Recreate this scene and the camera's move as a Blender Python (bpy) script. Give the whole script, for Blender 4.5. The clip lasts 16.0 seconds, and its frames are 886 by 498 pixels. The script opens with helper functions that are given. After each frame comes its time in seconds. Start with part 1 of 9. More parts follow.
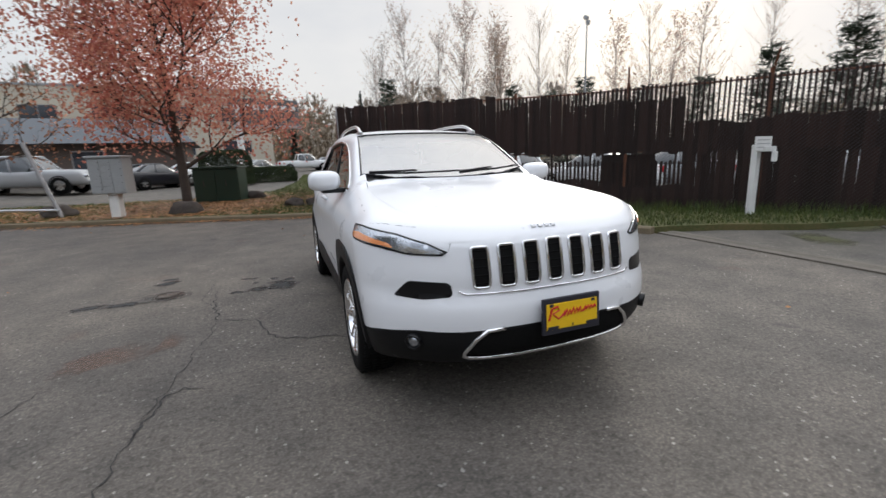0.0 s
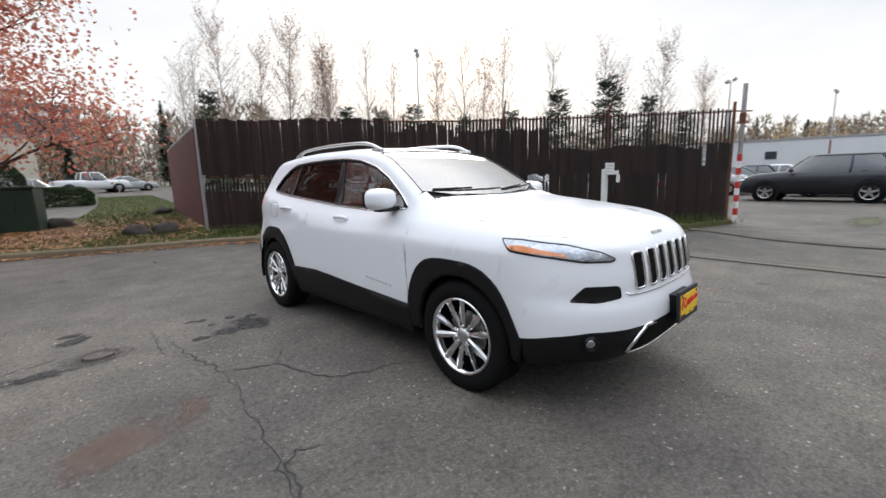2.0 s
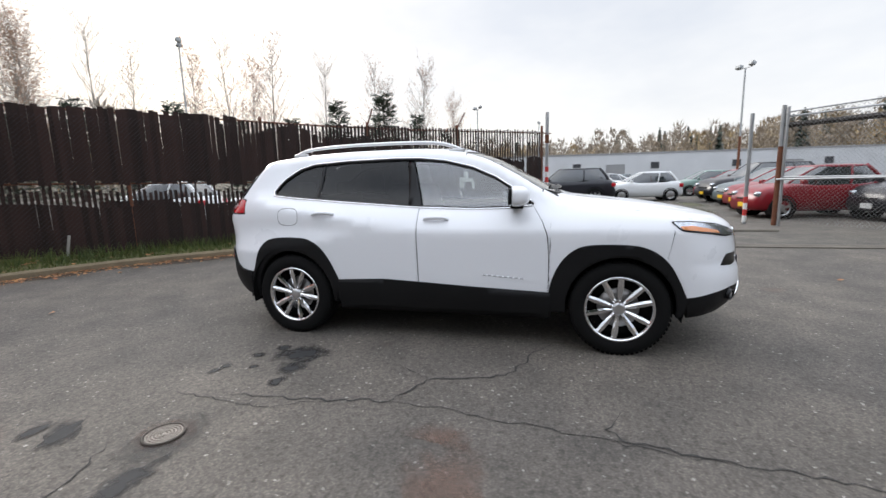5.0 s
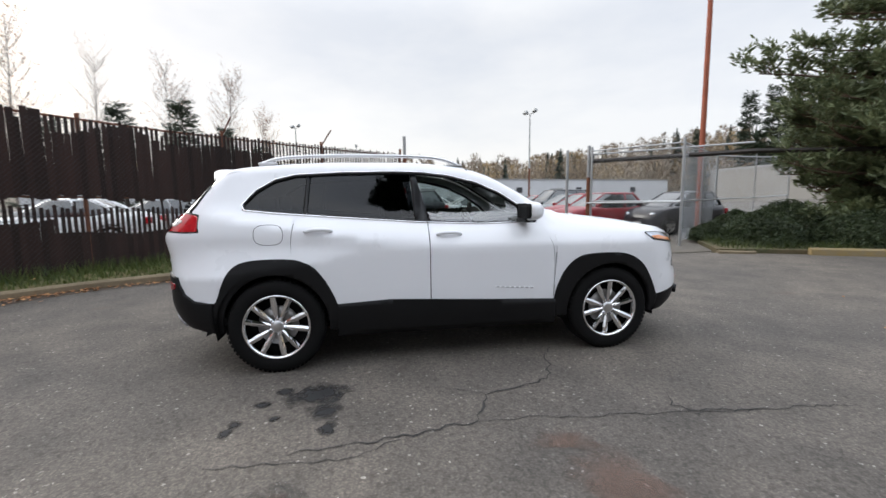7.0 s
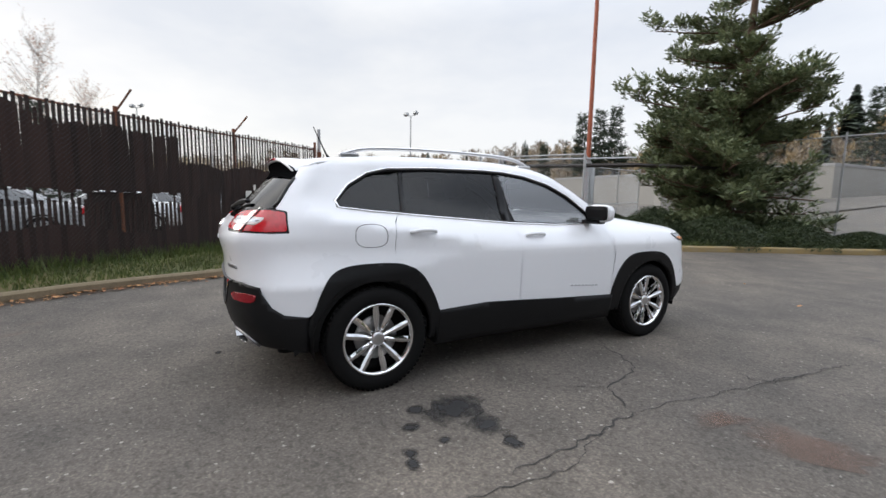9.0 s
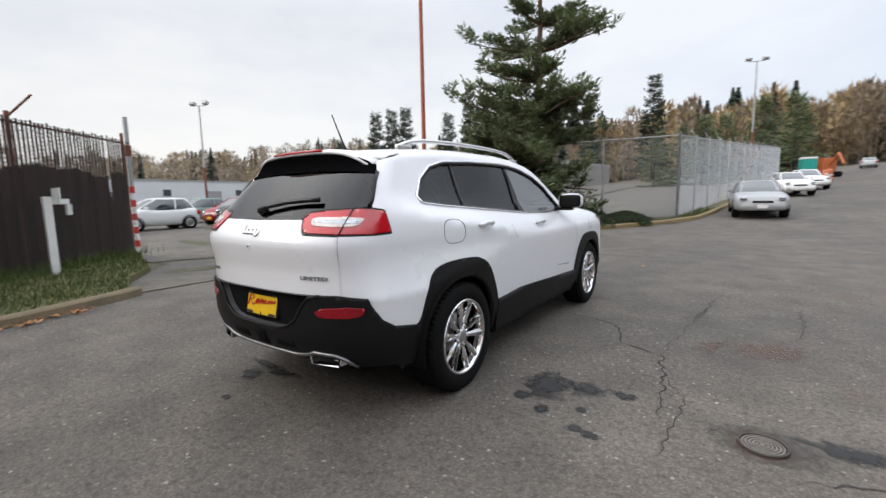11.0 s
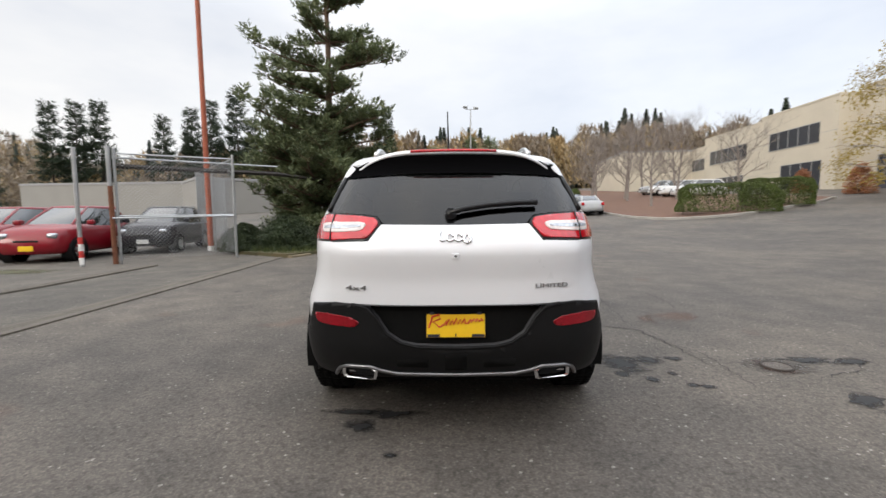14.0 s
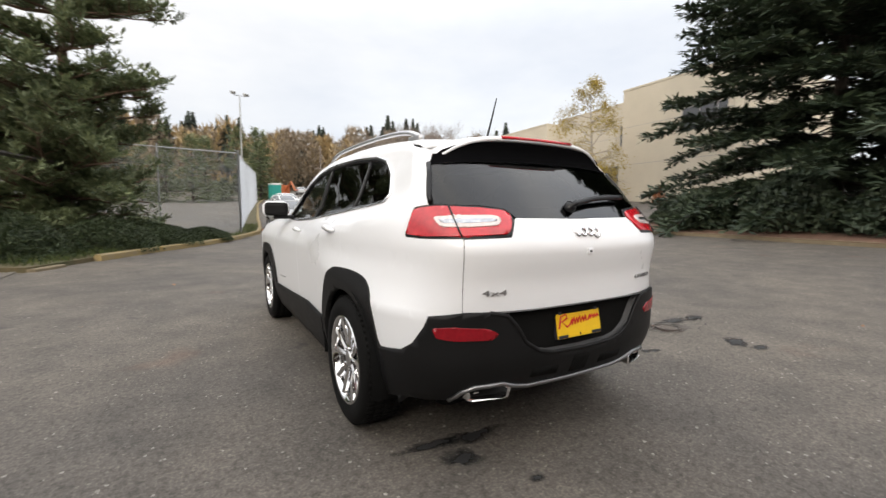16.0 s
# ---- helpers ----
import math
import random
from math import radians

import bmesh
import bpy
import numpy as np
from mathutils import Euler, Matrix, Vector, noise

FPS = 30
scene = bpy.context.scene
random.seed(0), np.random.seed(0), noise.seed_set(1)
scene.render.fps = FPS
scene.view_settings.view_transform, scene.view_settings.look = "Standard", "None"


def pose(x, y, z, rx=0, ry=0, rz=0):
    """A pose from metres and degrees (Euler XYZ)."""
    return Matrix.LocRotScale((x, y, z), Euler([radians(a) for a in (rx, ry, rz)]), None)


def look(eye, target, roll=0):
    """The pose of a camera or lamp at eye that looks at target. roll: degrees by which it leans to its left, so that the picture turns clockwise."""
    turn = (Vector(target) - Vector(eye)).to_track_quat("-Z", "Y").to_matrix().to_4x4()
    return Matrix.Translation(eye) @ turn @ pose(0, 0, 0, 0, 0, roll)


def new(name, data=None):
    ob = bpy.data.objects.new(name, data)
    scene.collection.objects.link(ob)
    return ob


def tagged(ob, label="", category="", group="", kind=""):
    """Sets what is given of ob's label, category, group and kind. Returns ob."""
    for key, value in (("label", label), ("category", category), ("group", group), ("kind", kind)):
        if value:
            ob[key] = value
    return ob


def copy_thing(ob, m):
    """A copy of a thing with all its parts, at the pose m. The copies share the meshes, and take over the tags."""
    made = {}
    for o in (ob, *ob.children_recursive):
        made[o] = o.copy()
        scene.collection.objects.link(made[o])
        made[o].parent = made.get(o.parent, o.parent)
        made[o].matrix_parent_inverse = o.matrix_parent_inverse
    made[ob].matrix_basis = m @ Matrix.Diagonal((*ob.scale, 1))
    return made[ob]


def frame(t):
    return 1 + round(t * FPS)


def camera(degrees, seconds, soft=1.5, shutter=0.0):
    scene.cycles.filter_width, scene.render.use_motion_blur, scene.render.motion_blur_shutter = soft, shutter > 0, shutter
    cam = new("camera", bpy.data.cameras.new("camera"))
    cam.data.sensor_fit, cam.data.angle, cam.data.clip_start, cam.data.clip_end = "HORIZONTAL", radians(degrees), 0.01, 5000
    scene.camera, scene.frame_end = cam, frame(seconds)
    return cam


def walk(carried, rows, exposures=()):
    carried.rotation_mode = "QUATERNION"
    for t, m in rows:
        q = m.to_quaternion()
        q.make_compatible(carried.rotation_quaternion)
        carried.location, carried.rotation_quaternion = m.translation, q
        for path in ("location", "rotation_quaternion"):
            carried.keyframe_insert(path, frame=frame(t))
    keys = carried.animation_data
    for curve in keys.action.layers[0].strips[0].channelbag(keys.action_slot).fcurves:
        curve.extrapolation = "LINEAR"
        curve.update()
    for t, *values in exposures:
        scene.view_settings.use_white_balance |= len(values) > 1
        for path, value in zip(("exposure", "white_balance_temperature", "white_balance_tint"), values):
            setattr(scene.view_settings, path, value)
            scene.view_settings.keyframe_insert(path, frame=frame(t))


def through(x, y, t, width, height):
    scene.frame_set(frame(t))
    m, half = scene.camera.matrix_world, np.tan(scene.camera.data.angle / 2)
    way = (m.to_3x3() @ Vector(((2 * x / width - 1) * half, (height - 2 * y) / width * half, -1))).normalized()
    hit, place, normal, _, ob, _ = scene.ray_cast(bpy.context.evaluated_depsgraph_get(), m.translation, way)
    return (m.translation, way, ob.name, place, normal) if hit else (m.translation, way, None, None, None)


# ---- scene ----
cam = camera(92.0, 16.0, soft=1.5, shutter=0.4)
METRES, EYE, TILT, LEAN, TURN = 13.74, 1.31, 0.0, 0.0, -20.3
ROWS = [
    (0.0, 0.0, 0.0, 0.0, -0.42, -11.7, 2.04),
    (0.5, -0.0321, 0.0002, -0.0005, -6.75, -11.28, 2.47),
    (1.0, -0.0618, 0.0038, -0.0009, -12.73, -10.18, 2.55),
    (1.5, -0.092, 0.0126, 0.0004, -17.35, -10.73, 1.66),
    (2.0, -0.1229, 0.0226, 0.002, -23.74, -9.68, 1.61),
    (2.5, -0.1512, 0.0378, 0.0009, -28.61, -9.76, 2.19),
    (3.0, -0.1786, 0.0544, 0.0007, -33.55, -8.82, 1.28),
    (3.5, -0.205, 0.0716, 0.0012, -40.46, -8.92, 2.21),
    (6.0, -0.3047, 0.1883, -0.0003, -65.41, -8.06, 1.69),
    (6.5, -0.3118, 0.215, -0.001, -73.02, -7.5, 2.4),
    (7.0, -0.3176, 0.2433, -0.0013, -79.71, -6.68, 0.6),
    (7.5, -0.3211, 0.2734, -0.001, -84.94, -7.17, 0.42),
    (8.0, -0.3202, 0.3058, -0.0013, -88.73, -6.63, -0.04),
    (10.5, -0.2851, 0.4645, -0.0029, -117.21, -7.46, -0.03),
    (11.0, -0.2675, 0.4922, -0.004, -124.74, -6.94, 1.15),
    (11.5, -0.2466, 0.5152, -0.0053, -131.65, -6.14, 0.62),
    (12.0, -0.2237, 0.5358, -0.0055, -137.02, -5.74, -0.22),
    (12.5, -0.2001, 0.5573, -0.0053, -141.74, -5.79, 0.33),
    (13.0, -0.1751, 0.574, -0.0061, -145.87, -5.83, 0.94),
    (13.5, -0.1499, 0.5894, -0.0066, -152.63, -5.13, 0.44),
    (14.0, -0.1223, 0.5996, -0.0074, -159.34, -4.98, 0.49),
    (14.5, -0.0912, 0.6041, -0.0071, -165.41, -4.72, -0.28),
    (15.0, -0.0594, 0.6058, -0.0062, -172.84, -4.71, -0.54),
    (15.5, -0.0294, 0.6005, -0.0085, -181.49, -4.72, -0.4),
    (16.0, 0.0009, 0.5916, -0.0095, -189.94, -5.14, -0.14),
]
walk(cam, [(t, pose(-1.23, -3.99, EYE, TILT, LEAN, TURN) @ pose(METRES * x, METRES * y, METRES * z, 90 + pitch, roll, yaw)) for t, x, y, z, yaw, pitch, roll in ROWS],
     exposures=[(0.0, -0.3, 6300, 10), (1.0, -0.1, 6280, 10), (2.0, 0.0, 6240, 10), (3.0, 0.0, 6220, 10), (6.0, 0.05, 6260, 10), (7.0, 0.0, 6280, 10), (11.0, 0.0, 6400, 10), (13.0, 0.04, 6550, 10), (14.0, 0.07, 6600, 10), (16.0, 0.11, 6850, 10)])

# ---- light ----
world = bpy.data.worlds.new("sky")
scene.world = world
world.use_nodes = True
wn, wl = world.node_tree.nodes, world.node_tree.links
wn.clear()
w_out = wn.new("ShaderNodeOutputWorld")
w_bg = wn.new("ShaderNodeBackground")
w_sky = wn.new("ShaderNodeTexSky")
w_sky.sky_type = "NISHITA"
w_sky.sun_disc = False
SUN_AZ, SUN_EL = 46.0, 24.0
ZENITH = 2.35  # the cloud layer is brightest overhead
w_sky.sun_elevation, w_sky.sun_rotation = radians(SUN_EL), radians(SUN_AZ)
w_sky.dust_density, w_sky.air_density = 3.0, 1.0
w_tc = wn.new("ShaderNodeTexCoord")
w_map = wn.new("ShaderNodeMapping")
w_map.inputs["Scale"].default_value = (1.0, 1.0, 2.6)
w_noise = wn.new("ShaderNodeTexNoise")
w_noise.inputs["Scale"].default_value = 1.7
w_noise.inputs["Detail"].default_value = 5.0
w_noise.inputs["Roughness"].default_value = 0.55
w_ramp = wn.new("ShaderNodeValToRGB")
w_ramp.color_ramp.elements[0].position = 0.34
w_ramp.color_ramp.elements[0].color = (7.4, 7.7, 8.3, 1)
w_ramp.color_ramp.elements[1].position = 0.62
w_ramp.color_ramp.elements[1].color = (9.3, 9.3, 9.35, 1)
w_mix = wn.new("ShaderNodeMixRGB")
w_mix.inputs[0].default_value = 0.86
wl.new(w_tc.outputs["Generated"], w_map.inputs["Vector"])
wl.new(w_map.outputs[0], w_noise.inputs["Vector"])
wl.new(w_noise.outputs["Fac"], w_ramp.inputs["Fac"])
wl.new(w_sky.outputs[0], w_mix.inputs[1])
wl.new(w_ramp.outputs[0], w_mix.inputs[2])
w_sep = wn.new("ShaderNodeSeparateXYZ")
w_rise = wn.new("ShaderNodeMapRange")
w_rise.interpolation_type = "SMOOTHSTEP"
w_rise.inputs["From Min"].default_value, w_rise.inputs["From Max"].default_value = 0.34, 0.72
w_rise.inputs["To Min"].default_value, w_rise.inputs["To Max"].default_value = 1.0, ZENITH
w_lift = wn.new("ShaderNodeMixRGB")
w_lift.blend_type = "MULTIPLY"
w_lift.inputs[0].default_value = 1.0
wl.new(w_tc.outputs["Generated"], w_sep.inputs[0])
wl.new(w_sep.outputs["Z"], w_rise.inputs["Value"])
wl.new(w_mix.outputs[0], w_lift.inputs[1])
wl.new(w_rise.outputs[0], w_lift.inputs[2])
w_side = wn.new("ShaderNodeVectorMath")
w_side.operation = "DOT_PRODUCT"
w_side.inputs[1].default_value = (-0.8, -0.6, 0.1)
w_warm = wn.new("ShaderNodeValToRGB")
w_warm.color_ramp.elements[0].position, w_warm.color_ramp.elements[0].color = 0.0, (1.02, 1.0, 0.965, 1)
w_warm.color_ramp.elements[1].position, w_warm.color_ramp.elements[1].color = 1.0, (0.95, 0.99, 1.05, 1)
w_half = wn.new("ShaderNodeMapRange")
w_half.inputs["From Min"].default_value = -0.6
w_half.inputs["From Max"].default_value = 1.0
w_tint = wn.new("ShaderNodeMixRGB")
w_tint.blend_type = "MULTIPLY"
w_tint.inputs[0].default_value = 1.0
wl.new(w_tc.outputs["Generated"], w_side.inputs[0])
wl.new(w_side.outputs["Value"], w_half.inputs["Value"])
wl.new(w_half.outputs[0], w_warm.inputs["Fac"])
wl.new(w_lift.outputs[0], w_tint.inputs[1])
wl.new(w_warm.outputs[0], w_tint.inputs[2])
wl.new(w_tint.outputs[0], w_bg.inputs["Color"])
w_bg.inputs["Strength"].default_value = 0.113
wl.new(w_bg.outputs[0], w_out.inputs["Surface"])

sun = new("sun", bpy.data.lights.new("sun", "SUN"))
sun.data.energy, sun.data.angle, sun.data.color = 1.4, radians(22), (1.0, 0.95, 0.88)
sun_to = Vector((math.sin(radians(SUN_AZ)) * math.cos(radians(SUN_EL)), math.cos(radians(SUN_AZ)) * math.cos(radians(SUN_EL)), math.sin(radians(SUN_EL))))
sun.matrix_world = look(sun_to * 50, (0, 0, 0))

# ---- materials ----
MATS = {}


def mat(name, base, rough=0.6, metal=0.0, var=0.25, big=1.5, fine=60.0, bump=0.1, coat=0.0, spec=0.5, rnd=0.0, dirt=None, emit=None):
    """A procedural material: two scales of colour variation, roughness variation and fine relief."""
    if name in MATS:
        return MATS[name]
    m = bpy.data.materials.new(name)
    m.use_nodes = True
    n, l = m.node_tree.nodes, m.node_tree.links
    b = n["Principled BSDF"]
    b.inputs["Metallic"].default_value = metal
    b.inputs["Coat Weight"].default_value = coat
    b.inputs["Coat Roughness"].default_value = 0.04
    b.inputs["Specular IOR Level"].default_value = spec
    tc = n.new("ShaderNodeTexCoord")
    n1, n2 = n.new("ShaderNodeTexNoise"), n.new("ShaderNodeTexNoise")
    n1.inputs["Scale"].default_value, n1.inputs["Detail"].default_value = big, 5
    n2.inputs["Scale"].default_value, n2.inputs["Detail"].default_value = fine, 3
    l.new(tc.outputs["Object"], n1.inputs["Vector"])
    l.new(tc.outputs["Object"], n2.inputs["Vector"])
    add = n.new("ShaderNodeMath")
    add.operation = "ADD"
    l.new(n1.outputs["Fac"], add.inputs[0])
    l.new(n2.outputs["Fac"], add.inputs[1])
    last = add.outputs[0]
    if rnd:
        oi = n.new("ShaderNodeObjectInfo")
        mul = n.new("ShaderNodeMath")
        mul.operation = "MULTIPLY_ADD"
        mul.inputs[1].default_value, mul.inputs[2].default_value = rnd, -rnd / 2
        l.new(oi.outputs["Random"], mul.inputs[0])
        add2 = n.new("ShaderNodeMath")
        add2.operation = "ADD"
        l.new(last, add2.inputs[0])
        l.new(mul.outputs[0], add2.inputs[1])
        last = add2.outputs[0]
    mr = n.new("ShaderNodeMapRange")
    mr.inputs["From Min"].default_value, mr.inputs["From Max"].default_value = 0.6, 1.4
    l.new(last, mr.inputs["Value"])
    mix = n.new("ShaderNodeMixRGB")
    lo = [c * (1 - var) for c in base]
    hi = [min(c * (1 + var), 0.95) for c in base] if dirt is None else dirt
    mix.inputs[1].default_value, mix.inputs[2].default_value = (*lo, 1), (*hi, 1)
    l.new(mr.outputs[0], mix.inputs[0])
    l.new(mix.outputs[0], b.inputs["Base Color"])
    rr = n.new("ShaderNodeMapRange")
    rr.inputs["To Min"].default_value, rr.inputs["To Max"].default_value = max(rough - 0.08 * min(1, rough * 4), 0.01), min(rough + 0.08 * min(1, rough * 4), 1)
    l.new(n1.outputs["Fac"], rr.inputs["Value"])
    l.new(rr.outputs[0], b.inputs["Roughness"])
    if bump:
        bp = n.new("ShaderNodeBump")
        bp.inputs["Strength"].default_value, bp.inputs["Distance"].default_value = bump, 0.01
        l.new(n2.outputs["Fac"], bp.inputs["Height"])
        l.new(bp.outputs[0], b.inputs["Normal"])
    if emit:
        b.inputs["Emission Color"].default_value = (*emit[:3], 1)
        b.inputs["Emission Strength"].default_value = emit[3]
    MATS[name] = m
    return m


def asphalt(name, base, warm=(0.0, 0.0, 0.0), stains=True):
    """Worn asphalt: pale stone chips in dark binder, drifting tone, old patches and rusty spots."""
    m = bpy.data.materials.new(name)
    m.use_nodes = True
    n, l = m.node_tree.nodes, m.node_tree.links
    b = n["Principled BSDF"]
    tc = n.new("ShaderNodeTexCoord")

    def tex(kind, scale, detail=3):
        t = n.new(kind)
        t.inputs["Scale"].default_value = scale
        if kind == "ShaderNodeTexNoise":
            t.inputs["Detail"].default_value = detail
        l.new(tc.outputs["Object"], t.inputs["Vector"])
        return t

    def ramp(src, p0, c0, p1, c1):
        r = n.new("ShaderNodeValToRGB")
        r.color_ramp.elements[0].position, r.color_ramp.elements[0].color = p0, (*c0, 1)
        r.color_ramp.elements[1].position, r.color_ramp.elements[1].color = p1, (*c1, 1)
        l.new(src, r.inputs["Fac"])
        return r.outputs["Color"]

    def mixed(a, bb, fac, kind="MIX"):
        x = n.new("ShaderNodeMixRGB")
        x.blend_type = kind
        for sock, v in ((x.inputs[0], fac), (x.inputs[1], a), (x.inputs[2], bb)):
            if hasattr(v, "links"):
                l.new(v, sock)
            else:
                sock.default_value = v if isinstance(v, float) else (*v, 1)
        return x.outputs[0]
    chips = tex("ShaderNodeTexVoronoi", 62.0)
    chips2 = tex("ShaderNodeTexNoise", 70.0, 3)
    stone = tex("ShaderNodeTexVoronoi", 74.0)
    pits = tex("ShaderNodeTexNoise", 26.0, 4)
    drift = tex("ShaderNodeTexNoise", 0.35, 4)
    mid = tex("ShaderNodeTexNoise", 2.3, 6)
    col = ramp(chips.outputs["Color"], 0.12, [c * 0.84 for c in base], 0.95, [c * 1.22 for c in base])
    col = mixed(col, ramp(chips2.outputs["Fac"], 0.44, (0.9, 0.9, 0.9), 0.74, (1.7, 1.68, 1.62)), 0.85, "MULTIPLY")
    col = mixed(col, (0.4, 0.385, 0.36), ramp(stone.outputs["Color"], 0.9, (0, 0, 0), 0.95, (0.66, 0.66, 0.66)))
    col = mixed(col, ramp(pits.outputs["Fac"], 0.34, (0.72, 0.72, 0.72), 0.52, (1.04, 1.04, 1.04)), 1.0, "MULTIPLY")
    col = mixed(col, ramp(mid.outputs["Fac"], 0.3, (0.76, 0.77, 0.77), 0.7, (1.2, 1.19, 1.17)), 1.0, "MULTIPLY")
    col = mixed(col, ramp(drift.outputs["Fac"], 0.35, (0.8, 0.8, 0.81), 0.68, (1.2, 1.17, 1.12)), 1.0, "MULTIPLY")
    if stains:
        rust = tex("ShaderNodeTexNoise", 0.8, 3)
        fac = ramp(rust.outputs["Fac"], 0.66, (0, 0, 0), 0.76, (0.35, 0.35, 0.35))
        col = mixed(col, (0.16, 0.085, 0.055), fac)
        spot = tex("ShaderNodeTexNoise", 1.7, 6)
        fac = ramp(spot.outputs["Fac"], 0.68, (0, 0, 0), 0.73, (0.6, 0.6, 0.6))
        col = mixed(col, (0.03, 0.03, 0.031), fac)
    l.new(col, b.inputs["Base Color"])
    b.inputs["Roughness"].default_value = 0.78
    b.inputs["Specular IOR Level"].default_value = 0.35
    bp = n.new("ShaderNodeBump")
    bp.inputs["Strength"].default_value, bp.inputs["Distance"].default_value = 0.25, 0.006
    l.new(chips2.outputs["Fac"], bp.inputs["Height"])
    l.new(bp.outputs[0], b.inputs["Normal"])
    MATS[name] = m
    return m


def soft_stain(name, base, strength, rough=0.7):
    """A stain that thins out towards its ragged edge."""
    m = mat(name, base, rough, var=0.3, big=4, fine=60, bump=0.1)
    n, l = m.node_tree.nodes, m.node_tree.links
    tc, ln, ns, add, mr = n.new("ShaderNodeTexCoord"), n.new("ShaderNodeVectorMath"), n.new("ShaderNodeTexNoise"), n.new("ShaderNodeMath"), n.new("ShaderNodeMapRange")
    mp = n.new("ShaderNodeMapping")
    mp.inputs["Location"].default_value = (-0.5, -0.5, 0.0)
    mp.inputs["Scale"].default_value = (1, 1, 0)
    l.new(tc.outputs["Generated"], mp.inputs["Vector"])
    ln.operation = "LENGTH"
    l.new(mp.outputs[0], ln.inputs[0])
    ns.inputs["Scale"].default_value, ns.inputs["Detail"].default_value = 14, 6
    l.new(tc.outputs["Object"], ns.inputs["Vector"])
    add.operation = "MULTIPLY_ADD"
    add.inputs[1].default_value = 0.55
    l.new(ns.outputs["Fac"], add.inputs[0])
    l.new(ln.outputs["Value"], add.inputs[2])
    mr.inputs["From Min"].default_value, mr.inputs["From Max"].default_value = 0.42, 0.68
    mr.inputs["To Min"].default_value, mr.inputs["To Max"].default_value = strength, 0.0
    l.new(add.outputs[0], mr.inputs["Value"])
    l.new(mr.outputs[0], n["Principled BSDF"].inputs["Alpha"])
    return m


def glass(name, tint, gloss=1.0, rough=0.0, ior=1.75):
    """Thin pane: tinted clear glass with a Fresnel sheen."""
    m = bpy.data.materials.new(name)
    m.use_nodes = True
    n, l = m.node_tree.nodes, m.node_tree.links
    n.remove(n["Principled BSDF"])
    tr, gl, mx, fr = n.new("ShaderNodeBsdfTransparent"), n.new("ShaderNodeBsdfGlossy"), n.new("ShaderNodeMixShader"), n.new("ShaderNodeFresnel")
    tr.inputs["Color"].default_value = (*tint, 1)
    gl.inputs["Color"].default_value = (gloss, gloss, gloss, 1)
    gl.inputs["Roughness"].default_value = rough
    fr.inputs["IOR"].default_value = ior
    l.new(fr.outputs[0], mx.inputs[0])
    l.new(tr.outputs[0], mx.inputs[1])
    l.new(gl.outputs[0], mx.inputs[2])
    l.new(mx.outputs[0], n["Material Output"].inputs["Surface"])
    MATS[name] = m
    return m


def leafy(name, a, b, rough=0.6, through=0.25):
    """Leaves that differ from one to the next."""
    m = bpy.data.materials.new(name)
    m.use_nodes = True
    n, l = m.node_tree.nodes, m.node_tree.links
    p = n["Principled BSDF"]
    geo, mix = n.new("ShaderNodeNewGeometry"), n.new("ShaderNodeMixRGB")
    mix.inputs[1].default_value, mix.inputs[2].default_value = (*a, 1), (*b, 1)
    l.new(geo.outputs["Random Per Island"], mix.inputs[0])
    tc, ns, mul = n.new("ShaderNodeTexCoord"), n.new("ShaderNodeTexNoise"), n.new("ShaderNodeMixRGB")
    ns.inputs["Scale"].default_value = 0.9
    l.new(tc.outputs["Object"], ns.inputs["Vector"])
    mul.blend_type = "MULTIPLY"
    mul.inputs[0].default_value = 0.7
    rp = n.new("ShaderNodeValToRGB")
    rp.color_ramp.elements[0].position, rp.color_ramp.elements[0].color = 0.3, (0.55, 0.55, 0.55, 1)
    rp.color_ramp.elements[1].position, rp.color_ramp.elements[1].color = 0.7, (1.25, 1.25, 1.25, 1)
    l.new(ns.outputs["Fac"], rp.inputs["Fac"])
    l.new(mix.outputs[0], mul.inputs[1])
    l.new(rp.outputs[0], mul.inputs[2])
    l.new(mul.outputs[0], p.inputs["Base Color"])
    p.inputs["Roughness"].default_value = rough
    if through:
        p.inputs["Subsurface Weight"].default_value = 0.0
        tl, ms = n.new("ShaderNodeBsdfTranslucent"), n.new("ShaderNodeMixShader")
        l.new(mul.outputs[0], tl.inputs["Color"])
        ms.inputs[0].default_value = through
        l.new(p.outputs[0], ms.inputs[1])
        l.new(tl.outputs[0], ms.inputs[2])
        l.new(ms.outputs[0], n["Material Output"].inputs["Surface"])
    MATS[name] = m
    return m


# ---- mesh helpers ----
def mesh_of(bm, name, material, smooth=False):
    me = bpy.data.meshes.new(name)
    bm.to_mesh(me)
    bm.free()
    me.materials.append(material)
    if smooth:
        me.polygons.foreach_set("use_smooth", [True] * len(me.polygons))
    return me


def part(name, bm, material, parent, label="", smooth=False, kind=""):
    ob = new(name, mesh_of(bm, name, material, smooth))
    ob.parent = parent
    return tagged(ob, label, kind=kind)


def thing(name, label, category, group="", at=(0, 0, 0), turn=0.0, kind=""):
    ob = new(name)
    ob.empty_display_size = 0.1
    ob.matrix_basis = pose(*at, 0, 0, turn)
    return tagged(ob, label, category, group, kind)


def solid(name, bm, material, label, category, group="", kind="", smooth=False):
    return tagged(new(name, mesh_of(bm, name, material, smooth)), label, category, group, kind)


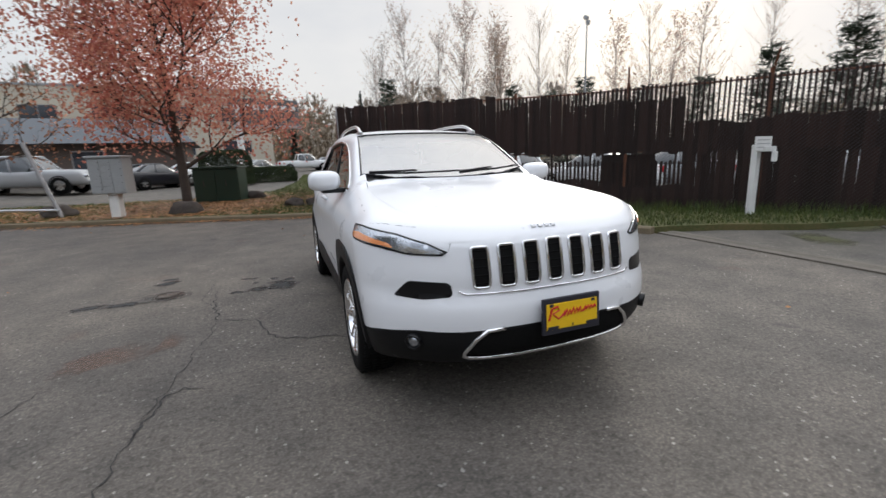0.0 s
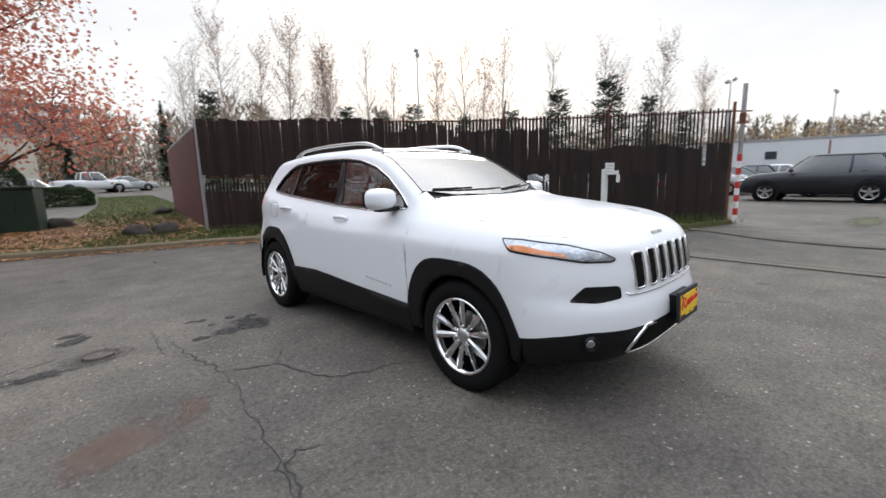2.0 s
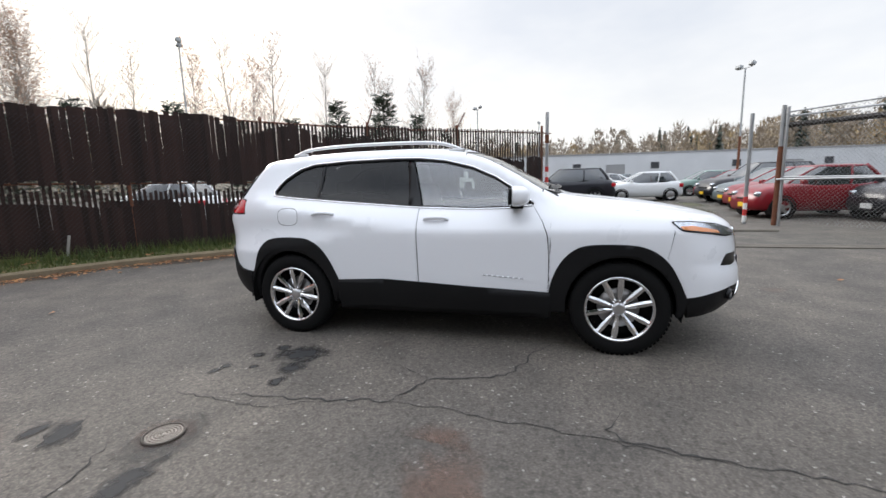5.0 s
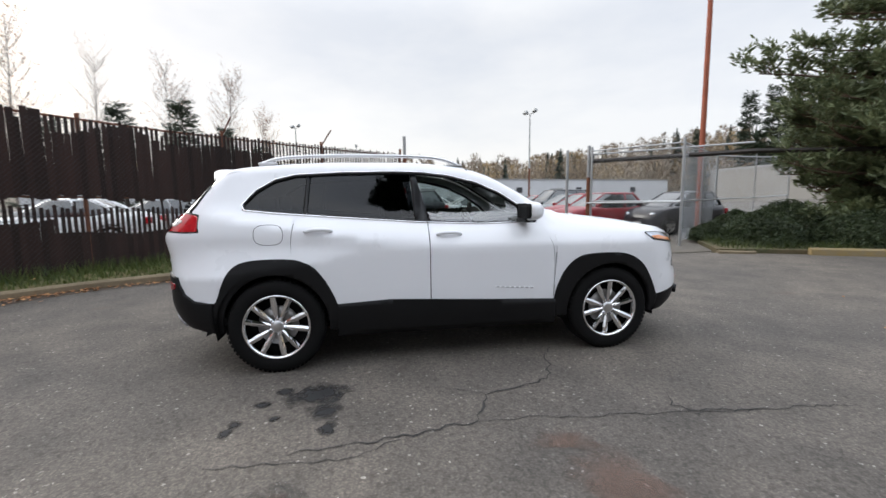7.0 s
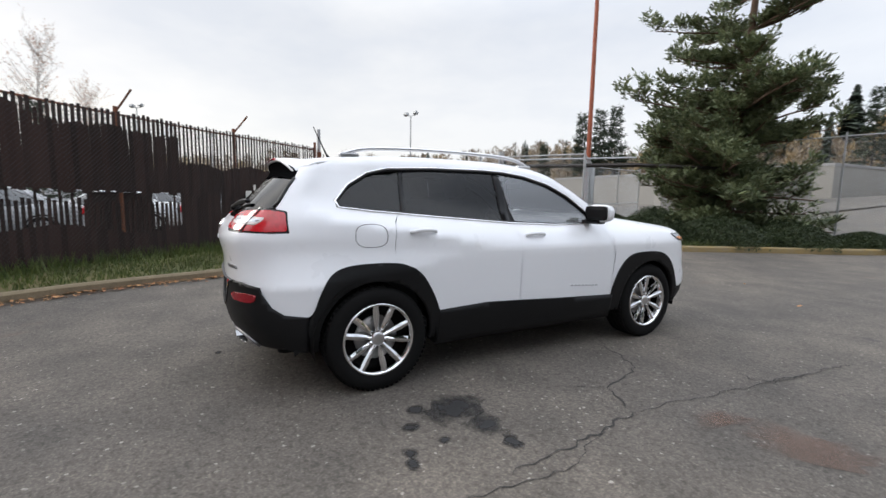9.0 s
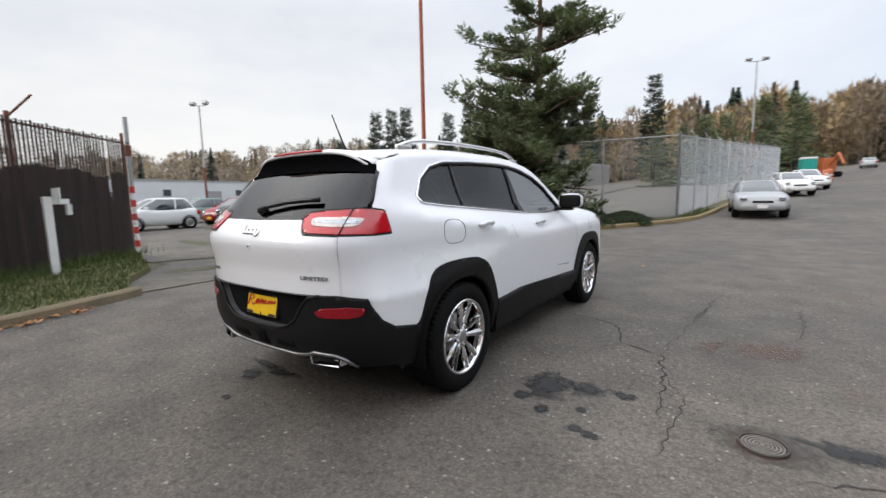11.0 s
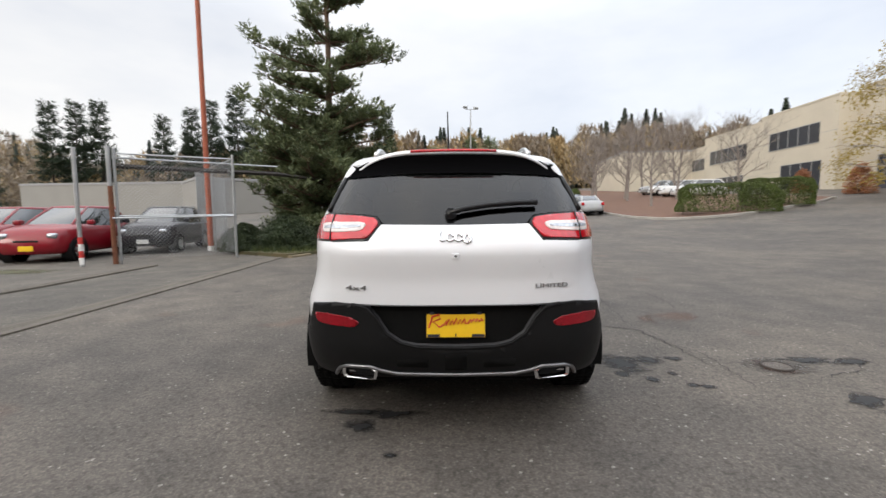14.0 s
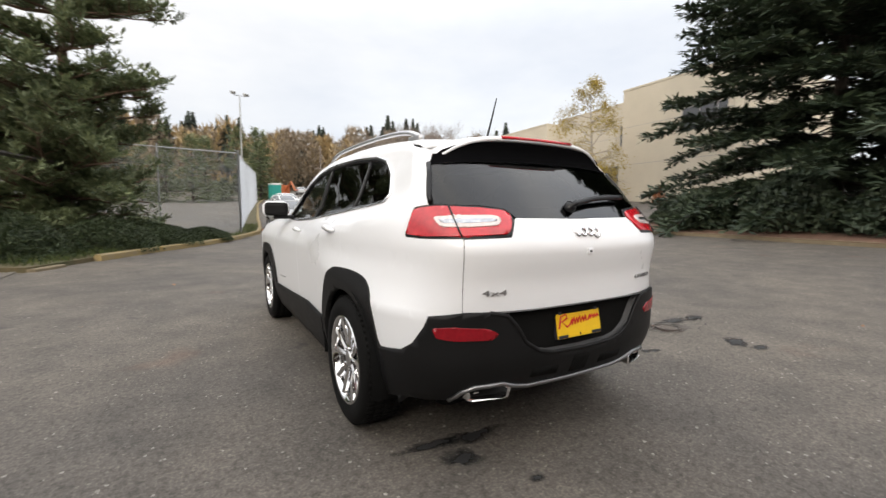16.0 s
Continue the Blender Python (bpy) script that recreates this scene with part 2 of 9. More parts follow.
def add_box(bm, lo, hi, bevel=0.0, m=None):
    """A box from corner to corner, its edges rounded by bevel."""
    r = bmesh.ops.create_cube(bm, size=1.0)
    vs = r["verts"]
    for v in vs:
        v.co = Vector([lo[i] + (v.co[i] + 0.5) * (hi[i] - lo[i]) for i in range(3)])
    if bevel:
        es = list({e for v in vs for e in v.link_edges})
        out = bmesh.ops.bevel(bm, geom=es, offset=bevel, segments=2, affect="EDGES", profile=0.6)
        vs = list({v for f in out["faces"] for v in f.verts} | {v for v in vs if v.is_valid})
    if m is not None:
        bmesh.ops.transform(bm, matrix=m, verts=[v for v in vs if v.is_valid])
    return bm


def box(lo, hi, bevel=0.0, m=None):
    return add_box(bmesh.new(), lo, hi, bevel, m)


def add_tube(bm, pts, radii, sides=8, cap=True, flat=1.0):
    """A tube along points; radii: one number or one a point; flat squeezes it upright."""
    pts = [Vector(p) for p in pts]
    if not hasattr(radii, "__len__"):
        radii = [radii] * len(pts)
    rings, up = [], None
    for i, p in enumerate(pts):
        d = (pts[min(i + 1, len(pts) - 1)] - pts[max(i - 1, 0)]).normalized()
        if up is None or abs(d.dot(up)) > 0.95:
            up = Vector((0, 0, 1)) if abs(d.z) < 0.9 else Vector((1, 0, 0))
        a = d.cross(up).normalized()
        c = a.cross(d).normalized()
        up = c
        rings.append([bm.verts.new(p + (a * math.cos(2 * math.pi * k / sides) + c * flat * math.sin(2 * math.pi * k / sides)) * radii[i]) for k in range(sides)])
    for r0, r1 in zip(rings, rings[1:]):
        for k in range(sides):
            bm.faces.new((r0[k], r0[(k + 1) % sides], r1[(k + 1) % sides], r1[k]))
    if cap:
        bm.faces.new(rings[0][::-1])
        bm.faces.new(rings[-1])
    return bm


def tube(pts, radii, sides=8, cap=True, flat=1.0):
    return add_tube(bmesh.new(), pts, radii, sides, cap, flat)


def add_lathe(bm, prof, n=32, axis="x"):
    """A turned shape: prof is (along, radius) pairs, turned about the axis through the origin."""
    rings = []
    for h, r in prof:
        ring = []
        for k in range(n):
            a = 2 * math.pi * k / n
            c, s = r * math.cos(a), r * math.sin(a)
            ring.append(bm.verts.new((h, c, s) if axis == "x" else (c, h, s) if axis == "y" else (c, s, h)))
        rings.append(ring)
    for r0, r1 in zip(rings, rings[1:]):
        for k in range(n):
            bm.faces.new((r0[k], r0[(k + 1) % n], r1[(k + 1) % n], r1[k]))
    return bm


def flat_poly(poly):
    """A flat face cut into triangles, in the plane of u and v."""
    bm = bmesh.new()
    bm.faces.new([bm.verts.new((u, v, 0)) for u, v in poly])
    bm.normal_update()
    bmesh.ops.triangulate(bm, faces=bm.faces[:], ngon_method="EAR_CLIP")
    return bm


def grid_cut(bm, step, step_v=None):
    """Cut a flat mesh along a grid."""
    us, vs = [v.co.x for v in bm.verts], [v.co.y for v in bm.verts]
    for lo, hi, no, st in ((min(us), max(us), (1, 0, 0), step), (min(vs), max(vs), (0, 1, 0), step_v or step)):
        k = math.floor(lo / st) + 1
        while k * st < hi:
            bmesh.ops.bisect_plane(bm, geom=bm.verts[:] + bm.edges[:] + bm.faces[:], dist=1e-5, plane_co=[k * st * c for c in no], plane_no=no)
            k += 1
    return bm


def skirt(bm, depth):
    """Turn the open edge of a surface back, against its normals, by depth."""
    bm.normal_update()
    edges = [e for e in bm.edges if e.is_boundary]
    out = bmesh.ops.extrude_edge_only(bm, edges=edges)
    for v in [g for g in out["geom"] if isinstance(g, bmesh.types.BMVert)]:
        src = [e.other_vert(v) for e in v.link_edges]
        nrm = None
        for o in src:
            fs = [f for f in o.link_faces if v not in f.verts]
            if fs:
                nrm = sum((f.normal for f in fs), Vector())
        if nrm and nrm.length:
            v.co -= nrm.normalized() * depth
    return bm


def from_lists(name, verts, faces, material, smooth=False):
    me = bpy.data.meshes.new(name)
    me.from_pydata(verts, [], faces)
    me.materials.append(material)
    if smooth:
        me.polygons.foreach_set("use_smooth", [True] * len(me.polygons))
    return me


# ---- ground ----
def soft_up(v, k):
    return k * math.log1p(math.exp(min(v / k, 60)))


def gz(x, y):
    """The height of the ground: level round the car, rising along the road, to the office and behind the lawn."""
    far = math.hypot(x, y)
    z = 0.055 * soft_up(-y - 14.0, 1.5) + 0.02 * soft_up(y - 10.0, 1.0)
    z += 0.075 * (soft_up(-x - 11.0, 1.5) - soft_up(-x - 38.0, 2.0))
    if y < -105:
        z -= 0.04 * soft_up(-y - 110, 4.0)
    return z * (1.0 if x < 14 else max(0.0, 1 - (x - 14) / 40) if y < 0 else 1.0)


def lay(bm, lift=0.0):
    for v in bm.verts:
        v.co.z += gz(v.co.x, v.co.y) + lift
    return bm


def sheet(poly, step, lift):
    return lay(grid_cut(flat_poly(poly), step), lift)


def raised(poly, step, lift):
    """A raised bed: its top at lift, its sides going down into the ground."""
    bm = sheet(poly, step, lift)
    bm.normal_update()
    if sum(f.normal.z for f in bm.faces) < 0:
        bmesh.ops.reverse_faces(bm, faces=bm.faces[:])
    out = bmesh.ops.extrude_edge_only(bm, edges=[e for e in bm.edges if e.is_boundary])
    for v in [g for g in out["geom"] if isinstance(g, bmesh.types.BMVert)]:
        v.co.z -= lift + 0.1
    return bm


def smooth_line(pts, step=0.4):
    """A rounded line through points."""
    pts = [Vector(p) for p in pts]
    out = []
    for i in range(len(pts) - 1):
        p0, p1, p2, p3 = pts[max(i - 1, 0)], pts[i], pts[i + 1], pts[min(i + 2, len(pts) - 1)]
        n = max(2, int((p2 - p1).length / step))
        for k in range(n):
            t = k / n
            out.append(0.5 * ((2 * p1) + (p2 - p0) * t + (2 * p0 - 5 * p1 + 4 * p2 - p3) * t * t + (3 * p1 - p0 - 3 * p2 + p3) * t ** 3))
    return out + [pts[-1]]


def kerb_run(name, line, width, height, material, label, worn=0.006):
    """A kerb swept along a line on the ground, its top edge rounded and worn."""
    prof = [(-0.02, -0.12), (0.0, height * 0.8), (0.022, height), (width - 0.03, height + 0.004), (width, height * 0.8), (width, -0.12)]
    bm = bmesh.new()
    rings = []
    for i, p in enumerate(line):
        d = (line[min(i + 1, len(line) - 1)] - line[max(i - 1, 0)]).to_2d().normalized()
        side = Vector((d.y, -d.x))
        w = noise.noise((p.x * 1.7, p.y * 1.7, 0.3)) * worn
        rings.append([bm.verts.new((p.x + side.x * a, p.y + side.y * a, gz(p.x, p.y) + h + (w if h > 0 else 0))) for a, h in prof])
    for r0, r1 in zip(rings, rings[1:]):
        for k in range(len(prof) - 1):
            bm.faces.new((r0[k], r0[k + 1], r1[k + 1], r1[k]))
    for r in (rings[0], rings[-1]):
        bm.faces.new(r)
    bmesh.ops.recalc_face_normals(bm, faces=bm.faces[:])
    return solid(name, bm, material, label, "kerb", kind="structure")

# ---- surfaces ----
asphalt("asphalt_street", (0.1, 0.09, 0.081))
asphalt("asphalt_lot", (0.098, 0.09, 0.08))
mat("earth", (0.09, 0.075, 0.05), 0.95, var=0.4, big=0.3, fine=9, bump=0.4)
mat("lawn", (0.06, 0.1, 0.02), 0.95, var=0.35, big=0.9, fine=30, bump=0.6, dirt=(0.14, 0.1, 0.042))
mat("verge", (0.07, 0.085, 0.03), 0.95, var=0.4, big=1.2, fine=25, bump=0.6, dirt=(0.12, 0.085, 0.045))
mat("bark_mulch", (0.135, 0.072, 0.047), 0.95, var=0.4, big=2.0, fine=40, bump=0.8)
mat("gutter_concrete", (0.125, 0.11, 0.09), 0.9, var=0.35, big=3.0, fine=60, bump=0.3)
mat("gutter_dirt", (0.045, 0.034, 0.025), 0.95, var=0.4, big=5, fine=50, bump=0.5, dirt=(0.09, 0.066, 0.045))
mat("kerb_concrete", (0.17, 0.135, 0.085), 0.9, var=0.35, big=3.0, fine=60, bump=0.35)
mat("kerb_yellow", (0.42, 0.28, 0.06), 0.8, var=0.3, big=4.0, fine=70, bump=0.3, dirt=(0.22, 0.19, 0.14))
mat("concrete", (0.3, 0.285, 0.26), 0.85, var=0.25, big=2.0, fine=60, bump=0.25)
mat("galvanised", (0.42, 0.43, 0.44), 0.42, metal=0.85, var=0.15, big=5, fine=60, bump=0.05)
mat("rust", (0.16, 0.06, 0.03), 0.85, var=0.45, big=6, fine=60, bump=0.3)
mat("red_oxide", (0.33, 0.085, 0.04), 0.6, var=0.25, big=2, fine=40, bump=0.1)
mat("slat_wood", (0.028, 0.0135, 0.0105), 0.9, var=0.45, big=7, fine=90, bump=0.35, rnd=0.9)
mat("slat_board", (0.03, 0.02, 0.017), 0.9, var=0.3, big=3, fine=40, bump=0.2)
mat("red_panel", (0.105, 0.024, 0.024), 0.6, var=0.2, big=2, fine=30, bump=0.08)
mat("white_paint", (0.72, 0.72, 0.7), 0.55, var=0.1, big=4, fine=60, bump=0.05)
mat("red_paint", (0.5, 0.035, 0.03), 0.5, var=0.2, big=5, fine=60, bump=0.05)
mat("dark_rail", (0.03, 0.025, 0.022), 0.7, var=0.3)
mat("crack_fill", (0.034, 0.032, 0.03), 0.9, var=0.4, bump=0.0)
soft_stain("oil", (0.018, 0.018, 0.019), 0.85)
mat("cast_iron", (0.07, 0.06, 0.052), 0.6, metal=0.6, var=0.35, big=6, fine=70, bump=0.3)
mat("grey_metal", (0.38, 0.39, 0.39), 0.5, metal=0.3, var=0.1, big=3, fine=40, bump=0.04)
mat("green_metal", (0.012, 0.035, 0.02), 0.5, var=0.2, big=3, fine=40, bump=0.05)
mat("stone_dark", (0.055, 0.045, 0.038), 0.95, var=0.4, big=5, fine=40, bump=0.7)

# ---- ground ----
def nonuniform():
    near = [i * 4.0 for i in range(-30, 31)]
    far = [130, 150, 180, 220, 280, 360, 460, 600, 900, 1500]
    return [-v for v in far[::-1]] + near + far


def hills(x, y):
    """Wooded rise far behind the road's crest, and gentle swell all round."""
    h = 0.10 * (soft_up(-y - 118, 8.0) - soft_up(-y - 260, 20.0))
    h += 0.16 * min(max((x - 95) / 25, 0), 1) * (soft_up(-y - 25, 8.0) - soft_up(-y - 110, 10.0))
    h += 0.03 * (soft_up(math.hypot(x, y) - 160, 12.0) - soft_up(math.hypot(x, y) - 420, 20.0))
    return h


bm = bmesh.new()
cs = nonuniform()
vs = [[bm.verts.new((x, y, gz(max(min(x, 60), -60), max(min(y, 60), -118)) + hills(x, y) - 0.09)) for x in cs] for y in cs]
for i in range(len(cs) - 1):
    for j in range(len(cs) - 1):
        bm.faces.new((vs[i][j], vs[i][j + 1], vs[i + 1][j + 1], vs[i + 1][j]))
solid("ground", bm, MATS["earth"], "brown earth and dry grass of the wide ground", "ground", kind="structure", smooth=True)

KERB_N = smooth_line([(-40, 18, 0), (-14, 12, 0), (-8, 10.0, 0), (-3.8, 8.7, 0), (-1.5, 7.8, 0), (0.4, 7.1, 0), (1.9, 6.1, 0), (3.0, 4.9, 0), (3.7, 3.6, 0), (4.15, 2.2, 0), (4.5, 1.35, 0)])
KERB_S = smooth_line([(4.35, -7.2, 0), (3.6, -8.8, 0), (2.6, -10.7, 0), (1.4, -12.4, 0), (0.3, -14.3, 0), (-0.5, -16.0, 0), (-1.0, -18, 0), (-2.4, -30, 0), (-5.4, -52, 0), (-12.5, -88, 0), (-17, -112, 0)], 0.8)
KERB_W = smooth_line([(-26, -112, 0), (-21.5, -88, 0), (-16.2, -56, 0), (-14.9, -49, 0), (-12.6, -38, 0), (-12.2, -26.1, 0), (-12.7, -22.6, 0), (-13.8, -21.2, 0), (-16.8, -20.9, 0), (-21.3, -22.8, 0), (-26.6, -25.9, 0), (-27.6, -30, 0), (-27.8, -60, 0)], 0.8)
ISLE = smooth_line([(-13.9, 14, 0), (-13.9, 4, 0), (-13.9, -0.5, 0), (-14.0, -2.2, 0), (-14.3, -5, 0), (-14.2, -7.0, 0), (-14.6, -8.6, 0), (-16.2, -9.6, 0), (-21, -10.6, 0), (-30, -12.5, 0)], 0.6)

road_poly = [(p.x, p.y) for p in KERB_N] + [(4.55, -0.5), (4.5, -3), (4.42, -6)] + [(p.x, p.y) for p in KERB_S] + [(-60, -112), (-60, 18)]
solid("road", sheet(road_poly, 2.0, 0.0), MATS["asphalt_street"], "worn grey asphalt street with cracks and stains", "road", kind="structure", smooth=True)
lot_poly = [(4.6, 1.35), (4.55, -0.5), (4.5, -3), (4.42, -6), (4.37, -7.1), (6.0, -8.5), (9.0, -12), (8.0, -60), (90, -60), (90, 45), (16, 45), (5.6, 8.0), (9.9, -0.2)]
solid("car_lot", sheet(lot_poly, 3.0, 0.0), MATS["asphalt_lot"], "patched grey asphalt of the fenced car lot", "pavement", kind="structure", smooth=True)
back_poly = [(-60, 14.2), (10, 14.2), (18, 60), (-60, 60)]
solid("back_road", sheet(back_poly, 3.0, -0.015), MATS["asphalt_lot"], "grey asphalt road and parking behind the lawn", "road", kind="structure", smooth=True)
fence_yard = [(-0.3, -14.6), (7.6, -12.2), (8.0, -60), (-5.2, -56), (-1.6, -30), (-0.6, -18)]
solid("yard", sheet(fence_yard, 3.0, 0.02), MATS["asphalt_lot"], "grey asphalt yard behind the chain-link fence", "pavement", kind="structure", smooth=True)

# concrete gutter strips that cross the driveway
def strip(x_of, y0, y1, width, label, crown=0.012):
    bm = bmesh.new()
    n = 40
    rows = []
    for i in range(n + 1):
        y = y0 + (y1 - y0) * i / n
        x = x_of(y) + 0.01 * noise.noise((y * 1.3, 5.0, 0))
        rows.append([bm.verts.new((x + a, y, gz(x, y) + h)) for a, h in ((0, -0.05), (0.0, crown), (width * 0.3, crown + 0.004), (width * 0.5, 0.004), (width * 0.7, crown + 0.004), (width, crown), (width, -0.05))])
    for r0, r1 in zip(rows, rows[1:]):
        for k in range(6):
            bm.faces.new((r0[k], r1[k], r1[k + 1], r0[k + 1]))
    bmesh.ops.recalc_face_normals(bm, faces=bm.faces[:])
    return solid("gutter", bm, MATS["gutter_concrete"], label, "gutter", kind="structure")


strip(lambda y: 4.5 + 0.05 * math.sin(y * 0.4), 1.3, -7.2, 0.34, "worn concrete gutter across the driveway mouth", 0.02)
strip(lambda y: 6.8 + 0.9 * math.exp(-((y + 0.1) * 0.8) ** 2), -0.1, -5.6, 0.26, "low concrete sill under the open gate", 0.03)

def litter_band():
    """Dirt that has washed against the lawn's kerb, its outer edge ragged."""
    bm = bmesh.new()
    prev = None
    for i, p in enumerate(KERB_N):
        if p.x < -12:
            continue
        q = KERB_N[min(i + 1, len(KERB_N) - 1)]
        o = KERB_N[max(i - 1, 0)]
        d = (q - o).normalized()
        side = Vector((d.y, -d.x, 0))
        w = 0.26 + 0.22 * (0.5 + noise.noise((p.x * 1.1, p.y * 1.1, 2.0))) + 0.1 * noise.noise((p.x * 5, p.y * 5, 3.0))
        if i > len(KERB_N) - 8:
            w *= (len(KERB_N) - i) / 8
        a = p - side * 0.03
        b = p + side * max(w, 0.02)
        cur = (bm.verts.new((a.x, a.y, gz(a.x, a.y) + 0.012)), bm.verts.new((b.x, b.y, gz(b.x, b.y) + 0.003)))
        if prev:
            bm.faces.new((prev[0], prev[1], cur[1], cur[0]))
        prev = cur
    bmesh.ops.recalc_face_normals(bm, faces=bm.faces[:])
    return solid("gutter_litter", bm, MATS["gutter_dirt"], "dark washed-up dirt along the kerb", "dirt", kind="structure")


LITTER = litter_band()

# raised lawns and beds
lawn_poly = [(p.x + 0.0, p.y) for p in KERB_N if p.x > -39]
lawn_poly += [(4.8, 1.3), (5.6, 1.0), (6.6, 0.35), (8.0, -0.05), (9.4, -0.55), (9.7, -0.3), (5.8, 4.8), (1.1, 9.2), (2.3, 17.6), (3.6, 33), (0.6, 33), (-0.2, 24), (-1.4, 17), (-3.4, 14.9), (-14, 14.7), (-39, 19)]
solid("lawn", raised(lawn_poly, 0.8, 0.1), MATS["lawn"], "mown lawn strewn with fallen brown leaves", "lawn", kind="structure", smooth=False)
bed_poly = [(p.x, p.y) for p in KERB_S if p.y > -60] + [(-4.9, -58), (-1.3, -30), (-0.35, -18.0), (0.2, -15.4), (8.6, -12.6), (9.2, -11.5), (6.2, -8.3)]
solid("planting_bed", raised(bed_poly, 0.9, 0.09), MATS["verge"], "rough weedy verge under the pine", "verge", kind="structure")
west_poly = [(p.x, p.y) for p in KERB_W] + [(-29, -112)]
solid("hedge_bed", raised(west_poly, 1.5, 0.14), MATS["bark_mulch"], "reddish bark mulch bed beside the road", "bed", kind="structure")
isle_poly = [(p.x, p.y) for p in ISLE] + [(-30, -2), (-26, 14)]
solid("conifer_bed", raised(isle_poly, 1.0, 0.12), MATS["bark_mulch"], "bark mulch bed under the dark conifer", "bed", kind="structure")

kerb_run("kerb", KERB_N, 0.15, 0.115, MATS["kerb_concrete"], "worn tan concrete kerb round the lawn")
kerb_run("kerb", [p for p in KERB_S if p.y > -8.0], 0.16, 0.06, MATS["kerb_concrete"], "low worn concrete kerb at the driveway")
kerb_run("kerb", [p for p in KERB_S if p.y <= -7.9], 0.16, 0.15, MATS["kerb_yellow"], "kerb with worn yellow paint along the verge")
kerb_run("kerb", KERB_W[::-1][::-1], 0.15, 0.15, MATS["concrete"], "pale concrete kerb round the hedge bed")
kerb_run("kerb", ISLE, 0.15, 0.13, MATS["kerb_concrete"], "concrete kerb of the conifer bed")

# ---- cracks, stains, manhole ----
def crack(points, width, seed):
    rng = random.Random(seed)
    pts = [Vector((*p, 0)) for p in points]
    line = []
    for a, b in zip(pts, pts[1:]):
        n = max(2, int((b - a).length / 0.05))
        d = (b - a).normalized()
        for k in range(n):
            off = Vector((-d.y, d.x, 0)) * rng.uniform(-0.022, 0.022)
            line.append(a.lerp(b, k / n) + off)
    line.append(pts[-1])
    bm = bmesh.new()
    prev = None
    for i, p in enumerate(line):
        d = (line[min(i + 1, len(line) - 1)] - line[max(i - 1, 0)]).normalized()
        s = Vector((-d.y, d.x, 0)) * width * rng.uniform(0.15, 0.75) * min(1, 0.25 + 4 * min(i, len(line) - 1 - i) / len(line))
        cur = (bm.verts.new((p.x + s.x, p.y + s.y, 0.004)), bm.verts.new((p.x - s.x, p.y - s.y, 0.004)))
        if prev:
            bm.faces.new((prev[0], prev[1], cur[1], cur[0]))
        prev = cur
    bmesh.ops.recalc_face_normals(bm, faces=bm.faces[:])
    for f in bm.faces:
        if f.normal.z < 0:
            f.normal_flip()
    return solid("crack", bm, MATS["crack_fill"], "dark jagged crack in the asphalt", "crack", group="cracks in the street", kind="structure")


def blot(x, y, rx, ry, turn, seed, name="oil_stain", material="oil", label="dark oil stain soaked into the asphalt", rough=0.5):
    bm = bmesh.new()
    n = 40
    c, s = math.cos(radians(turn)), math.sin(radians(turn))
    ring = []
    for k in range(n):
        a = 2 * math.pi * k / n
        r = 1 + rough * noise.noise((math.cos(a) * 1.6 + seed * 7.1, math.sin(a) * 1.6, seed)) + 0.25 * rough * noise.noise((math.cos(a) * 6 + seed, math.sin(a) * 6, seed))
        u, v = rx * r * math.cos(a), ry * r * math.sin(a)
        ring.append(bm.verts.new((x + u * c - v * s, y + u * s + v * c, 0.0035 + 0.0002 * seed)))
    bm.faces.new(ring)
    return solid(name, bm, MATS[material], label, "stain", group="stains on the street", kind="structure")


mat("worn_iron", (0.19, 0.17, 0.15), 0.45, metal=0.5, var=0.4, big=12, fine=80, bump=0.2)


def manhole(x, y):
    hole = thing("manhole", "round rusty cast-iron manhole cover set in the asphalt", "manhole", at=(x, y, 0.008))
    part("frame", add_lathe(bmesh.new(), [(-0.05, 0.31), (0.008, 0.305), (0.011, 0.295), (0.011, 0.272), (0.004, 0.268), (-0.04, 0.268)], 40, "z"), MATS["cast_iron"], hole, "rusty worn rim")
    prof = [(-0.03, 0.262), (0.004, 0.262), (0.007, 0.255)]
    for rr0 in (0.225, 0.18, 0.135, 0.09, 0.045):
        prof += [(0.007, rr0 + 0.012), (0.0, rr0 + 0.008), (0.0, rr0 - 0.008), (0.007, rr0 - 0.012)]
    cov = add_lathe(bmesh.new(), prof + [(0.007, 0.001)], 40, "z")
    part("cover", cov, MATS["worn_iron"], hole, "pale worn cover")
    return hole


manhole(-2.47, 1.125).scale = (0.35, 0.35, 1)
crack([(-2.0, 1.1), (-1.97, 0.75), (-1.93, 0.4), (-1.86, 0.05), (-1.7, -0.01), (-1.54, -0.07), (-1.47, -0.33), (-1.39, -0.58), (-1.2, -0.68), (-1.0, -0.73), (-0.76, -0.89)], 0.014, 1)
crack([(-1.54, -0.07), (-1.48, 0.02), (-1.4, 0.14)], 0.01, 3)
crack([(-1.86, 0.05), (-1.88, -0.2), (-1.92, -0.48), (-2.0, -1.1), (-2.1, -1.8)], 0.008, 4)
crack([(-1.72, -1.26), (-1.92, -1.16), (-2.01, -1.29), (-2.06, -1.7), (-2.12, -2.3)], 0.012, 5)
crack([(-1.93, 0.4), (-2.1, 0.8), (-2.05, 1.5)], 0.006, 6)
crack([(-2.73, -0.83), (-2.79, -1.03), (-2.85, -1.5), (-2.87, -2.1)], 0.011, 7)
crack([(-3.3, 0.95), (-3.02, 1.22), (-2.85, 1.25), (-2.6, 1.36)], 0.01, 8)
blot(-1.35, 1.03, 0.27, 0.15, 118, 1, rough=0.8)
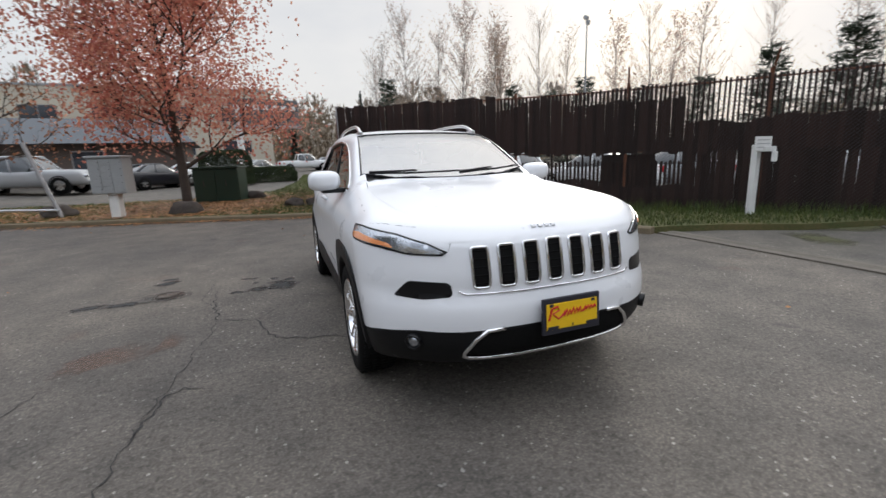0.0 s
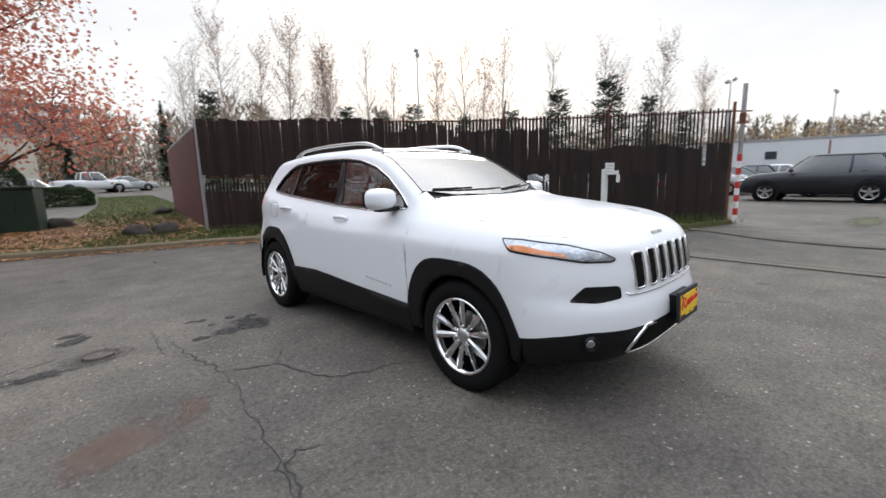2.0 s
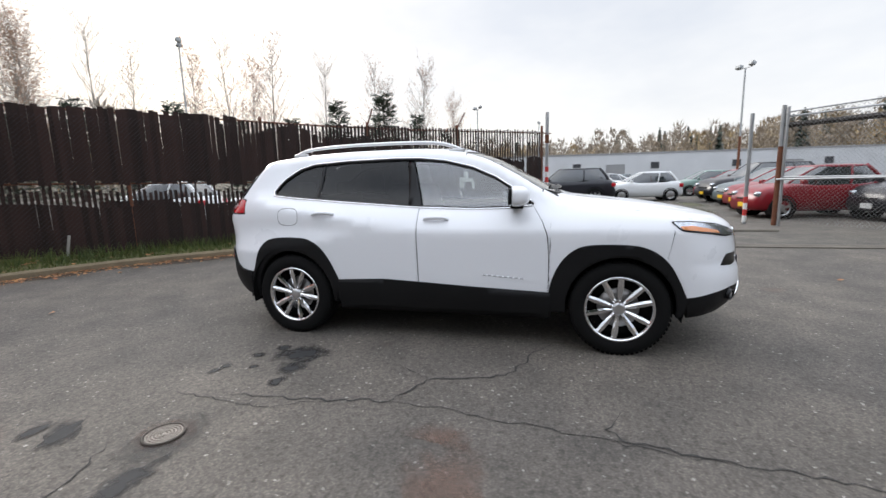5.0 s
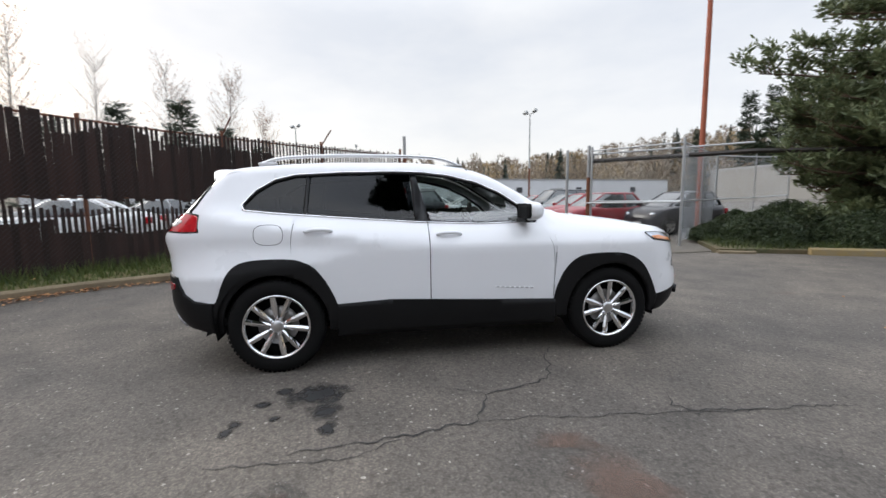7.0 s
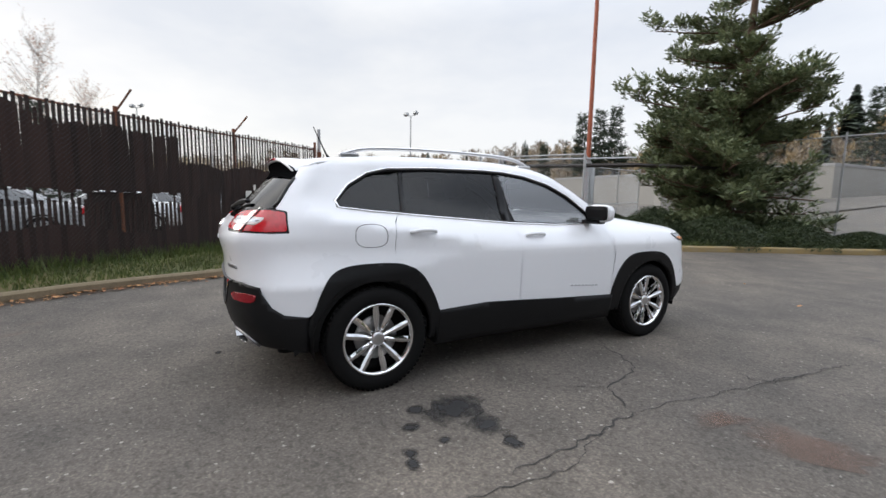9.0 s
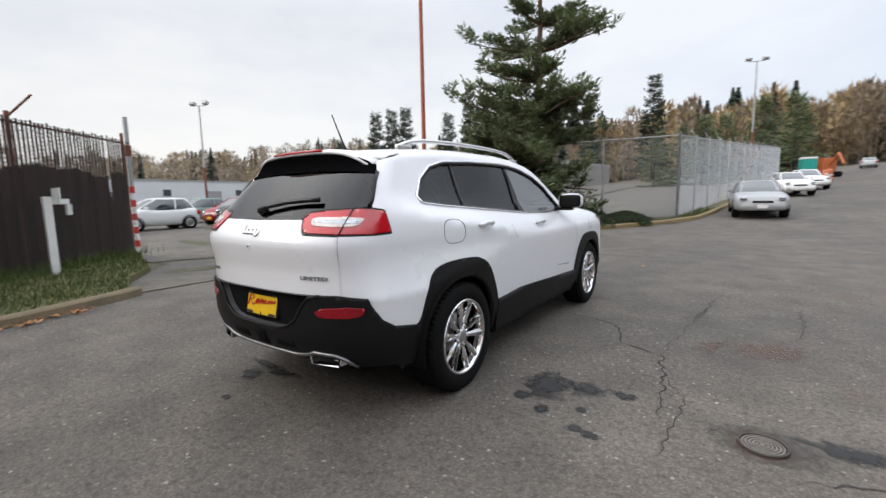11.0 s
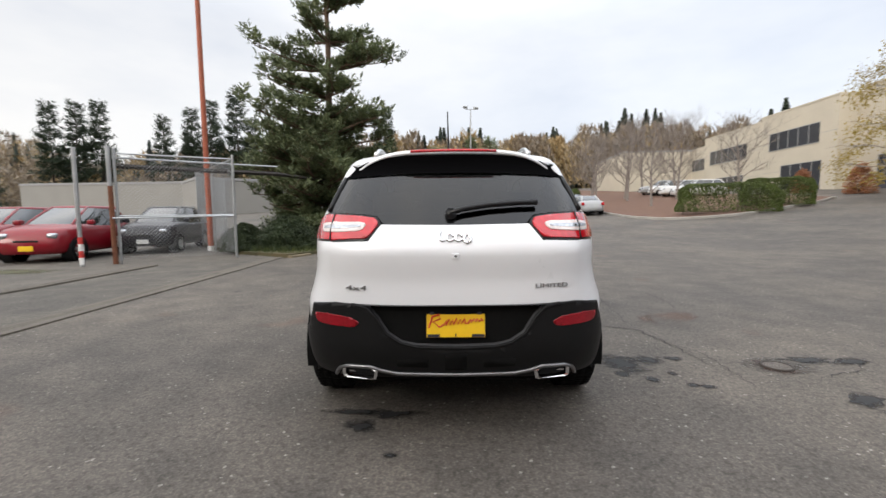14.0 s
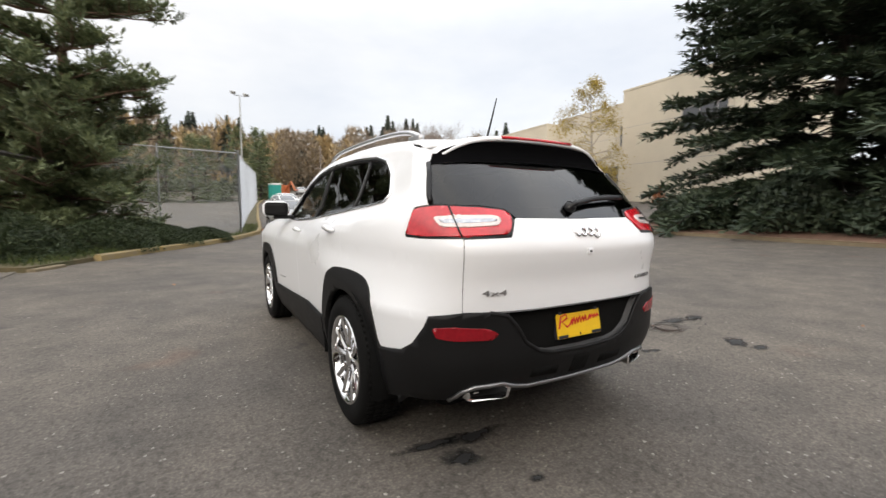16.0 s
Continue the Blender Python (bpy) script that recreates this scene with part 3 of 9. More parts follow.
blot(-1.58, 0.95, 0.15, 0.12, 40, 2, rough=0.8)
blot(-1.24, 1.24, 0.1, 0.07, 20, 3)
blot(-1.41, 1.36, 0.1, 0.045, 120, 4)
blot(-1.61, 1.24, 0.06, 0.045, 70, 5)
blot(-1.78, 0.92, 0.11, 0.06, 150, 6, rough=0.8)
blot(-1.64, 1.45, 0.07, 0.05, 30, 7)
blot(-1.74, 1.49, 0.07, 0.045, 150, 8)
blot(-2.82, 0.98, 0.26, 0.1, 165, 9, rough=0.8)
blot(-3.15, 1.0, 0.2, 0.08, 20, 10, rough=0.8)
blot(0.4, 1.86, 0.2, 0.1, 170, 11, rough=0.9)
blot(0.66, 1.82, 0.3, 0.035, 172, 12)
blot(0.53, 1.98, 0.08, 0.12, 60, 13, rough=0.9)
blot(0.34, 2.29, 0.06, 0.04, 0, 14)
blot(-2.59, 1.72, 0.26, 0.085, 35, 15, rough=0.8)
blot(-2.58, 1.88, 0.14, 0.07, 15, 16)
soft_stain("rust_stain", (0.15, 0.085, 0.06), 0.4)
soft_stain("old_patch", (0.05, 0.048, 0.045), 0.6)
blot(-2.55, -0.47, 0.4, 0.2, 40, 17, "rust_stain", "rust_stain", "faded rust-brown stain on the asphalt", 0.9)
blot(-2.15, -0.37, 0.25, 0.14, 80, 18, "rust_stain", "rust_stain", "faded rust-brown stain on the asphalt", 0.9)
blot(-2.47, 1.125, 0.19, 0.16, 20, 35, "rust_stain", "rust_stain", "rusty rim stain round the manhole", 0.6)
blot(-2.48, 1.1, 0.32, 0.25, 20, 19, "asphalt_patch", "old_patch", "darker asphalt patch round the manhole", 0.25)
soft_stain("lot_moss", (0.075, 0.075, 0.028), 0.75)
for k, (x, y, rx, ry, turn) in enumerate(((12.9, -5.6, 2.4, 0.7, -8), (9.6, -4.7, 1.5, 0.5, 10), (16.5, -6.4, 2.6, 0.6, -6), (7.6, 0.1, 1.3, 0.4, -20), (11.5, -2.8, 2.0, 0.35, -12), (6.0, -0.2, 0.8, 0.3, 60))):
    blot(x, y, rx, ry, turn, 20 + k, "moss_patch", "lot_moss", "thin mossy grass growing through the lot's asphalt", 0.7)

# ---- slat fence ----
FA, FM, FB = Vector((0.5, 8.75, 0)), Vector((5.5, 4.4, 0)), Vector((9.45, -0.4, 0))
L1, L2 = (FM - FA).length, (FB - FM).length


def on_fence(s):
    """The place s metres along the slat fence, and its direction."""
    if s < L1:
        return FA.lerp(FM, s / L1), (FM - FA).normalized()
    return FM.lerp(FB, (s - L1) / L2), (FB - FM).normalized()


fence = thing("slat_fence", "tall chain-link fence filled with weathered dark brown slats", "fence")
total = L1 + L2
TOP = 2.7


def fence_base(s):
    return 0.16 * max(0, 1 - s / 8.0) + 0.08 * (1 - s / total)


for s in [0.0, 2.5, 5.0, 7.5, 10.0, total]:
    p, d = on_fence(min(s, total - 0.001))
    h = TOP + 0.1 if 0 < s < total else 2.85
    part("post", tube([(p.x, p.y, -0.1), (p.x, p.y, h)], 0.035, 10), MATS["galvanised" if s in (0.0,) else "rust"], fence)
for z in (TOP - 0.06, 1.32):
    pts = []
    for i in range(9):
        p, d = on_fence(total * i / 8 - 0.001 if i else 0)
        n = Vector((d.y, -d.x, 0))
        pts.append(p + n * -0.03 + Vector((0, 0, z + 0.15 * max(0, 1 - total * i / 8 / 9))))
    part("rail", tube(pts, 0.02, 6), MATS["rust"], fence)
rng = random.Random(4)
slat_w = box((-0.0455, -0.004, 0), (0.0455, 0.004, 1.0))
slat_n = box((-0.027, -0.004, 0), (0.027, 0.004, 1.0))
ME_W, ME_N = mesh_of(slat_w, "slat", MATS["slat_wood"]), mesh_of(slat_n, "slat", MATS["slat_wood"])


def slat(s, z0, z1, me, off, lean=0.0):
    p, d = on_fence(s)
    n = Vector((d.y, -d.x, 0))
    ob = new("slat", me)
    ob.parent = fence
    a = math.degrees(math.atan2(d.y, d.x))
    ob.matrix_basis = pose(p.x + n.x * off, p.y + n.y * off, z0, 0, lean, a + rng.uniform(-5, 5)) @ Matrix.Diagonal((1, 1, z1 - z0, 1))
    return ob


pitch = 0.087
count = int(total / pitch)
ME_T = mesh_of(box((-0.019, -0.004, 0), (0.019, 0.004, 1.0)), "slat", MATS["slat_wood"])
for i in range(count):
    s = (i + 0.5) * pitch
    b = fence_base(s)
    thin, ends = s > 4.5, s > total - 4.2
    # a dense foot, then slats with light between them up to the middle rail
    low = b + rng.uniform(1.06, 1.15)
    foot = 1.4 + rng.uniform(-0.03, 0.03) if ends else 0.62 + 0.2 * noise.noise((s * 0.7, 3.0, 0)) + (0.25 if not thin else 0.0)
    slat(s, b - 0.05, b + foot, ME_W, 0.03, rng.uniform(-0.6, 0.6))
    if not ends:
        slat(s, b + 0.4, low, ME_N, 0.02, rng.uniform(-0.9, 0.9))
    if rng.random() < 0.4:
        slat(s + rng.uniform(-0.008, 0.008), b + 0.98, b + rng.uniform(1.18, 1.4), ME_T, 0.015, rng.uniform(-1, 1))
    if thin and rng.random() < 0.02:
        continue
    ragged = rng.uniform(-0.05, 0.05) + (rng.uniform(-0.5, 0) if rng.random() < 0.03 else 0)
    full = 1.9 + 0.14 * noise.noise((s * 1.3, 7.0, 0)) if ends else 2.42 + 0.3 * noise.noise((s * 0.8, 5.0, 0)) if thin else TOP
    slat(s, b + 1.26 + rng.uniform(-0.05, 0.05), b * 0.6 + full + ragged * 0.6, ME_W, 0.045, rng.uniform(-0.8, 0.8))
    if thin:
        slat(s, full - 0.12, TOP + ragged * 0.6, ME_T if ends else ME_N, 0.03, rng.uniform(-0.8, 0.8))


def wires(bm, a, b, z0, z1, pitch, r, base=lambda p: 0.0):
    """Straight slanting wires that cross, as in chain-link fabric between two places."""
    d = (b - a)
    length = d.length
    d.normalize()
    n = Vector((d.y, -d.x, 0))
    h = z1 - z0
    k = -h
    while k < length:
        for sgn in (1, -1):
            s0, s1 = (k, k + h) if sgn > 0 else (k + h, k)
            t0, t1 = 0.0, 1.0
            for lim, side in ((0.0, 1), (length, -1)):
                f0, f1 = side * (s0 - lim), side * (s1 - lim)
                if f0 < 0 and f1 < 0:
                    t0 = t1 = 0
                elif f0 < 0:
                    t0 = max(t0, f0 / (f0 - f1))
                elif f1 < 0:
                    t1 = min(t1, f0 / (f0 - f1))
            if t1 - t0 < 1e-3:
                continue
            ps = []
            for t in (t0, t1):
                q = a + d * (s0 + (s1 - s0) * t)
                ps.append(Vector((q.x, q.y, z0 + h * t + base(q))) + n * 0.004 * sgn)
            add_tube(bm, ps, r, 3, False)
        k += pitch
    return bm


link = bmesh.new()
wires(link, FA, FM, 0.2, TOP - 0.05, 0.075, 0.0022)
wires(link, FM, FB, 0.1, TOP - 0.02, 0.07, 0.0034)
for v in link.verts:
    v.co += Vector((-0.03, -0.03, 0)) * 2.2
part("wire_mesh", link, MATS["dark_rail"], fence, "rusty chain-link wire", kind="stuff")
for s0, s1, z0, z1 in ((7.0, 8.1, 0.1, 1.3), (10.3, 11.2, 0.8, 1.45), (2.0, 3.2, 0.2, 1.1)):
    p0, d = on_fence(s0)
    p1, _ = on_fence(s1)
    n = Vector((d.y, -d.x, 0))
    ang = math.degrees(math.atan2(d.y, d.x))
    bm = box((0, -0.012, z0), ((p1 - p0).length, 0.012, z1), 0.004, pose(p0.x - n.x * 0.07, p0.y - n.y * 0.07, 0, 0, 0, ang))
    part("board", bm, MATS["slat_board"], fence, "dark plywood board wired to the fence")
for s in (7.5, 10.0):
    p, d = on_fence(s)
    part("barb_arm", tube([(p.x, p.y, TOP), (p.x - 0.28, p.y - 0.28, TOP + 0.36)], 0.018, 6), MATS["rust"], fence, "slanting barbed-wire arm")

# red panel fence that runs back from the corner
redf = thing("panel_fence", "dark red solid panel fence with a pale top rail", "fence")
ra, rb = Vector((0.45, 8.9, 0)), Vector((1.8, 18.2, 0))
rd = (rb - ra).normalized()
rang = math.degrees(math.atan2(rd.y, rd.x))
rl = (rb - ra).length
for i in range(4):
    bm = box((rl * i / 4 + 0.01, -0.02, 0.14), (rl * (i + 1) / 4 - 0.01, 0.02, 2.55), 0.006)
    bmesh.ops.transform(bm, matrix=pose(ra.x, ra.y, 0.1, 0, 0, rang), verts=bm.verts[:])
    part("panel", bm, MATS["red_panel"], redf)
bm = box((0, -0.03, 2.66), (rl, 0.03, 2.72), 0.01, pose(ra.x, ra.y, 0, 0, 0, rang))
part("top_rail", bm, MATS["galvanised"], redf, "galvanised top rail")
for i in range(5):
    q = ra + rd * (rl * i / 4)
    part("post", tube([(q.x + 0.04, q.y, 0), (q.x + 0.04, q.y, 2.9 if i == 0 else 2.75)], 0.04, 10), MATS["galvanised"], redf, "galvanised post")

# ---- gate posts and chain-link fences of the lot ----
def striped_post(x, y, h, r, name, label, stripes=(0.35, 1.3)):
    post = thing(name, label, "post", at=(x, y, gz(x, y)))
    part("shaft", tube([(0, 0, -0.1), (0, 0, h)], r, 12), MATS["galvanised"], post)
    z, k = stripes[0], 0
    while z < stripes[1]:
        part("band", add_lathe(bmesh.new(), [(z, r), (z, r + 0.004), (z + 0.16, r + 0.004), (z + 0.16, r)], 14, "z"), MATS["red_paint" if k % 2 else "white_paint"], post)
        z, k = z + 0.16, k + 1
    return post


gate = striped_post(9.6, -0.55, 3.25, 0.05, "gate_post", "steel gate post with red and white warning bands", (0.05, 1.55))
part("hinge_box", box((-0.06, -0.06, 2.35), (0.06, 0.06, 2.6), 0.01), MATS["rust"], gate, "rusty hinge")
part("pulley_arm", tube([(-0.35, 0.1, 2.62), (0.35, -0.1, 2.66)], 0.018, 6), MATS["rust"], gate)


def link_fence(name, pts, h, label, arms=False, post_r=0.03, rails=(1.0,), base_rail=False, spacing=3.0, pitch=0.09, wire=0.0026):
    f = thing(name, label, "fence")
    fab = bmesh.new()
    for a, b in zip(pts, pts[1:]):
        a, b = Vector((*a, 0)), Vector((*b, 0))
        n = max(1, round((b - a).length / spacing))
        for i in range(n):
            p, q = a.lerp(b, i / n), a.lerp(b, (i + 1) / n)
            zp, zq = gz(p.x, p.y) + 0.08, gz(q.x, q.y) + 0.08
            seg = bmesh.new()
            wires(seg, p, q, 0.03, h, pitch, wire)
            d = (q - p).normalized()
            for v in seg.verts:
                t = (v.co.to_2d() - p.to_2d()).dot(d.to_2d()) / (q - p).length
                v.co.z += zp + (zq - zp) * t
            me = bpy.data.meshes.new("tmp")
            seg.to_mesh(me)
            seg.free()
            fab.from_mesh(me)
            bpy.data.meshes.remove(me)
            for k in rails:
                part("rail", tube([(p.x, p.y, zp + h * k), (q.x, q.y, zq + h * k)], 0.021, 6), MATS["galvanised"], f)
            part("post", tube([(p.x, p.y, zp - 0.2), (p.x, p.y, zp + h + 0.12)], post_r * (1.7 if i == 0 else 1), 10), MATS["galvanised"], f)
            if arms and i > 0:
                sd = Vector((-d.y, d.x, 0)) * 0.25
                part("arm", tube([(p.x, p.y, zp + h), (p.x + sd.x, p.y + sd.y, zp + h + 0.35)], 0.016, 6), MATS["galvanised"], f)
        last = b
    part("post", tube([(last.x, last.y, gz(last.x, last.y) - 0.2), (last.x, last.y, gz(last.x, last.y) + h + 0.15)], post_r * 1.5, 10), MATS["galvanised"], f)
    part("wire_mesh", fab, MATS["galvanised"], f, "grey chain-link wire", kind="stuff")
    return f


link_fence("chain_link_fence", [(-0.12, -16.1), (-1.5, -27), (-5.0, -51.5)], 3.3, "tall galvanised chain-link fence with barbed-wire arms along the road", arms=True, spacing=2.6)
link_fence("chain_link_fence", [(-0.12, -16.1), (5.4, -14.6)], 3.3, "galvanised chain-link fence returning behind the pine", spacing=2.9)
link_fence("chain_link_fence", [(8.05, -6.1), (5.85, -7.45), (9.2, -11.5), (10.5, -16)], 2.6, "galvanised chain-link fence of the car lot", rails=(1.0, 0.42), spacing=2.6, post_r=0.02)

gp = striped_post(8.55, -5.55, 2.75, 0.045, "gate_post", "leaning white post with red bands at the lot gate", (0.05, 0.6))
post_b = thing("gate_post", "rusty steel post with a galvanised sleeve", "post", at=(8.15, -6.05, 0))
part("shaft", tube([(0, 0, -0.1), (0, 0, 1.9)], 0.055, 12), MATS["rust"], post_b)
part("sleeve", tube([(0, 0, 1.9), (0, 0, 2.85)], 0.05, 12), MATS["galvanised"], post_b)
part("plate", box((-0.13, -0.075, 0.42), (0.1, -0.06, 0.68), 0.004), MATS["white_paint"], post_b, "small white notice")
bar = thing("cantilever_gate", "dark steel beam of the open sliding gate", "gate", at=(0, 0, 0))
part("beam", tube([(8.1, -6.1, 2.38), (5.2, -8.9, 2.4), (4.6, -13.2, 2.45)], 0.06, 4), MATS["dark_rail"], bar)
part("rail", tube([(8.1, -6.1, 2.58), (5.2, -8.9, 2.62)], 0.025, 6), MATS["galvanised"], bar)
part("rail", tube([(8.1, -6.0, 1.12), (5.85, -7.4, 1.15)], 0.025, 6), MATS["galvanised"], bar)
part("stub", tube([(8.15, -6.05, 2.3), (8.15, -6.05, 2.62)], 0.03, 8), MATS["galvanised"], bar)

# ---- poles ----
pole = thing("light_pole", "tall rust-red steel pole with a white base collar", "pole", at=(7.75, -9.6, 0))
part("shaft", tube([(0, 0, -0.1), (0, 0, 13)], [0.085, 0.06], 12), MATS["red_oxide"], pole)
part("collar", add_lathe(bmesh.new(), [(0, 0.09), (0, 0.1), (0.16, 0.1), (0.16, 0.085)], 14, "z"), MATS["white_paint"], pole, "white collar")


def flood_pole(x, y, h, turn, label):
    p = thing("light_pole", label, "pole", group="floodlight poles", at=(x, y, gz(x, y)), turn=turn)
    part("shaft", tube([(0, 0, h * 0.45), (0, 0, h)], [0.07, 0.05], 10), MATS["grey_metal"], p)
    part("base_shaft", tube([(0, 0, -0.2), (0, 0, h * 0.45)], [0.1, 0.08], 10), MATS["rust"], p, "rusty lower shaft")
    part("crossarm", tube([(-0.55, 0, h), (0.55, 0, h + 0.05)], 0.03, 6), MATS["grey_metal"], p)
    for sx in (-0.6, 0.6):
        part("floodlight", box((-0.22, -0.16, -0.12), (0.22, 0.16, 0.14), 0.05, pose(sx, 0, h + 0.2, 25, 0, 10 * sx)), MATS["grey_metal"], p, "grey floodlight head")
    return p


flood_pole(32.7, -13.7, 8.6, 20, "grey steel floodlight pole over the car lot")
flood_pole(-2.6, -41.0, 10.2, 200, "rusty floodlight pole behind the chain-link fence")
flood_pole(21, 24, 10.5, 45, "floodlight pole behind the slat fence")
flood_pole(62, 2, 9.0, 0, "distant floodlight pole by the warehouse")
flood_pole(45, 8, 9.0, 40, "floodlight pole in the car lot")

# ---- trees ----
mat("bark_grey", (0.22, 0.19, 0.17), 0.9, var=0.4, big=4, fine=30, bump=0.5)
mat("bark_dark", (0.055, 0.042, 0.034), 0.9, var=0.4, big=4, fine=30, bump=0.5)
mat("bark_pale", (0.3, 0.265, 0.23), 0.9, var=0.3, big=4, fine=30, bump=0.2)
mat("bark_pine", (0.12, 0.075, 0.05), 0.9, var=0.4, big=4, fine=30, bump=0.5)
leafy("leaf_red", (0.5, 0.13, 0.1), (0.74, 0.39, 0.26), through=0.5)
leafy("leaf_rust", (0.3, 0.11, 0.05), (0.42, 0.19, 0.09), through=0.3)
leafy("leaf_tan", (0.42, 0.25, 0.16), (0.55, 0.38, 0.27), through=0.4)
leafy("leaf_yellow", (0.3, 0.21, 0.03), (0.4, 0.31, 0.07), through=0.35)
leafy("needle_pine", (0.085, 0.115, 0.055), (0.22, 0.25, 0.125), through=0.25)
leafy("needle_dark", (0.018, 0.034, 0.02), (0.058, 0.08, 0.042), through=0.1)
leafy("needle_far", (0.026, 0.04, 0.03), (0.06, 0.078, 0.055), through=0.0)
leafy("shrub_green", (0.018, 0.036, 0.012), (0.055, 0.075, 0.026), through=0.15)
leafy("hedge_green", (0.05, 0.085, 0.015), (0.12, 0.15, 0.035), through=0.15)
leafy("twig_brown", (0.22, 0.175, 0.125), (0.31, 0.245, 0.175), through=0.0)
leafy("twig_gold", (0.34, 0.245, 0.12), (0.44, 0.325, 0.17), through=0.0)
leafy("grass_blade", (0.035, 0.068, 0.012), (0.12, 0.14, 0.034), through=0.2)
leafy("fallen_leaf", (0.26, 0.1, 0.04), (0.46, 0.24, 0.09), through=0.0)


class Plant:
    """Collects the stems and leaves of one plant."""

    def __init__(self, seed):
        self.r = random.Random(seed)
        self.sv, self.sf, self.lv, self.lf = [], [], [], []

    def stem(self, pts, radii, sides=5):
        base = len(self.sv)
        up = Vector((0.3, 0.9, 0.1)).normalized()
        for i, p in enumerate(pts):
            d = (pts[min(i + 1, len(pts) - 1)] - pts[max(i - 1, 0)]).normalized()
            a = d.cross(up)
            if a.length < 0.1:
                a = d.cross(Vector((1, 0, 0)))
            a.normalize()
            c = a.cross(d)
            for k in range(sides):
                t = 2 * math.pi * k / sides
                self.sv.append(p + (a * math.cos(t) + c * math.sin(t)) * radii[i])
        for i in range(len(pts) - 1):
            for k in range(sides):
                q = base + i * sides
                self.sf.append((q + k, q + (k + 1) % sides, q + sides + (k + 1) % sides, q + sides + k))

    def limb(self, p, d, length, radius, bend=0.25, segs=5, rise=0.0, tip=0.25):
        pts, q, d = [p], p, d.normalized()
        step = length / segs
        for i in range(segs):
            d = (d + Vector((self.r.uniform(-1, 1), self.r.uniform(-1, 1), self.r.uniform(-1, 1))) * bend + Vector((0, 0, rise))).normalized()
            q = q + d * step
            pts.append(q)
        radii = [radius * (1 - (1 - tip) * i / segs) for i in range(segs + 1)]
        return pts, radii

    def leaf(self, p, size, n=None, long=1.0):
        r = self.r
        n = n or Vector((r.gauss(0, 1), r.gauss(0, 1), r.gauss(0, 1))).normalized()
        a = n.orthogonal().normalized()
        a = (a * math.cos(r.random() * 6.28) + n.cross(a) * math.sin(r.random() * 6.28)).normalized()
        b = n.cross(a)
        base = len(self.lv)
        s = size * r.uniform(0.6, 1.2)
        self.lv += [p - a * s * 0.5 * long, p + b * s * 0.35 + n * s * 0.1, p + a * s * 0.5 * long, p - b * s * 0.35 + n * s * 0.1]
        self.lf.append((base, base + 1, base + 2, base + 3))

    def spray(self, p, d, length, width, n, thin=0.16):
        """A flat needle spray: narrow blades off a twig that points along d."""
        r = self.r
        side = d.cross(Vector((0, 0, 1)))
        side = side.normalized() if side.length > 0.05 else Vector((1, 0, 0))
        for i in range(n):
            t = r.random()
            q = p + d * length * t
            out = (side * r.choice((-1, 1)) * r.uniform(0.3, 1.0) + d * r.uniform(0.2, 1.0) + Vector((0, 0, r.uniform(-0.45, 0.5)))).normalized()
            w = width * r.uniform(0.5, 1.2) * (1 - 0.5 * t)
            b = out.cross(Vector((r.uniform(-1, 1), r.uniform(-1, 1), 1))).normalized() * w * thin
            base = len(self.lv)
            self.lv += [q - b, q + out * w * 0.55 - b * 1.3, q + out * w, q + out * w * 0.5 + b * 1.3]
            self.lf.append((base, base + 1, base + 2, base + 3))

    def make(self, name, label, category, at, bark, leaf, turn=0.0, group="", crown="crown"):
        t = thing(name, label, category, group, at, turn)
        if self.sv:
            o = new("trunk", from_lists("trunk", [tuple(v) for v in self.sv], self.sf, MATS[bark], True))
            o.parent = t
        if self.lv:
            o = new(crown, from_lists(crown, [tuple(v) for v in self.lv], self.lf, MATS[leaf]))
            o.parent = t
        return t


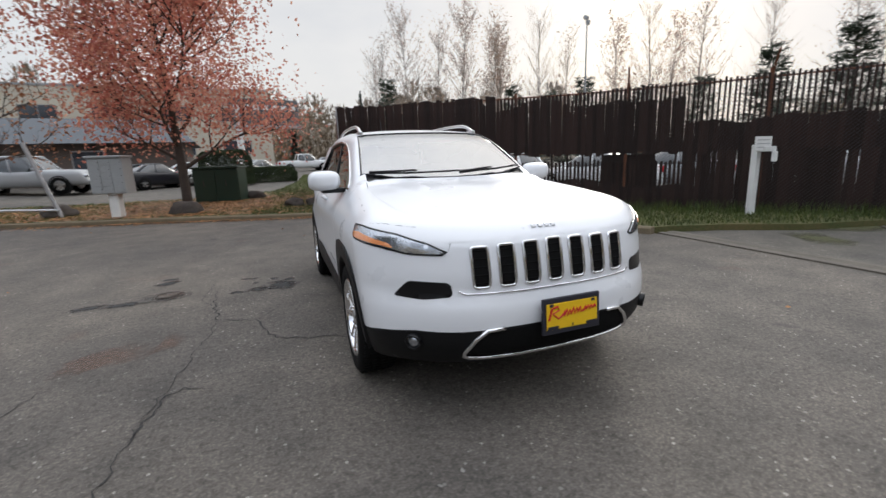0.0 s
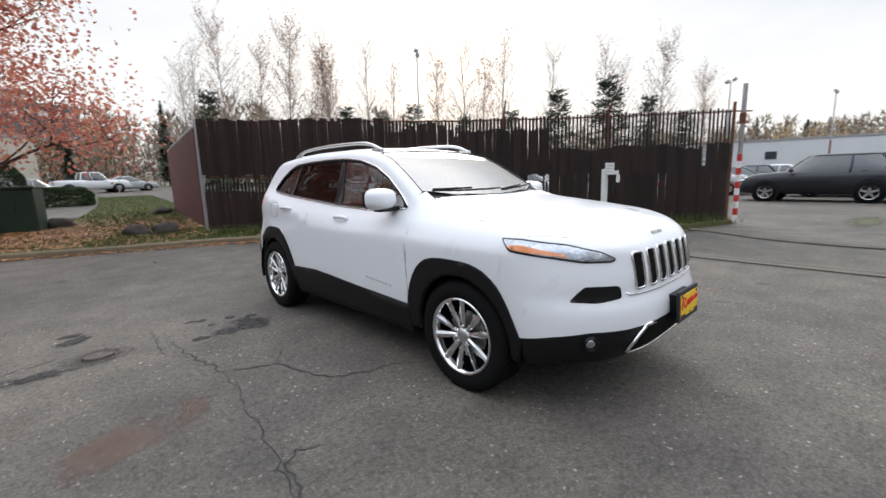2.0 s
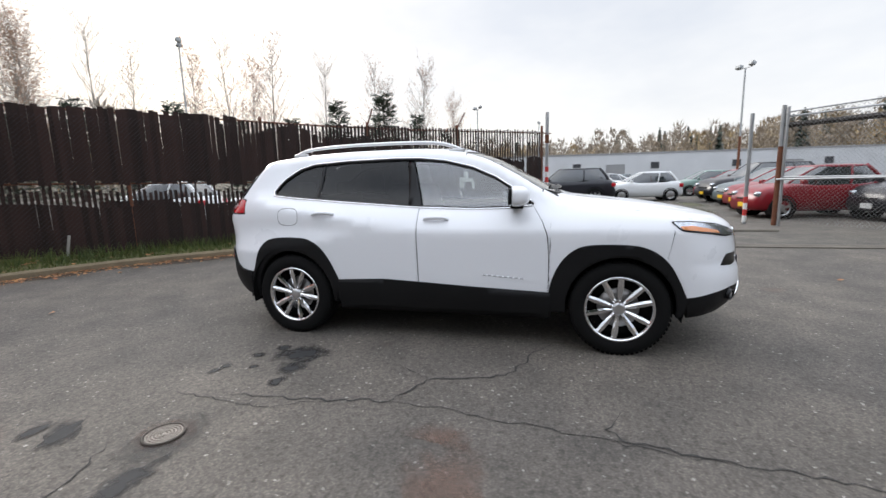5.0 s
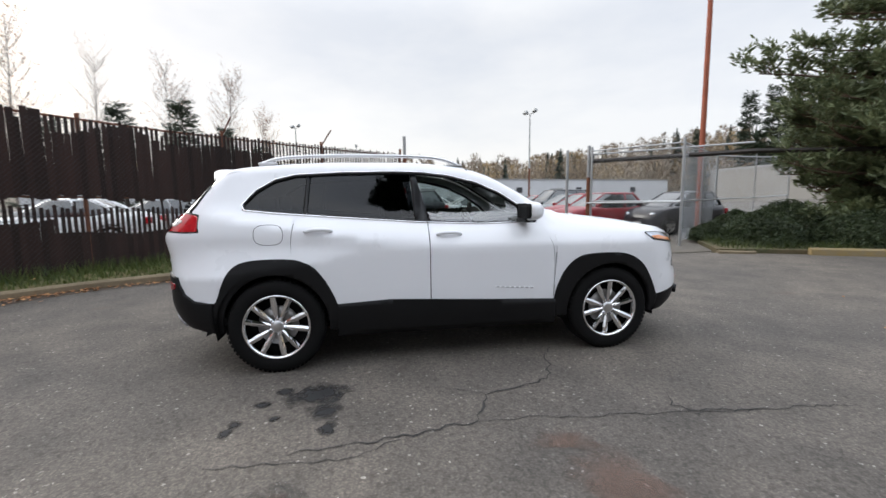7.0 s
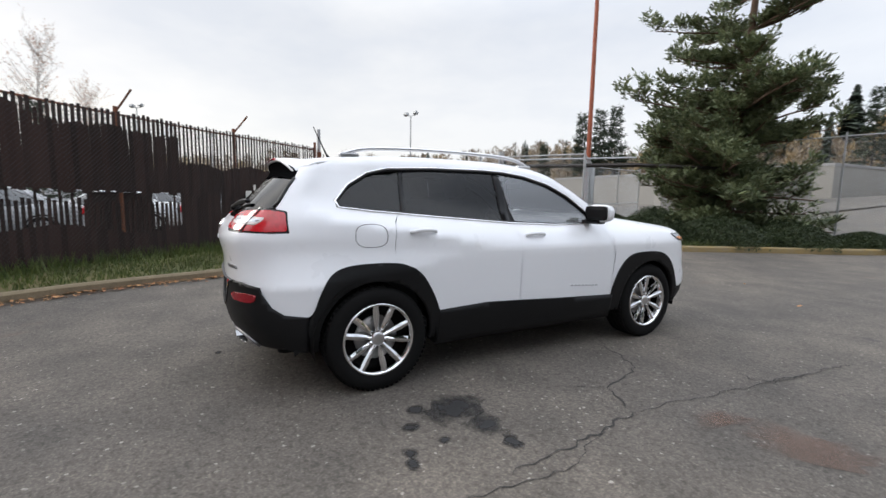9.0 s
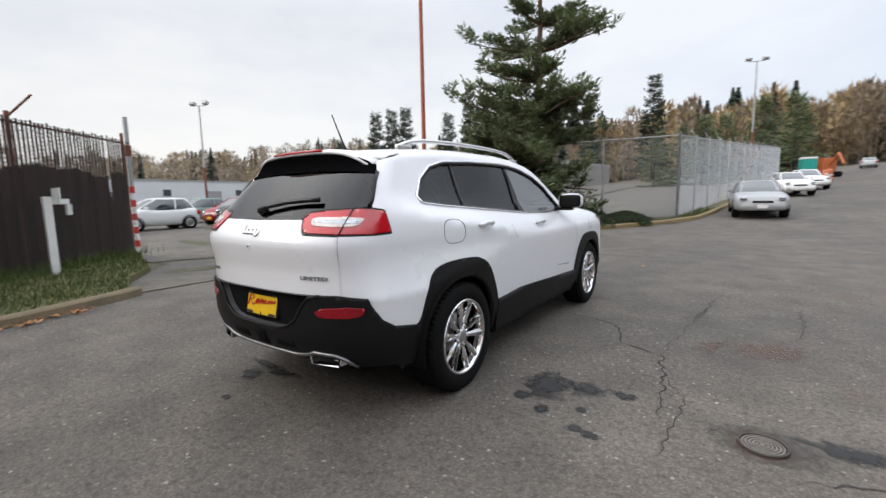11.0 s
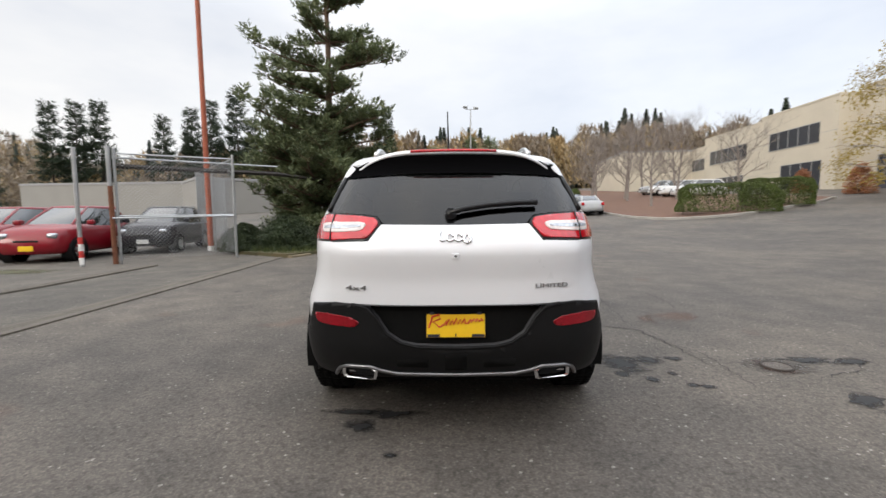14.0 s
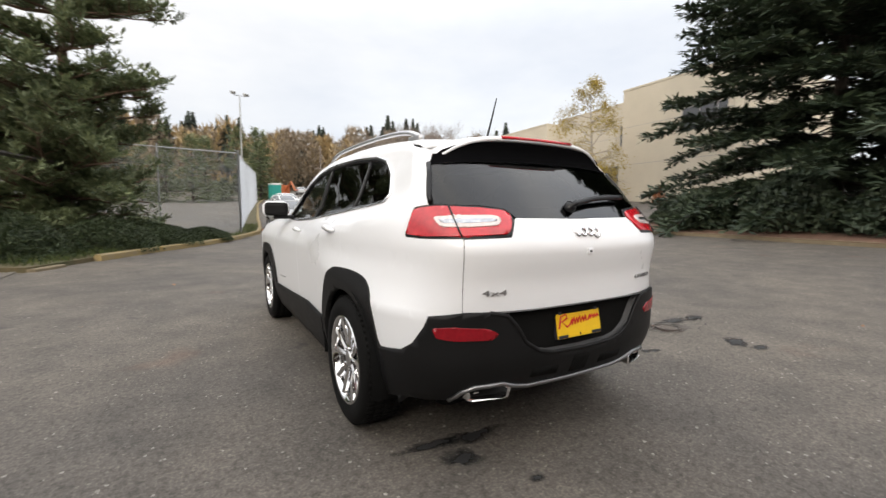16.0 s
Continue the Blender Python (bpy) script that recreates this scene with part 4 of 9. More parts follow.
def broadleaf(pl, height, spread, trunk_r, clear, leaf_size, leaf_n, depth=3, fill=1.0, upright=0.35, twig=True):
    """A broad-leaved tree: trunk, limbs, branches, twigs, and leaves along the twigs."""
    r = pl.r
    pts, rad = pl.limb(Vector((0, 0, -0.1)), Vector((0, 0, 1)), height * 0.8, trunk_r, 0.06, 9, 0.05, 0.12)
    pl.stem(pts, rad, 8)
    ends = []

    def grow(p, d, length, radius, lev):
        pts, rad = pl.limb(p, d, length, radius, 0.2, 4 if lev < 3 else 3, 0.06 * upright)
        pl.stem(pts, rad, 5 if lev < 2 else 3)
        if lev >= depth:
            ends.append((pts, length))
            return
        n = 4 if lev == 1 else 3
        for i in range(n + (1 if r.random() < 0.5 else 0)):
            t = r.uniform(0.35, 1.0)
            q = pts[min(int(t * (len(pts) - 1)), len(pts) - 2)].lerp(pts[min(int(t * (len(pts) - 1)) + 1, len(pts) - 1)], (t * (len(pts) - 1)) % 1)
            dd = (pts[-1] - pts[0]).normalized()
            out = Vector((r.gauss(0, 1), r.gauss(0, 1), r.gauss(0, 0.6))).normalized()
            grow(q, dd * 0.75 + out * 0.75 + Vector((0, 0, upright * 0.4)), length * r.uniform(0.5, 0.7), radius * 0.5, lev + 1)
    n1 = max(7, int(height * 2.0))
    for i in range(n1):
        t = clear + (1 - clear) * (i + r.random() * 0.6) / n1
        k = t * (len(pts) - 1)
        q = pts[min(int(k), len(pts) - 2)].lerp(pts[min(int(k) + 1, len(pts) - 1)], k % 1)
        a = i * 2.4 + r.uniform(-0.5, 0.5)
        prof = math.sin(math.pi * min(1, 0.25 + 0.75 * (t - clear) / (1 - clear))) ** 0.7
        grow(q, Vector((math.cos(a), math.sin(a), upright + 0.5 * t)), spread * max(0.35, prof) * r.uniform(0.75, 1.1), trunk_r * 0.45 * (1.1 - 0.7 * t), 1)
    for pts2, ln in ends:
        for i in range(max(1, int(leaf_n * fill * r.uniform(0.3, 1.6)))):
            k = r.uniform(0.1, 1.0) * (len(pts2) - 1)
            q = pts2[min(int(k), len(pts2) - 2)].lerp(pts2[min(int(k) + 1, len(pts2) - 1)], k % 1)
            pl.leaf(q + Vector((r.gauss(0, 1), r.gauss(0, 1), r.gauss(0, 1))) * (leaf_size * 0.9 + 0.012 * leaf_n ** 0.7), leaf_size)
    return pl


def poplar(pl, height, trunk_r, leaf_size, leaf_n, spread=0.3, lean=0.0):
    """A slim bare tree: many rising whips on a straight stem, a few leaves left."""
    r = pl.r
    pts, rad = pl.limb(Vector((0, 0, -0.2)), Vector((lean, 0, 1)), height, trunk_r, 0.035, 10, 0.03, 0.12)
    pl.stem(pts, rad, 6)
    for i in range(int(height * 5.5)):
        t = r.uniform(0.2, 0.98)
        k = t * (len(pts) - 1)
        q = pts[min(int(k), len(pts) - 2)].lerp(pts[min(int(k) + 1, len(pts) - 1)], k % 1)
        a = r.uniform(0, 6.28)
        ln = height * spread * (1.15 - 0.75 * t) * r.uniform(0.6, 1.2)
        p2, r2 = pl.limb(q, Vector((math.cos(a), math.sin(a), 1.0)), ln, trunk_r * 0.22 * (1.1 - 0.8 * t) + 0.008, 0.12, 4, 0.12, 0.4)
        pl.stem(p2, r2, 3)
        for j in range(4):
            kk = r.uniform(0.8, len(p2) - 1.05)
            q2 = p2[int(kk)].lerp(p2[int(kk) + 1], kk % 1)
            p3, r3 = pl.limb(q2, Vector((r.gauss(0, 1), r.gauss(0, 1), 1.1)), ln * r.uniform(0.3, 0.6), 0.009, 0.15, 3, 0.1, 0.5)
            pl.stem(p3, r3, 3)
            for m in range(leaf_n if r.random() < 0.8 else 0):
                pl.leaf(p3[r.randint(1, 3)] + Vector((r.gauss(0, 1), r.gauss(0, 1), r.gauss(0, 1))) * 0.12, leaf_size)
    return pl


def conifer(pl, height, radius, trunk_r, clear, whorl, per, blades, width, droop=0.15, ragged=0.35, top_pow=0.9):
    """A needle tree: whorls of boughs with flat sprays of needles."""
    r = pl.r
    pts, rad = pl.limb(Vector((0, 0, -0.2)), Vector((0, 0, 1)), height, trunk_r, 0.02, 10, 0.03, 0.06)
    pl.stem(pts, rad, 7)
    z = clear * height
    while z < height * 0.985:
        t = (z - clear * height) / (height * (1 - clear))
        k = min(z / height * (len(pts) - 1), len(pts) - 1.01)
        c = pts[int(k)].lerp(pts[int(k) + 1], k % 1)
        for i in range(per):
            a = r.uniform(0, 6.28)
            ln = max(0.25, radius * (1 - t) ** top_pow * r.uniform(1 - ragged, 1 + ragged * 0.4))
            d = Vector((math.cos(a), math.sin(a), 0.15 + 0.5 * t - droop))
            p2, r2 = pl.limb(c + Vector((0, 0, r.uniform(-0.5, 0.5) * whorl)), d, ln, 0.012 + 0.02 * ln / radius * trunk_r * 5, 0.07, 5, -droop * 0.12, 0.25)
            pl.stem(p2, r2, 3)
            n = max(3, int(ln / 0.22))
            for j in range(n):
                kk = min((0.18 + 0.82 * (j + r.random()) / n) * 5, 4.99)
                q = p2[int(kk)].lerp(p2[int(kk) + 1], kk % 1)
                dd = (p2[-1] - p2[0]).normalized()
                side = dd.cross(Vector((0, 0, 1))).normalized() * r.choice((-1, 1))
                pl.spray(q, (dd * 0.7 + side * r.uniform(0.1, 0.9) + Vector((0, 0, r.uniform(-0.2, 0.25)))).normalized(), width * 1.3, width, blades, 0.1)
        z += whorl * r.uniform(0.7, 1.3) * (1.0 - 0.45 * t)
    return pl


def pine(pl, height, trunk_r):
    """A ragged old pine: a broad skirt of boughs, a waist, then uneven level boughs with cloud-like needle pads."""
    r = pl.r
    pts, rad = pl.limb(Vector((0, 0, -0.2)), Vector((0, 0, 1)), height, trunk_r, 0.03, 12, 0.03, 0.12)
    pl.stem(pts, rad, 9)
    reach = ((0.8, 2.6), (1.8, 3.1), (3.6, 3.2), (4.8, 2.6), (5.4, 1.9), (6.2, 3.3), (7.6, 3.4), (8.6, 2.6), (9.4, 2.9), (10.8, 2.3), (12.4, 1.6), (14.0, 0.5))
    z = 0.8
    while z < height * 0.97:
        k = min(z / height * 12, 11.99)
        c = pts[int(k)].lerp(pts[int(k) + 1], k % 1)
        out = float(np.interp(z, *zip(*reach)))
        for i in range(8 if z < 5 else 7):
            a = r.uniform(0, 6.28)
            ln = out * r.uniform(0.5, 1.1) * (1 + 0.35 * noise.noise((math.cos(a) * 1.2, math.sin(a) * 1.2, z * 0.9)))
            d = Vector((math.cos(a), math.sin(a), -0.1 + 0.035 * z))
            p2, r2 = pl.limb(c, d, ln, 0.03 + 0.035 * (1 - z / height), 0.12, 6, 0.02, 0.25)
            pl.stem(p2, r2, 4)
            dd = (p2[-1] - p2[0]).normalized()
            side = dd.cross(Vector((0, 0, 1))).normalized()
            for j in range(int(ln * 5.5) + 3):
                kk = min((0.1 + 0.9 * r.random() ** 1.05) * 6, 5.99)
                q = p2[int(kk)].lerp(p2[int(kk) + 1], kk % 1)
                p3, r3 = pl.limb(q, dd * 0.5 + side * r.choice((-1, 1)) * r.uniform(0.2, 1) + Vector((0, 0, 0.35)), ln * r.uniform(0.1, 0.26), 0.013, 0.15, 3, 0.08, 0.4)
                pl.stem(p3, r3, 3)
                for m in range(6):
                    e = p3[r.randint(1, 3)] + Vector((r.gauss(0, 0.11), r.gauss(0, 0.11), r.gauss(0, 0.07)))
                    pl.spray(e, Vector((r.gauss(0, 0.6), r.gauss(0, 0.6), 0.7)).normalized() + dd * 0.4, 0.27, 0.28, 11, 0.11)
        z += r.uniform(0.3, 0.5) if z < 4.8 else r.uniform(0.75, 1.15)
    return pl


# red maple on the lawn, a second tree beyond it
broadleaf(Plant(11), 9.8, 2.75, 0.15, 0.16, 0.11, 140, depth=3, fill=1.0, upright=0.55).make("maple_tree", "autumn maple tree with pink-red leaves on the lawn", "tree", (-3.9, 10.9, 0.05), "bark_dark", "leaf_red")
broadleaf(Plant(12), 8.5, 2.7, 0.13, 0.2, 0.13, 16, depth=3, fill=0.9, upright=0.5).make("maple_tree", "half-bare autumn tree with rusty leaves", "tree", (-10.6, 14.2, 0.05), "bark_dark", "leaf_rust")
broadleaf(Plant(13), 7.0, 2.6, 0.12, 0.2, 0.12, 4, depth=3, fill=0.8, upright=0.5).make("maple_tree", "nearly bare street tree with a few rusty leaves", "tree", (-12.8, 18.0, 0.1), "bark_dark", "leaf_rust")

# slim bare trees in a row behind the slat fence
protos = [poplar(Plant(20 + i), h, 0.12, 0.16, n).make("poplar_tree", lab, "tree", (x, y, 0), "bark_pale", "leaf_tan", group="bare trees behind the fence")
          for i, (h, n, x, y, lab) in enumerate((
              (15.0, 2, 11, 49, "slim bare pale-barked tree"), (17.0, 5, 19, 50, "slim birch tree with a few tan leaves"),
              (16.0, 7, 24, 46, "slim birch tree with thin tan leaves"), (17.5, 0, 30, 44, "tall bare pale-barked tree"),
              (15.5, 10, 35.5, 37, "slim tree still full of tan leaves")))]
rr = random.Random(5)
for x, y, k, s in ((15.5, 52, 1, 1.05), (21.5, 48, 2, 1.08), (26.5, 47, 1, 0.95), (32, 42, 0, 0.9), (39, 33, 4, 0.85), (44, 34, 0, 1.1), (47, 28, 3, 0.85), (50, 22, 0, 0.95), (53, 17, 1, 0.85), (41.5, 38, 3, 0.95), (57, 24, 0, 0.9), (60, 14, 2, 0.75), (13, 58, 0, 0.9), (29, 52, 2, 1.0)):
    copy_thing(protos[k], pose(x, y, 0, 0, 0, rr.uniform(0, 360)) @ Matrix.Scale(s * 1.12, 4))

# small dark evergreens
spruce = conifer(Plant(40), 8.0, 2.1, 0.14, 0.05, 0.46, 6, 9, 0.46).make("spruce_tree", "small dark evergreen spruce", "tree", (8.2, 33, 0), "bark_dark", "needle_dark", group="evergreens behind the fence")
for x, y, s in ((13, 36, 0.75), (17.5, 36, 0.8), (20, 33, 0.95), (23, 31, 0.85), (26, 30, 1.0), (29.5, 27, 0.85), (33, 24, 0.9), (37, 21, 1.15), (41, 17.5, 1.3), (44, 15, 1.05), (10.5, 38, 0.7), (46, 12, 0.85)):
    copy_thing(spruce, pose(x, y, 0.2, 0, 0, rr.uniform(0, 360)) @ Matrix.Diagonal((s * rr.uniform(1.0, 1.35), s * rr.uniform(1.0, 1.35), s, 1)))

# the big pine on the verge
pine(Plant(50), 14.0, 0.2).make("pine_tree", "tall ragged dark green pine with uneven boughs", "tree", (4.9, -13.2, 0.05), "bark_pine", "needle_pine")

# the dense cedar on the bed by the office
conifer(Plant(51), 17.5, 6.6, 0.3, 0.02, 0.42, 9, 21, 0.6, droop=0.3, ragged=0.5, top_pow=0.5).make("cedar_tree", "dense dark cedar with drooping boughs on the mulch bed", "tree", (-20.0, -3.2, 0.6), "bark_dark", "needle_dark")

# ---- shrubs, hedges, grass, leaves ----
def shrub(seed, rx, ry, h, n, size, long=1.6):
    pl = Plant(seed)
    r = pl.r
    for i in range(14):
        a = r.uniform(0, 6.28)
        p, rd = pl.limb(Vector((0, 0, 0)), Vector((math.cos(a) * 0.8, math.sin(a) * 0.8, 1)), h * r.uniform(0.6, 0.95), 0.014, 0.15, 4, 0.02, 0.3)
        pl.stem([Vector((q.x * rx / h * 1.1, q.y * ry / h * 1.1, q.z)) for q in p], rd, 3)
    for i in range(n):
        a, t = r.uniform(0, 6.28), r.random() ** 0.45
        zz = r.random()
        w = math.sqrt(max(0.02, 1 - zz ** 2.2)) * t * (1 + 0.25 * noise.noise((math.cos(a) * 1.7 + seed, math.sin(a) * 1.7, zz * 2.5)))
        hh = zz * h * (1 + 0.28 * noise.noise((math.cos(a) * 2 + seed, math.sin(a) * 2, 1.0)))
        pl.leaf(Vector((math.cos(a) * rx * w, math.sin(a) * ry * w, max(0.03, hh))), size, None, long)
    return pl


for i, (x, y, rx, ry, h) in enumerate(((5.0, -9.0, 1.1, 0.9, 0.85), (3.6, -10.6, 1.3, 0.9, 0.8), (5.5, -10.4, 1.2, 1.0, 1.0), (2.5, -12.3, 1.1, 0.9, 0.65), (1.3, -13.6, 0.9, 0.7, 0.45), (6.9, -10.1, 0.8, 0.7, 0.75), (6.3, -8.7, 0.6, 0.5, 0.45), (3.4, -13.4, 1.4, 0.8, 0.75))):
    shrub(60 + i, rx, ry, h, 14000, 0.036, 2.6).make("shrub", "low dark green juniper shrub on the verge", "shrub", (x, y, 0.05 + gz(x, y)), "bark_dark", "shrub_green", group="shrubs on the verge", crown="foliage")
for i, (x, y, rx, ry, h) in enumerate(((-16.6, -6.2, 1.8, 1.3, 1.5), (-16.4, -3.2, 1.8, 1.6, 1.9), (-16.6, -0.3, 1.7, 1.6, 1.6), (-18, -8.0, 1.6, 1.2, 1.2))):
    shrub(75 + i, rx, ry, h, 4500, 0.16).make("shrub", "spreading dark evergreen shrub at the foot of the cedar", "shrub", (x, y, 0.1 + gz(x, y)), "bark_dark", "needle_dark", group="shrubs under the cedar", crown="foliage")


def hedge(x, y, lx, ly, h, turn, seed, label="clipped green hedge on the mulch bed", leaf="hedge_green"):
    """A clipped hedge: a dark core of stems and many small leaves on a rounded block."""
    pl = Plant(seed)
    r = pl.r
    for i in range(20):
        p = Vector((r.uniform(-lx, lx) * 0.45, r.uniform(-ly, ly) * 0.4, 0))
        q, rd = pl.limb(p, Vector((0, 0, 1)), h * 0.85, 0.02, 0.1, 3)
        pl.stem(q, rd, 4)
    for i in range(17000):
        v = Vector((r.uniform(-1, 1), r.uniform(-1, 1), r.uniform(0, 1)))
        k = max(abs(v.x), abs(v.y), v.z if v.z > 0.2 else 0)
        v *= r.uniform(0.88, 1.0) / k if k > 0 else 1
        e = (abs(v.x) ** 6 + abs(v.y) ** 6 + abs(v.z) ** 6) ** (1 / 6)
        v /= max(e, 0.6)
        bump = 1 + 0.08 * noise.noise((v.x * 3 + seed, v.y * 3, v.z * 3))
        pl.leaf(Vector((v.x * lx / 2 * bump, v.y * ly / 2 * bump, max(0.04, v.z) * h * bump)), 0.1)
    return pl.make("hedge", label, "hedge", (x, y, gz(x, y) + (0.1 if leaf == "hedge_green" else 0)), "bark_dark", leaf, turn, group="clipped hedges", crown="foliage")


hedge(-17.3, -22.2, 5.6, 1.8, 1.75, -5, 85)
hedge(-21.6, -24.0, 3.8, 1.8, 1.75, -28, 86)
hedge(-14.6, -47.5, 5.0, 2.5, 1.5, 80, 87)
hedge(-4.1, 24.4, 2.8, 1.4, 2.0, 8, 88, "tall dark green hedge by the parking behind the lawn", "shrub_green")
hedge(-1.9, 26.6, 3.4, 1.2, 0.95, 8, 89, "low dark green hedge by the parking behind the lawn", "shrub_green")


def scatter_stuff(name, label, category, n, place, make, material, seed):
    r = random.Random(seed)
    v, f = [], []
    for i in range(n):
        p = place(r)
        if p is None:
            continue
        make(r, p, v, f)
    ob = new(name, from_lists(name, v, f, MATS[material]))
    return tagged(ob, label, category, kind="stuff")


def blade(r, p, v, f, h=0.1):
    a = r.uniform(0, 6.28)
    hh = h * r.uniform(0.5, 1.4)
    dx, dy = math.cos(a) * 0.008, math.sin(a) * 0.008
    lx, ly = r.uniform(-0.5, 0.5) * hh, r.uniform(-0.5, 0.5) * hh
    b = len(v)
    v += [(p[0] - dx, p[1] - dy, p[2]), (p[0] + dx, p[1] + dy, p[2]), (p[0] + lx, p[1] + ly, p[2] + hh)]
    f.append((b, b + 1, b + 2))


def flat_leaf(r, p, v, f, big=1.0):
    a, s = r.uniform(0, 6.28), r.uniform(0.03, 0.065) * big
    c, d = math.cos(a) * s, math.sin(a) * s
    b = len(v)
    t = lambda: r.uniform(0.004, 0.03)
    v += [(p[0] + c, p[1] + d, p[2] + t()), (p[0] - d * 0.7, p[1] + c * 0.7, p[2] + t()), (p[0] - c, p[1] - d, p[2] + t()), (p[0] + d * 0.7, p[1] - c * 0.7, p[2] + t())]
    f.append((b, b + 1, b + 2, b + 3))


def inside(poly, x, y):
    hit = False
    for (x0, y0), (x1, y1) in zip(poly, poly[1:] + poly[:1]):
        if (y0 > y) != (y1 > y) and x < (x1 - x0) * (y - y0) / (y1 - y0) + x0:
            hit = not hit
    return hit


def in_lawn(r):
    x, y = r.uniform(-11, 8.6), r.uniform(-0.5, 18)
    if x > -6 and r.random() < 0.55:
        x, y = r.uniform(-2, 9), r.uniform(-0.5, 10)
    if r.random() < 0.2:
        x, y = r.uniform(-1.5, 3.6), r.uniform(9, 33)
    return (x, y, gz(x, y) + 0.1) if inside(lawn_poly, x, y) else None


def leaves_lawn(r):
    x, y = r.gauss(-4.2, 3.6), r.gauss(11.2, 1.9)
    return (x, y, gz(x, y) + 0.115) if inside(lawn_poly, x, y) else None


def leaves_gutter(r):
    i = r.randint(8, len(KERB_N) - 4)
    p = KERB_N[i].lerp(KERB_N[i + 1], r.random())
    d = abs(r.gauss(0, 0.22)) + 0.04
    q = Vector((p.x - d * 0.45, p.y - d, 0))
    return (q.x, q.y, 0.012)


def leaves_road(r):
    return (r.uniform(-9, 4), r.uniform(-6, 8), 0.004)


def in_bed(r):
    x, y = r.uniform(-2, 9), r.uniform(-20, -7.5)
    return (x, y, gz(x, y) + 0.09) if inside(bed_poly, x, y) else None


scatter_stuff("lawn_grass", "short green and yellowed grass blades", "grass", 135000, in_lawn, lambda r, p, v, f: blade(r, p, v, f, 0.07), "grass_blade", 1)
scatter_stuff("verge_grass", "rough weeds and dry grass", "grass", 26000, in_bed, lambda r, p, v, f: blade(r, p, v, f, 0.16), "grass_blade", 2)
scatter_stuff("fallen_leaves", "brown fallen leaves over the lawn", "leaves", 15000, leaves_lawn, flat_leaf, "fallen_leaf", 3)
scatter_stuff("gutter_leaves", "brown leaves gathered along the kerb", "leaves", 6500, leaves_gutter, lambda r, p, v, f: flat_leaf(r, p, v, f, 0.6), "fallen_leaf", 4)
scatter_stuff("street_leaves", "few scattered dry leaves on the street", "leaves", 16, leaves_road, lambda r, p, v, f: flat_leaf(r, p, v, f, 0.6), "fallen_leaf", 5)
scatter_stuff("fence_weeds", "tall green weeds along the slat fence", "grass", 3500, lambda r: (lambda p: (p[0].x - 0.15 + r.gauss(0, 0.22), p[0].y - 0.15 + r.gauss(0, 0.22), 0.1))(on_fence(r.uniform(0.2, total - 0.3))), lambda r, p, v, f: blade(r, p, v, f, 0.2), "grass_blade", 6)

# yellow weeping tree and bare trees by the office
wp = broadleaf(Plant(90), 13.0, 2.5, 0.14, 0.1, 0.15, 22, depth=3, fill=0.9, upright=0.12)
for q in wp.lv:
    q.z = max(0.6, q.z - 0.08 * (q.x * q.x + q.y * q.y))
wp.make("birch_tree", "weeping birch tree with thin yellow leaves", "tree", (-28.6, -22.6, gz(-28.6, -22.6)), "bark_pale", "leaf_yellow")
bare = broadleaf(Plant(91), 9.0, 3.0, 0.13, 0.18, 0.08, 0, depth=4, fill=0.0, upright=0.7)
bare.lv, bare.lf = [], []
bt = bare.make("bare_tree", "bare grey street tree", "tree", (-21.5, -36.0, gz(-21.5, -36)), "bark_grey", "twig_brown", group="bare trees by the road")
for x, y, s in ((-16.8, -31, 0.9), (-18.6, -40, 1.05), (-18.3, -50, 1.0), (-20, -44, 1.1), (-23, -29.8, 0.85), (-24.5, -42, 1.1), (-20.5, -56, 1.1), (-25.6, -52, 1.2), (-17.0, -44.5, 0.9)):
    copy_thing(bt, pose(x, y, gz(x, y), 0, 0, x * 37) @ Matrix.Scale(s, 4))
rust_bush = shrub(95, 1.0, 1.0, 2.1, 2500, 0.12)
rb = rust_bush.make("shrub", "russet shrub against the office wall", "shrub", (-31.2, -28.4, gz(-31.2, -28.4)), "bark_dark", "leaf_rust", group="shrubs by the office", crown="foliage")
for x, y, s in ((-31.0, -33.5, 0.9), (-30.8, -22.0, 0.6), (-31.2, -17.8, 0.6)):
    copy_thing(rb, pose(x, y, gz(x, y)) @ Matrix.Scale(s, 4))

# far woods, too many to count
def far_woods(name, label, spots, seed, kinds):
    """Joined far trees; kinds: material, share, maker(r, v, f, base, h)."""
    r = random.Random(seed)
    bins = {k[0]: ([], []) for k in kinds}
    for x, y, z in spots(r):
        u, acc = r.random(), 0
        for m, share, maker, h0, h1 in kinds:
            acc += share
            if u <= acc:
                maker(r, *bins[m], Vector((x, y, z)), r.uniform(h0, h1))
                break
    for m, (v, f) in bins.items():
        if v:
            tagged(new(name, from_lists(name, v, f, MATS[m])), label, "woods", kind="stuff")


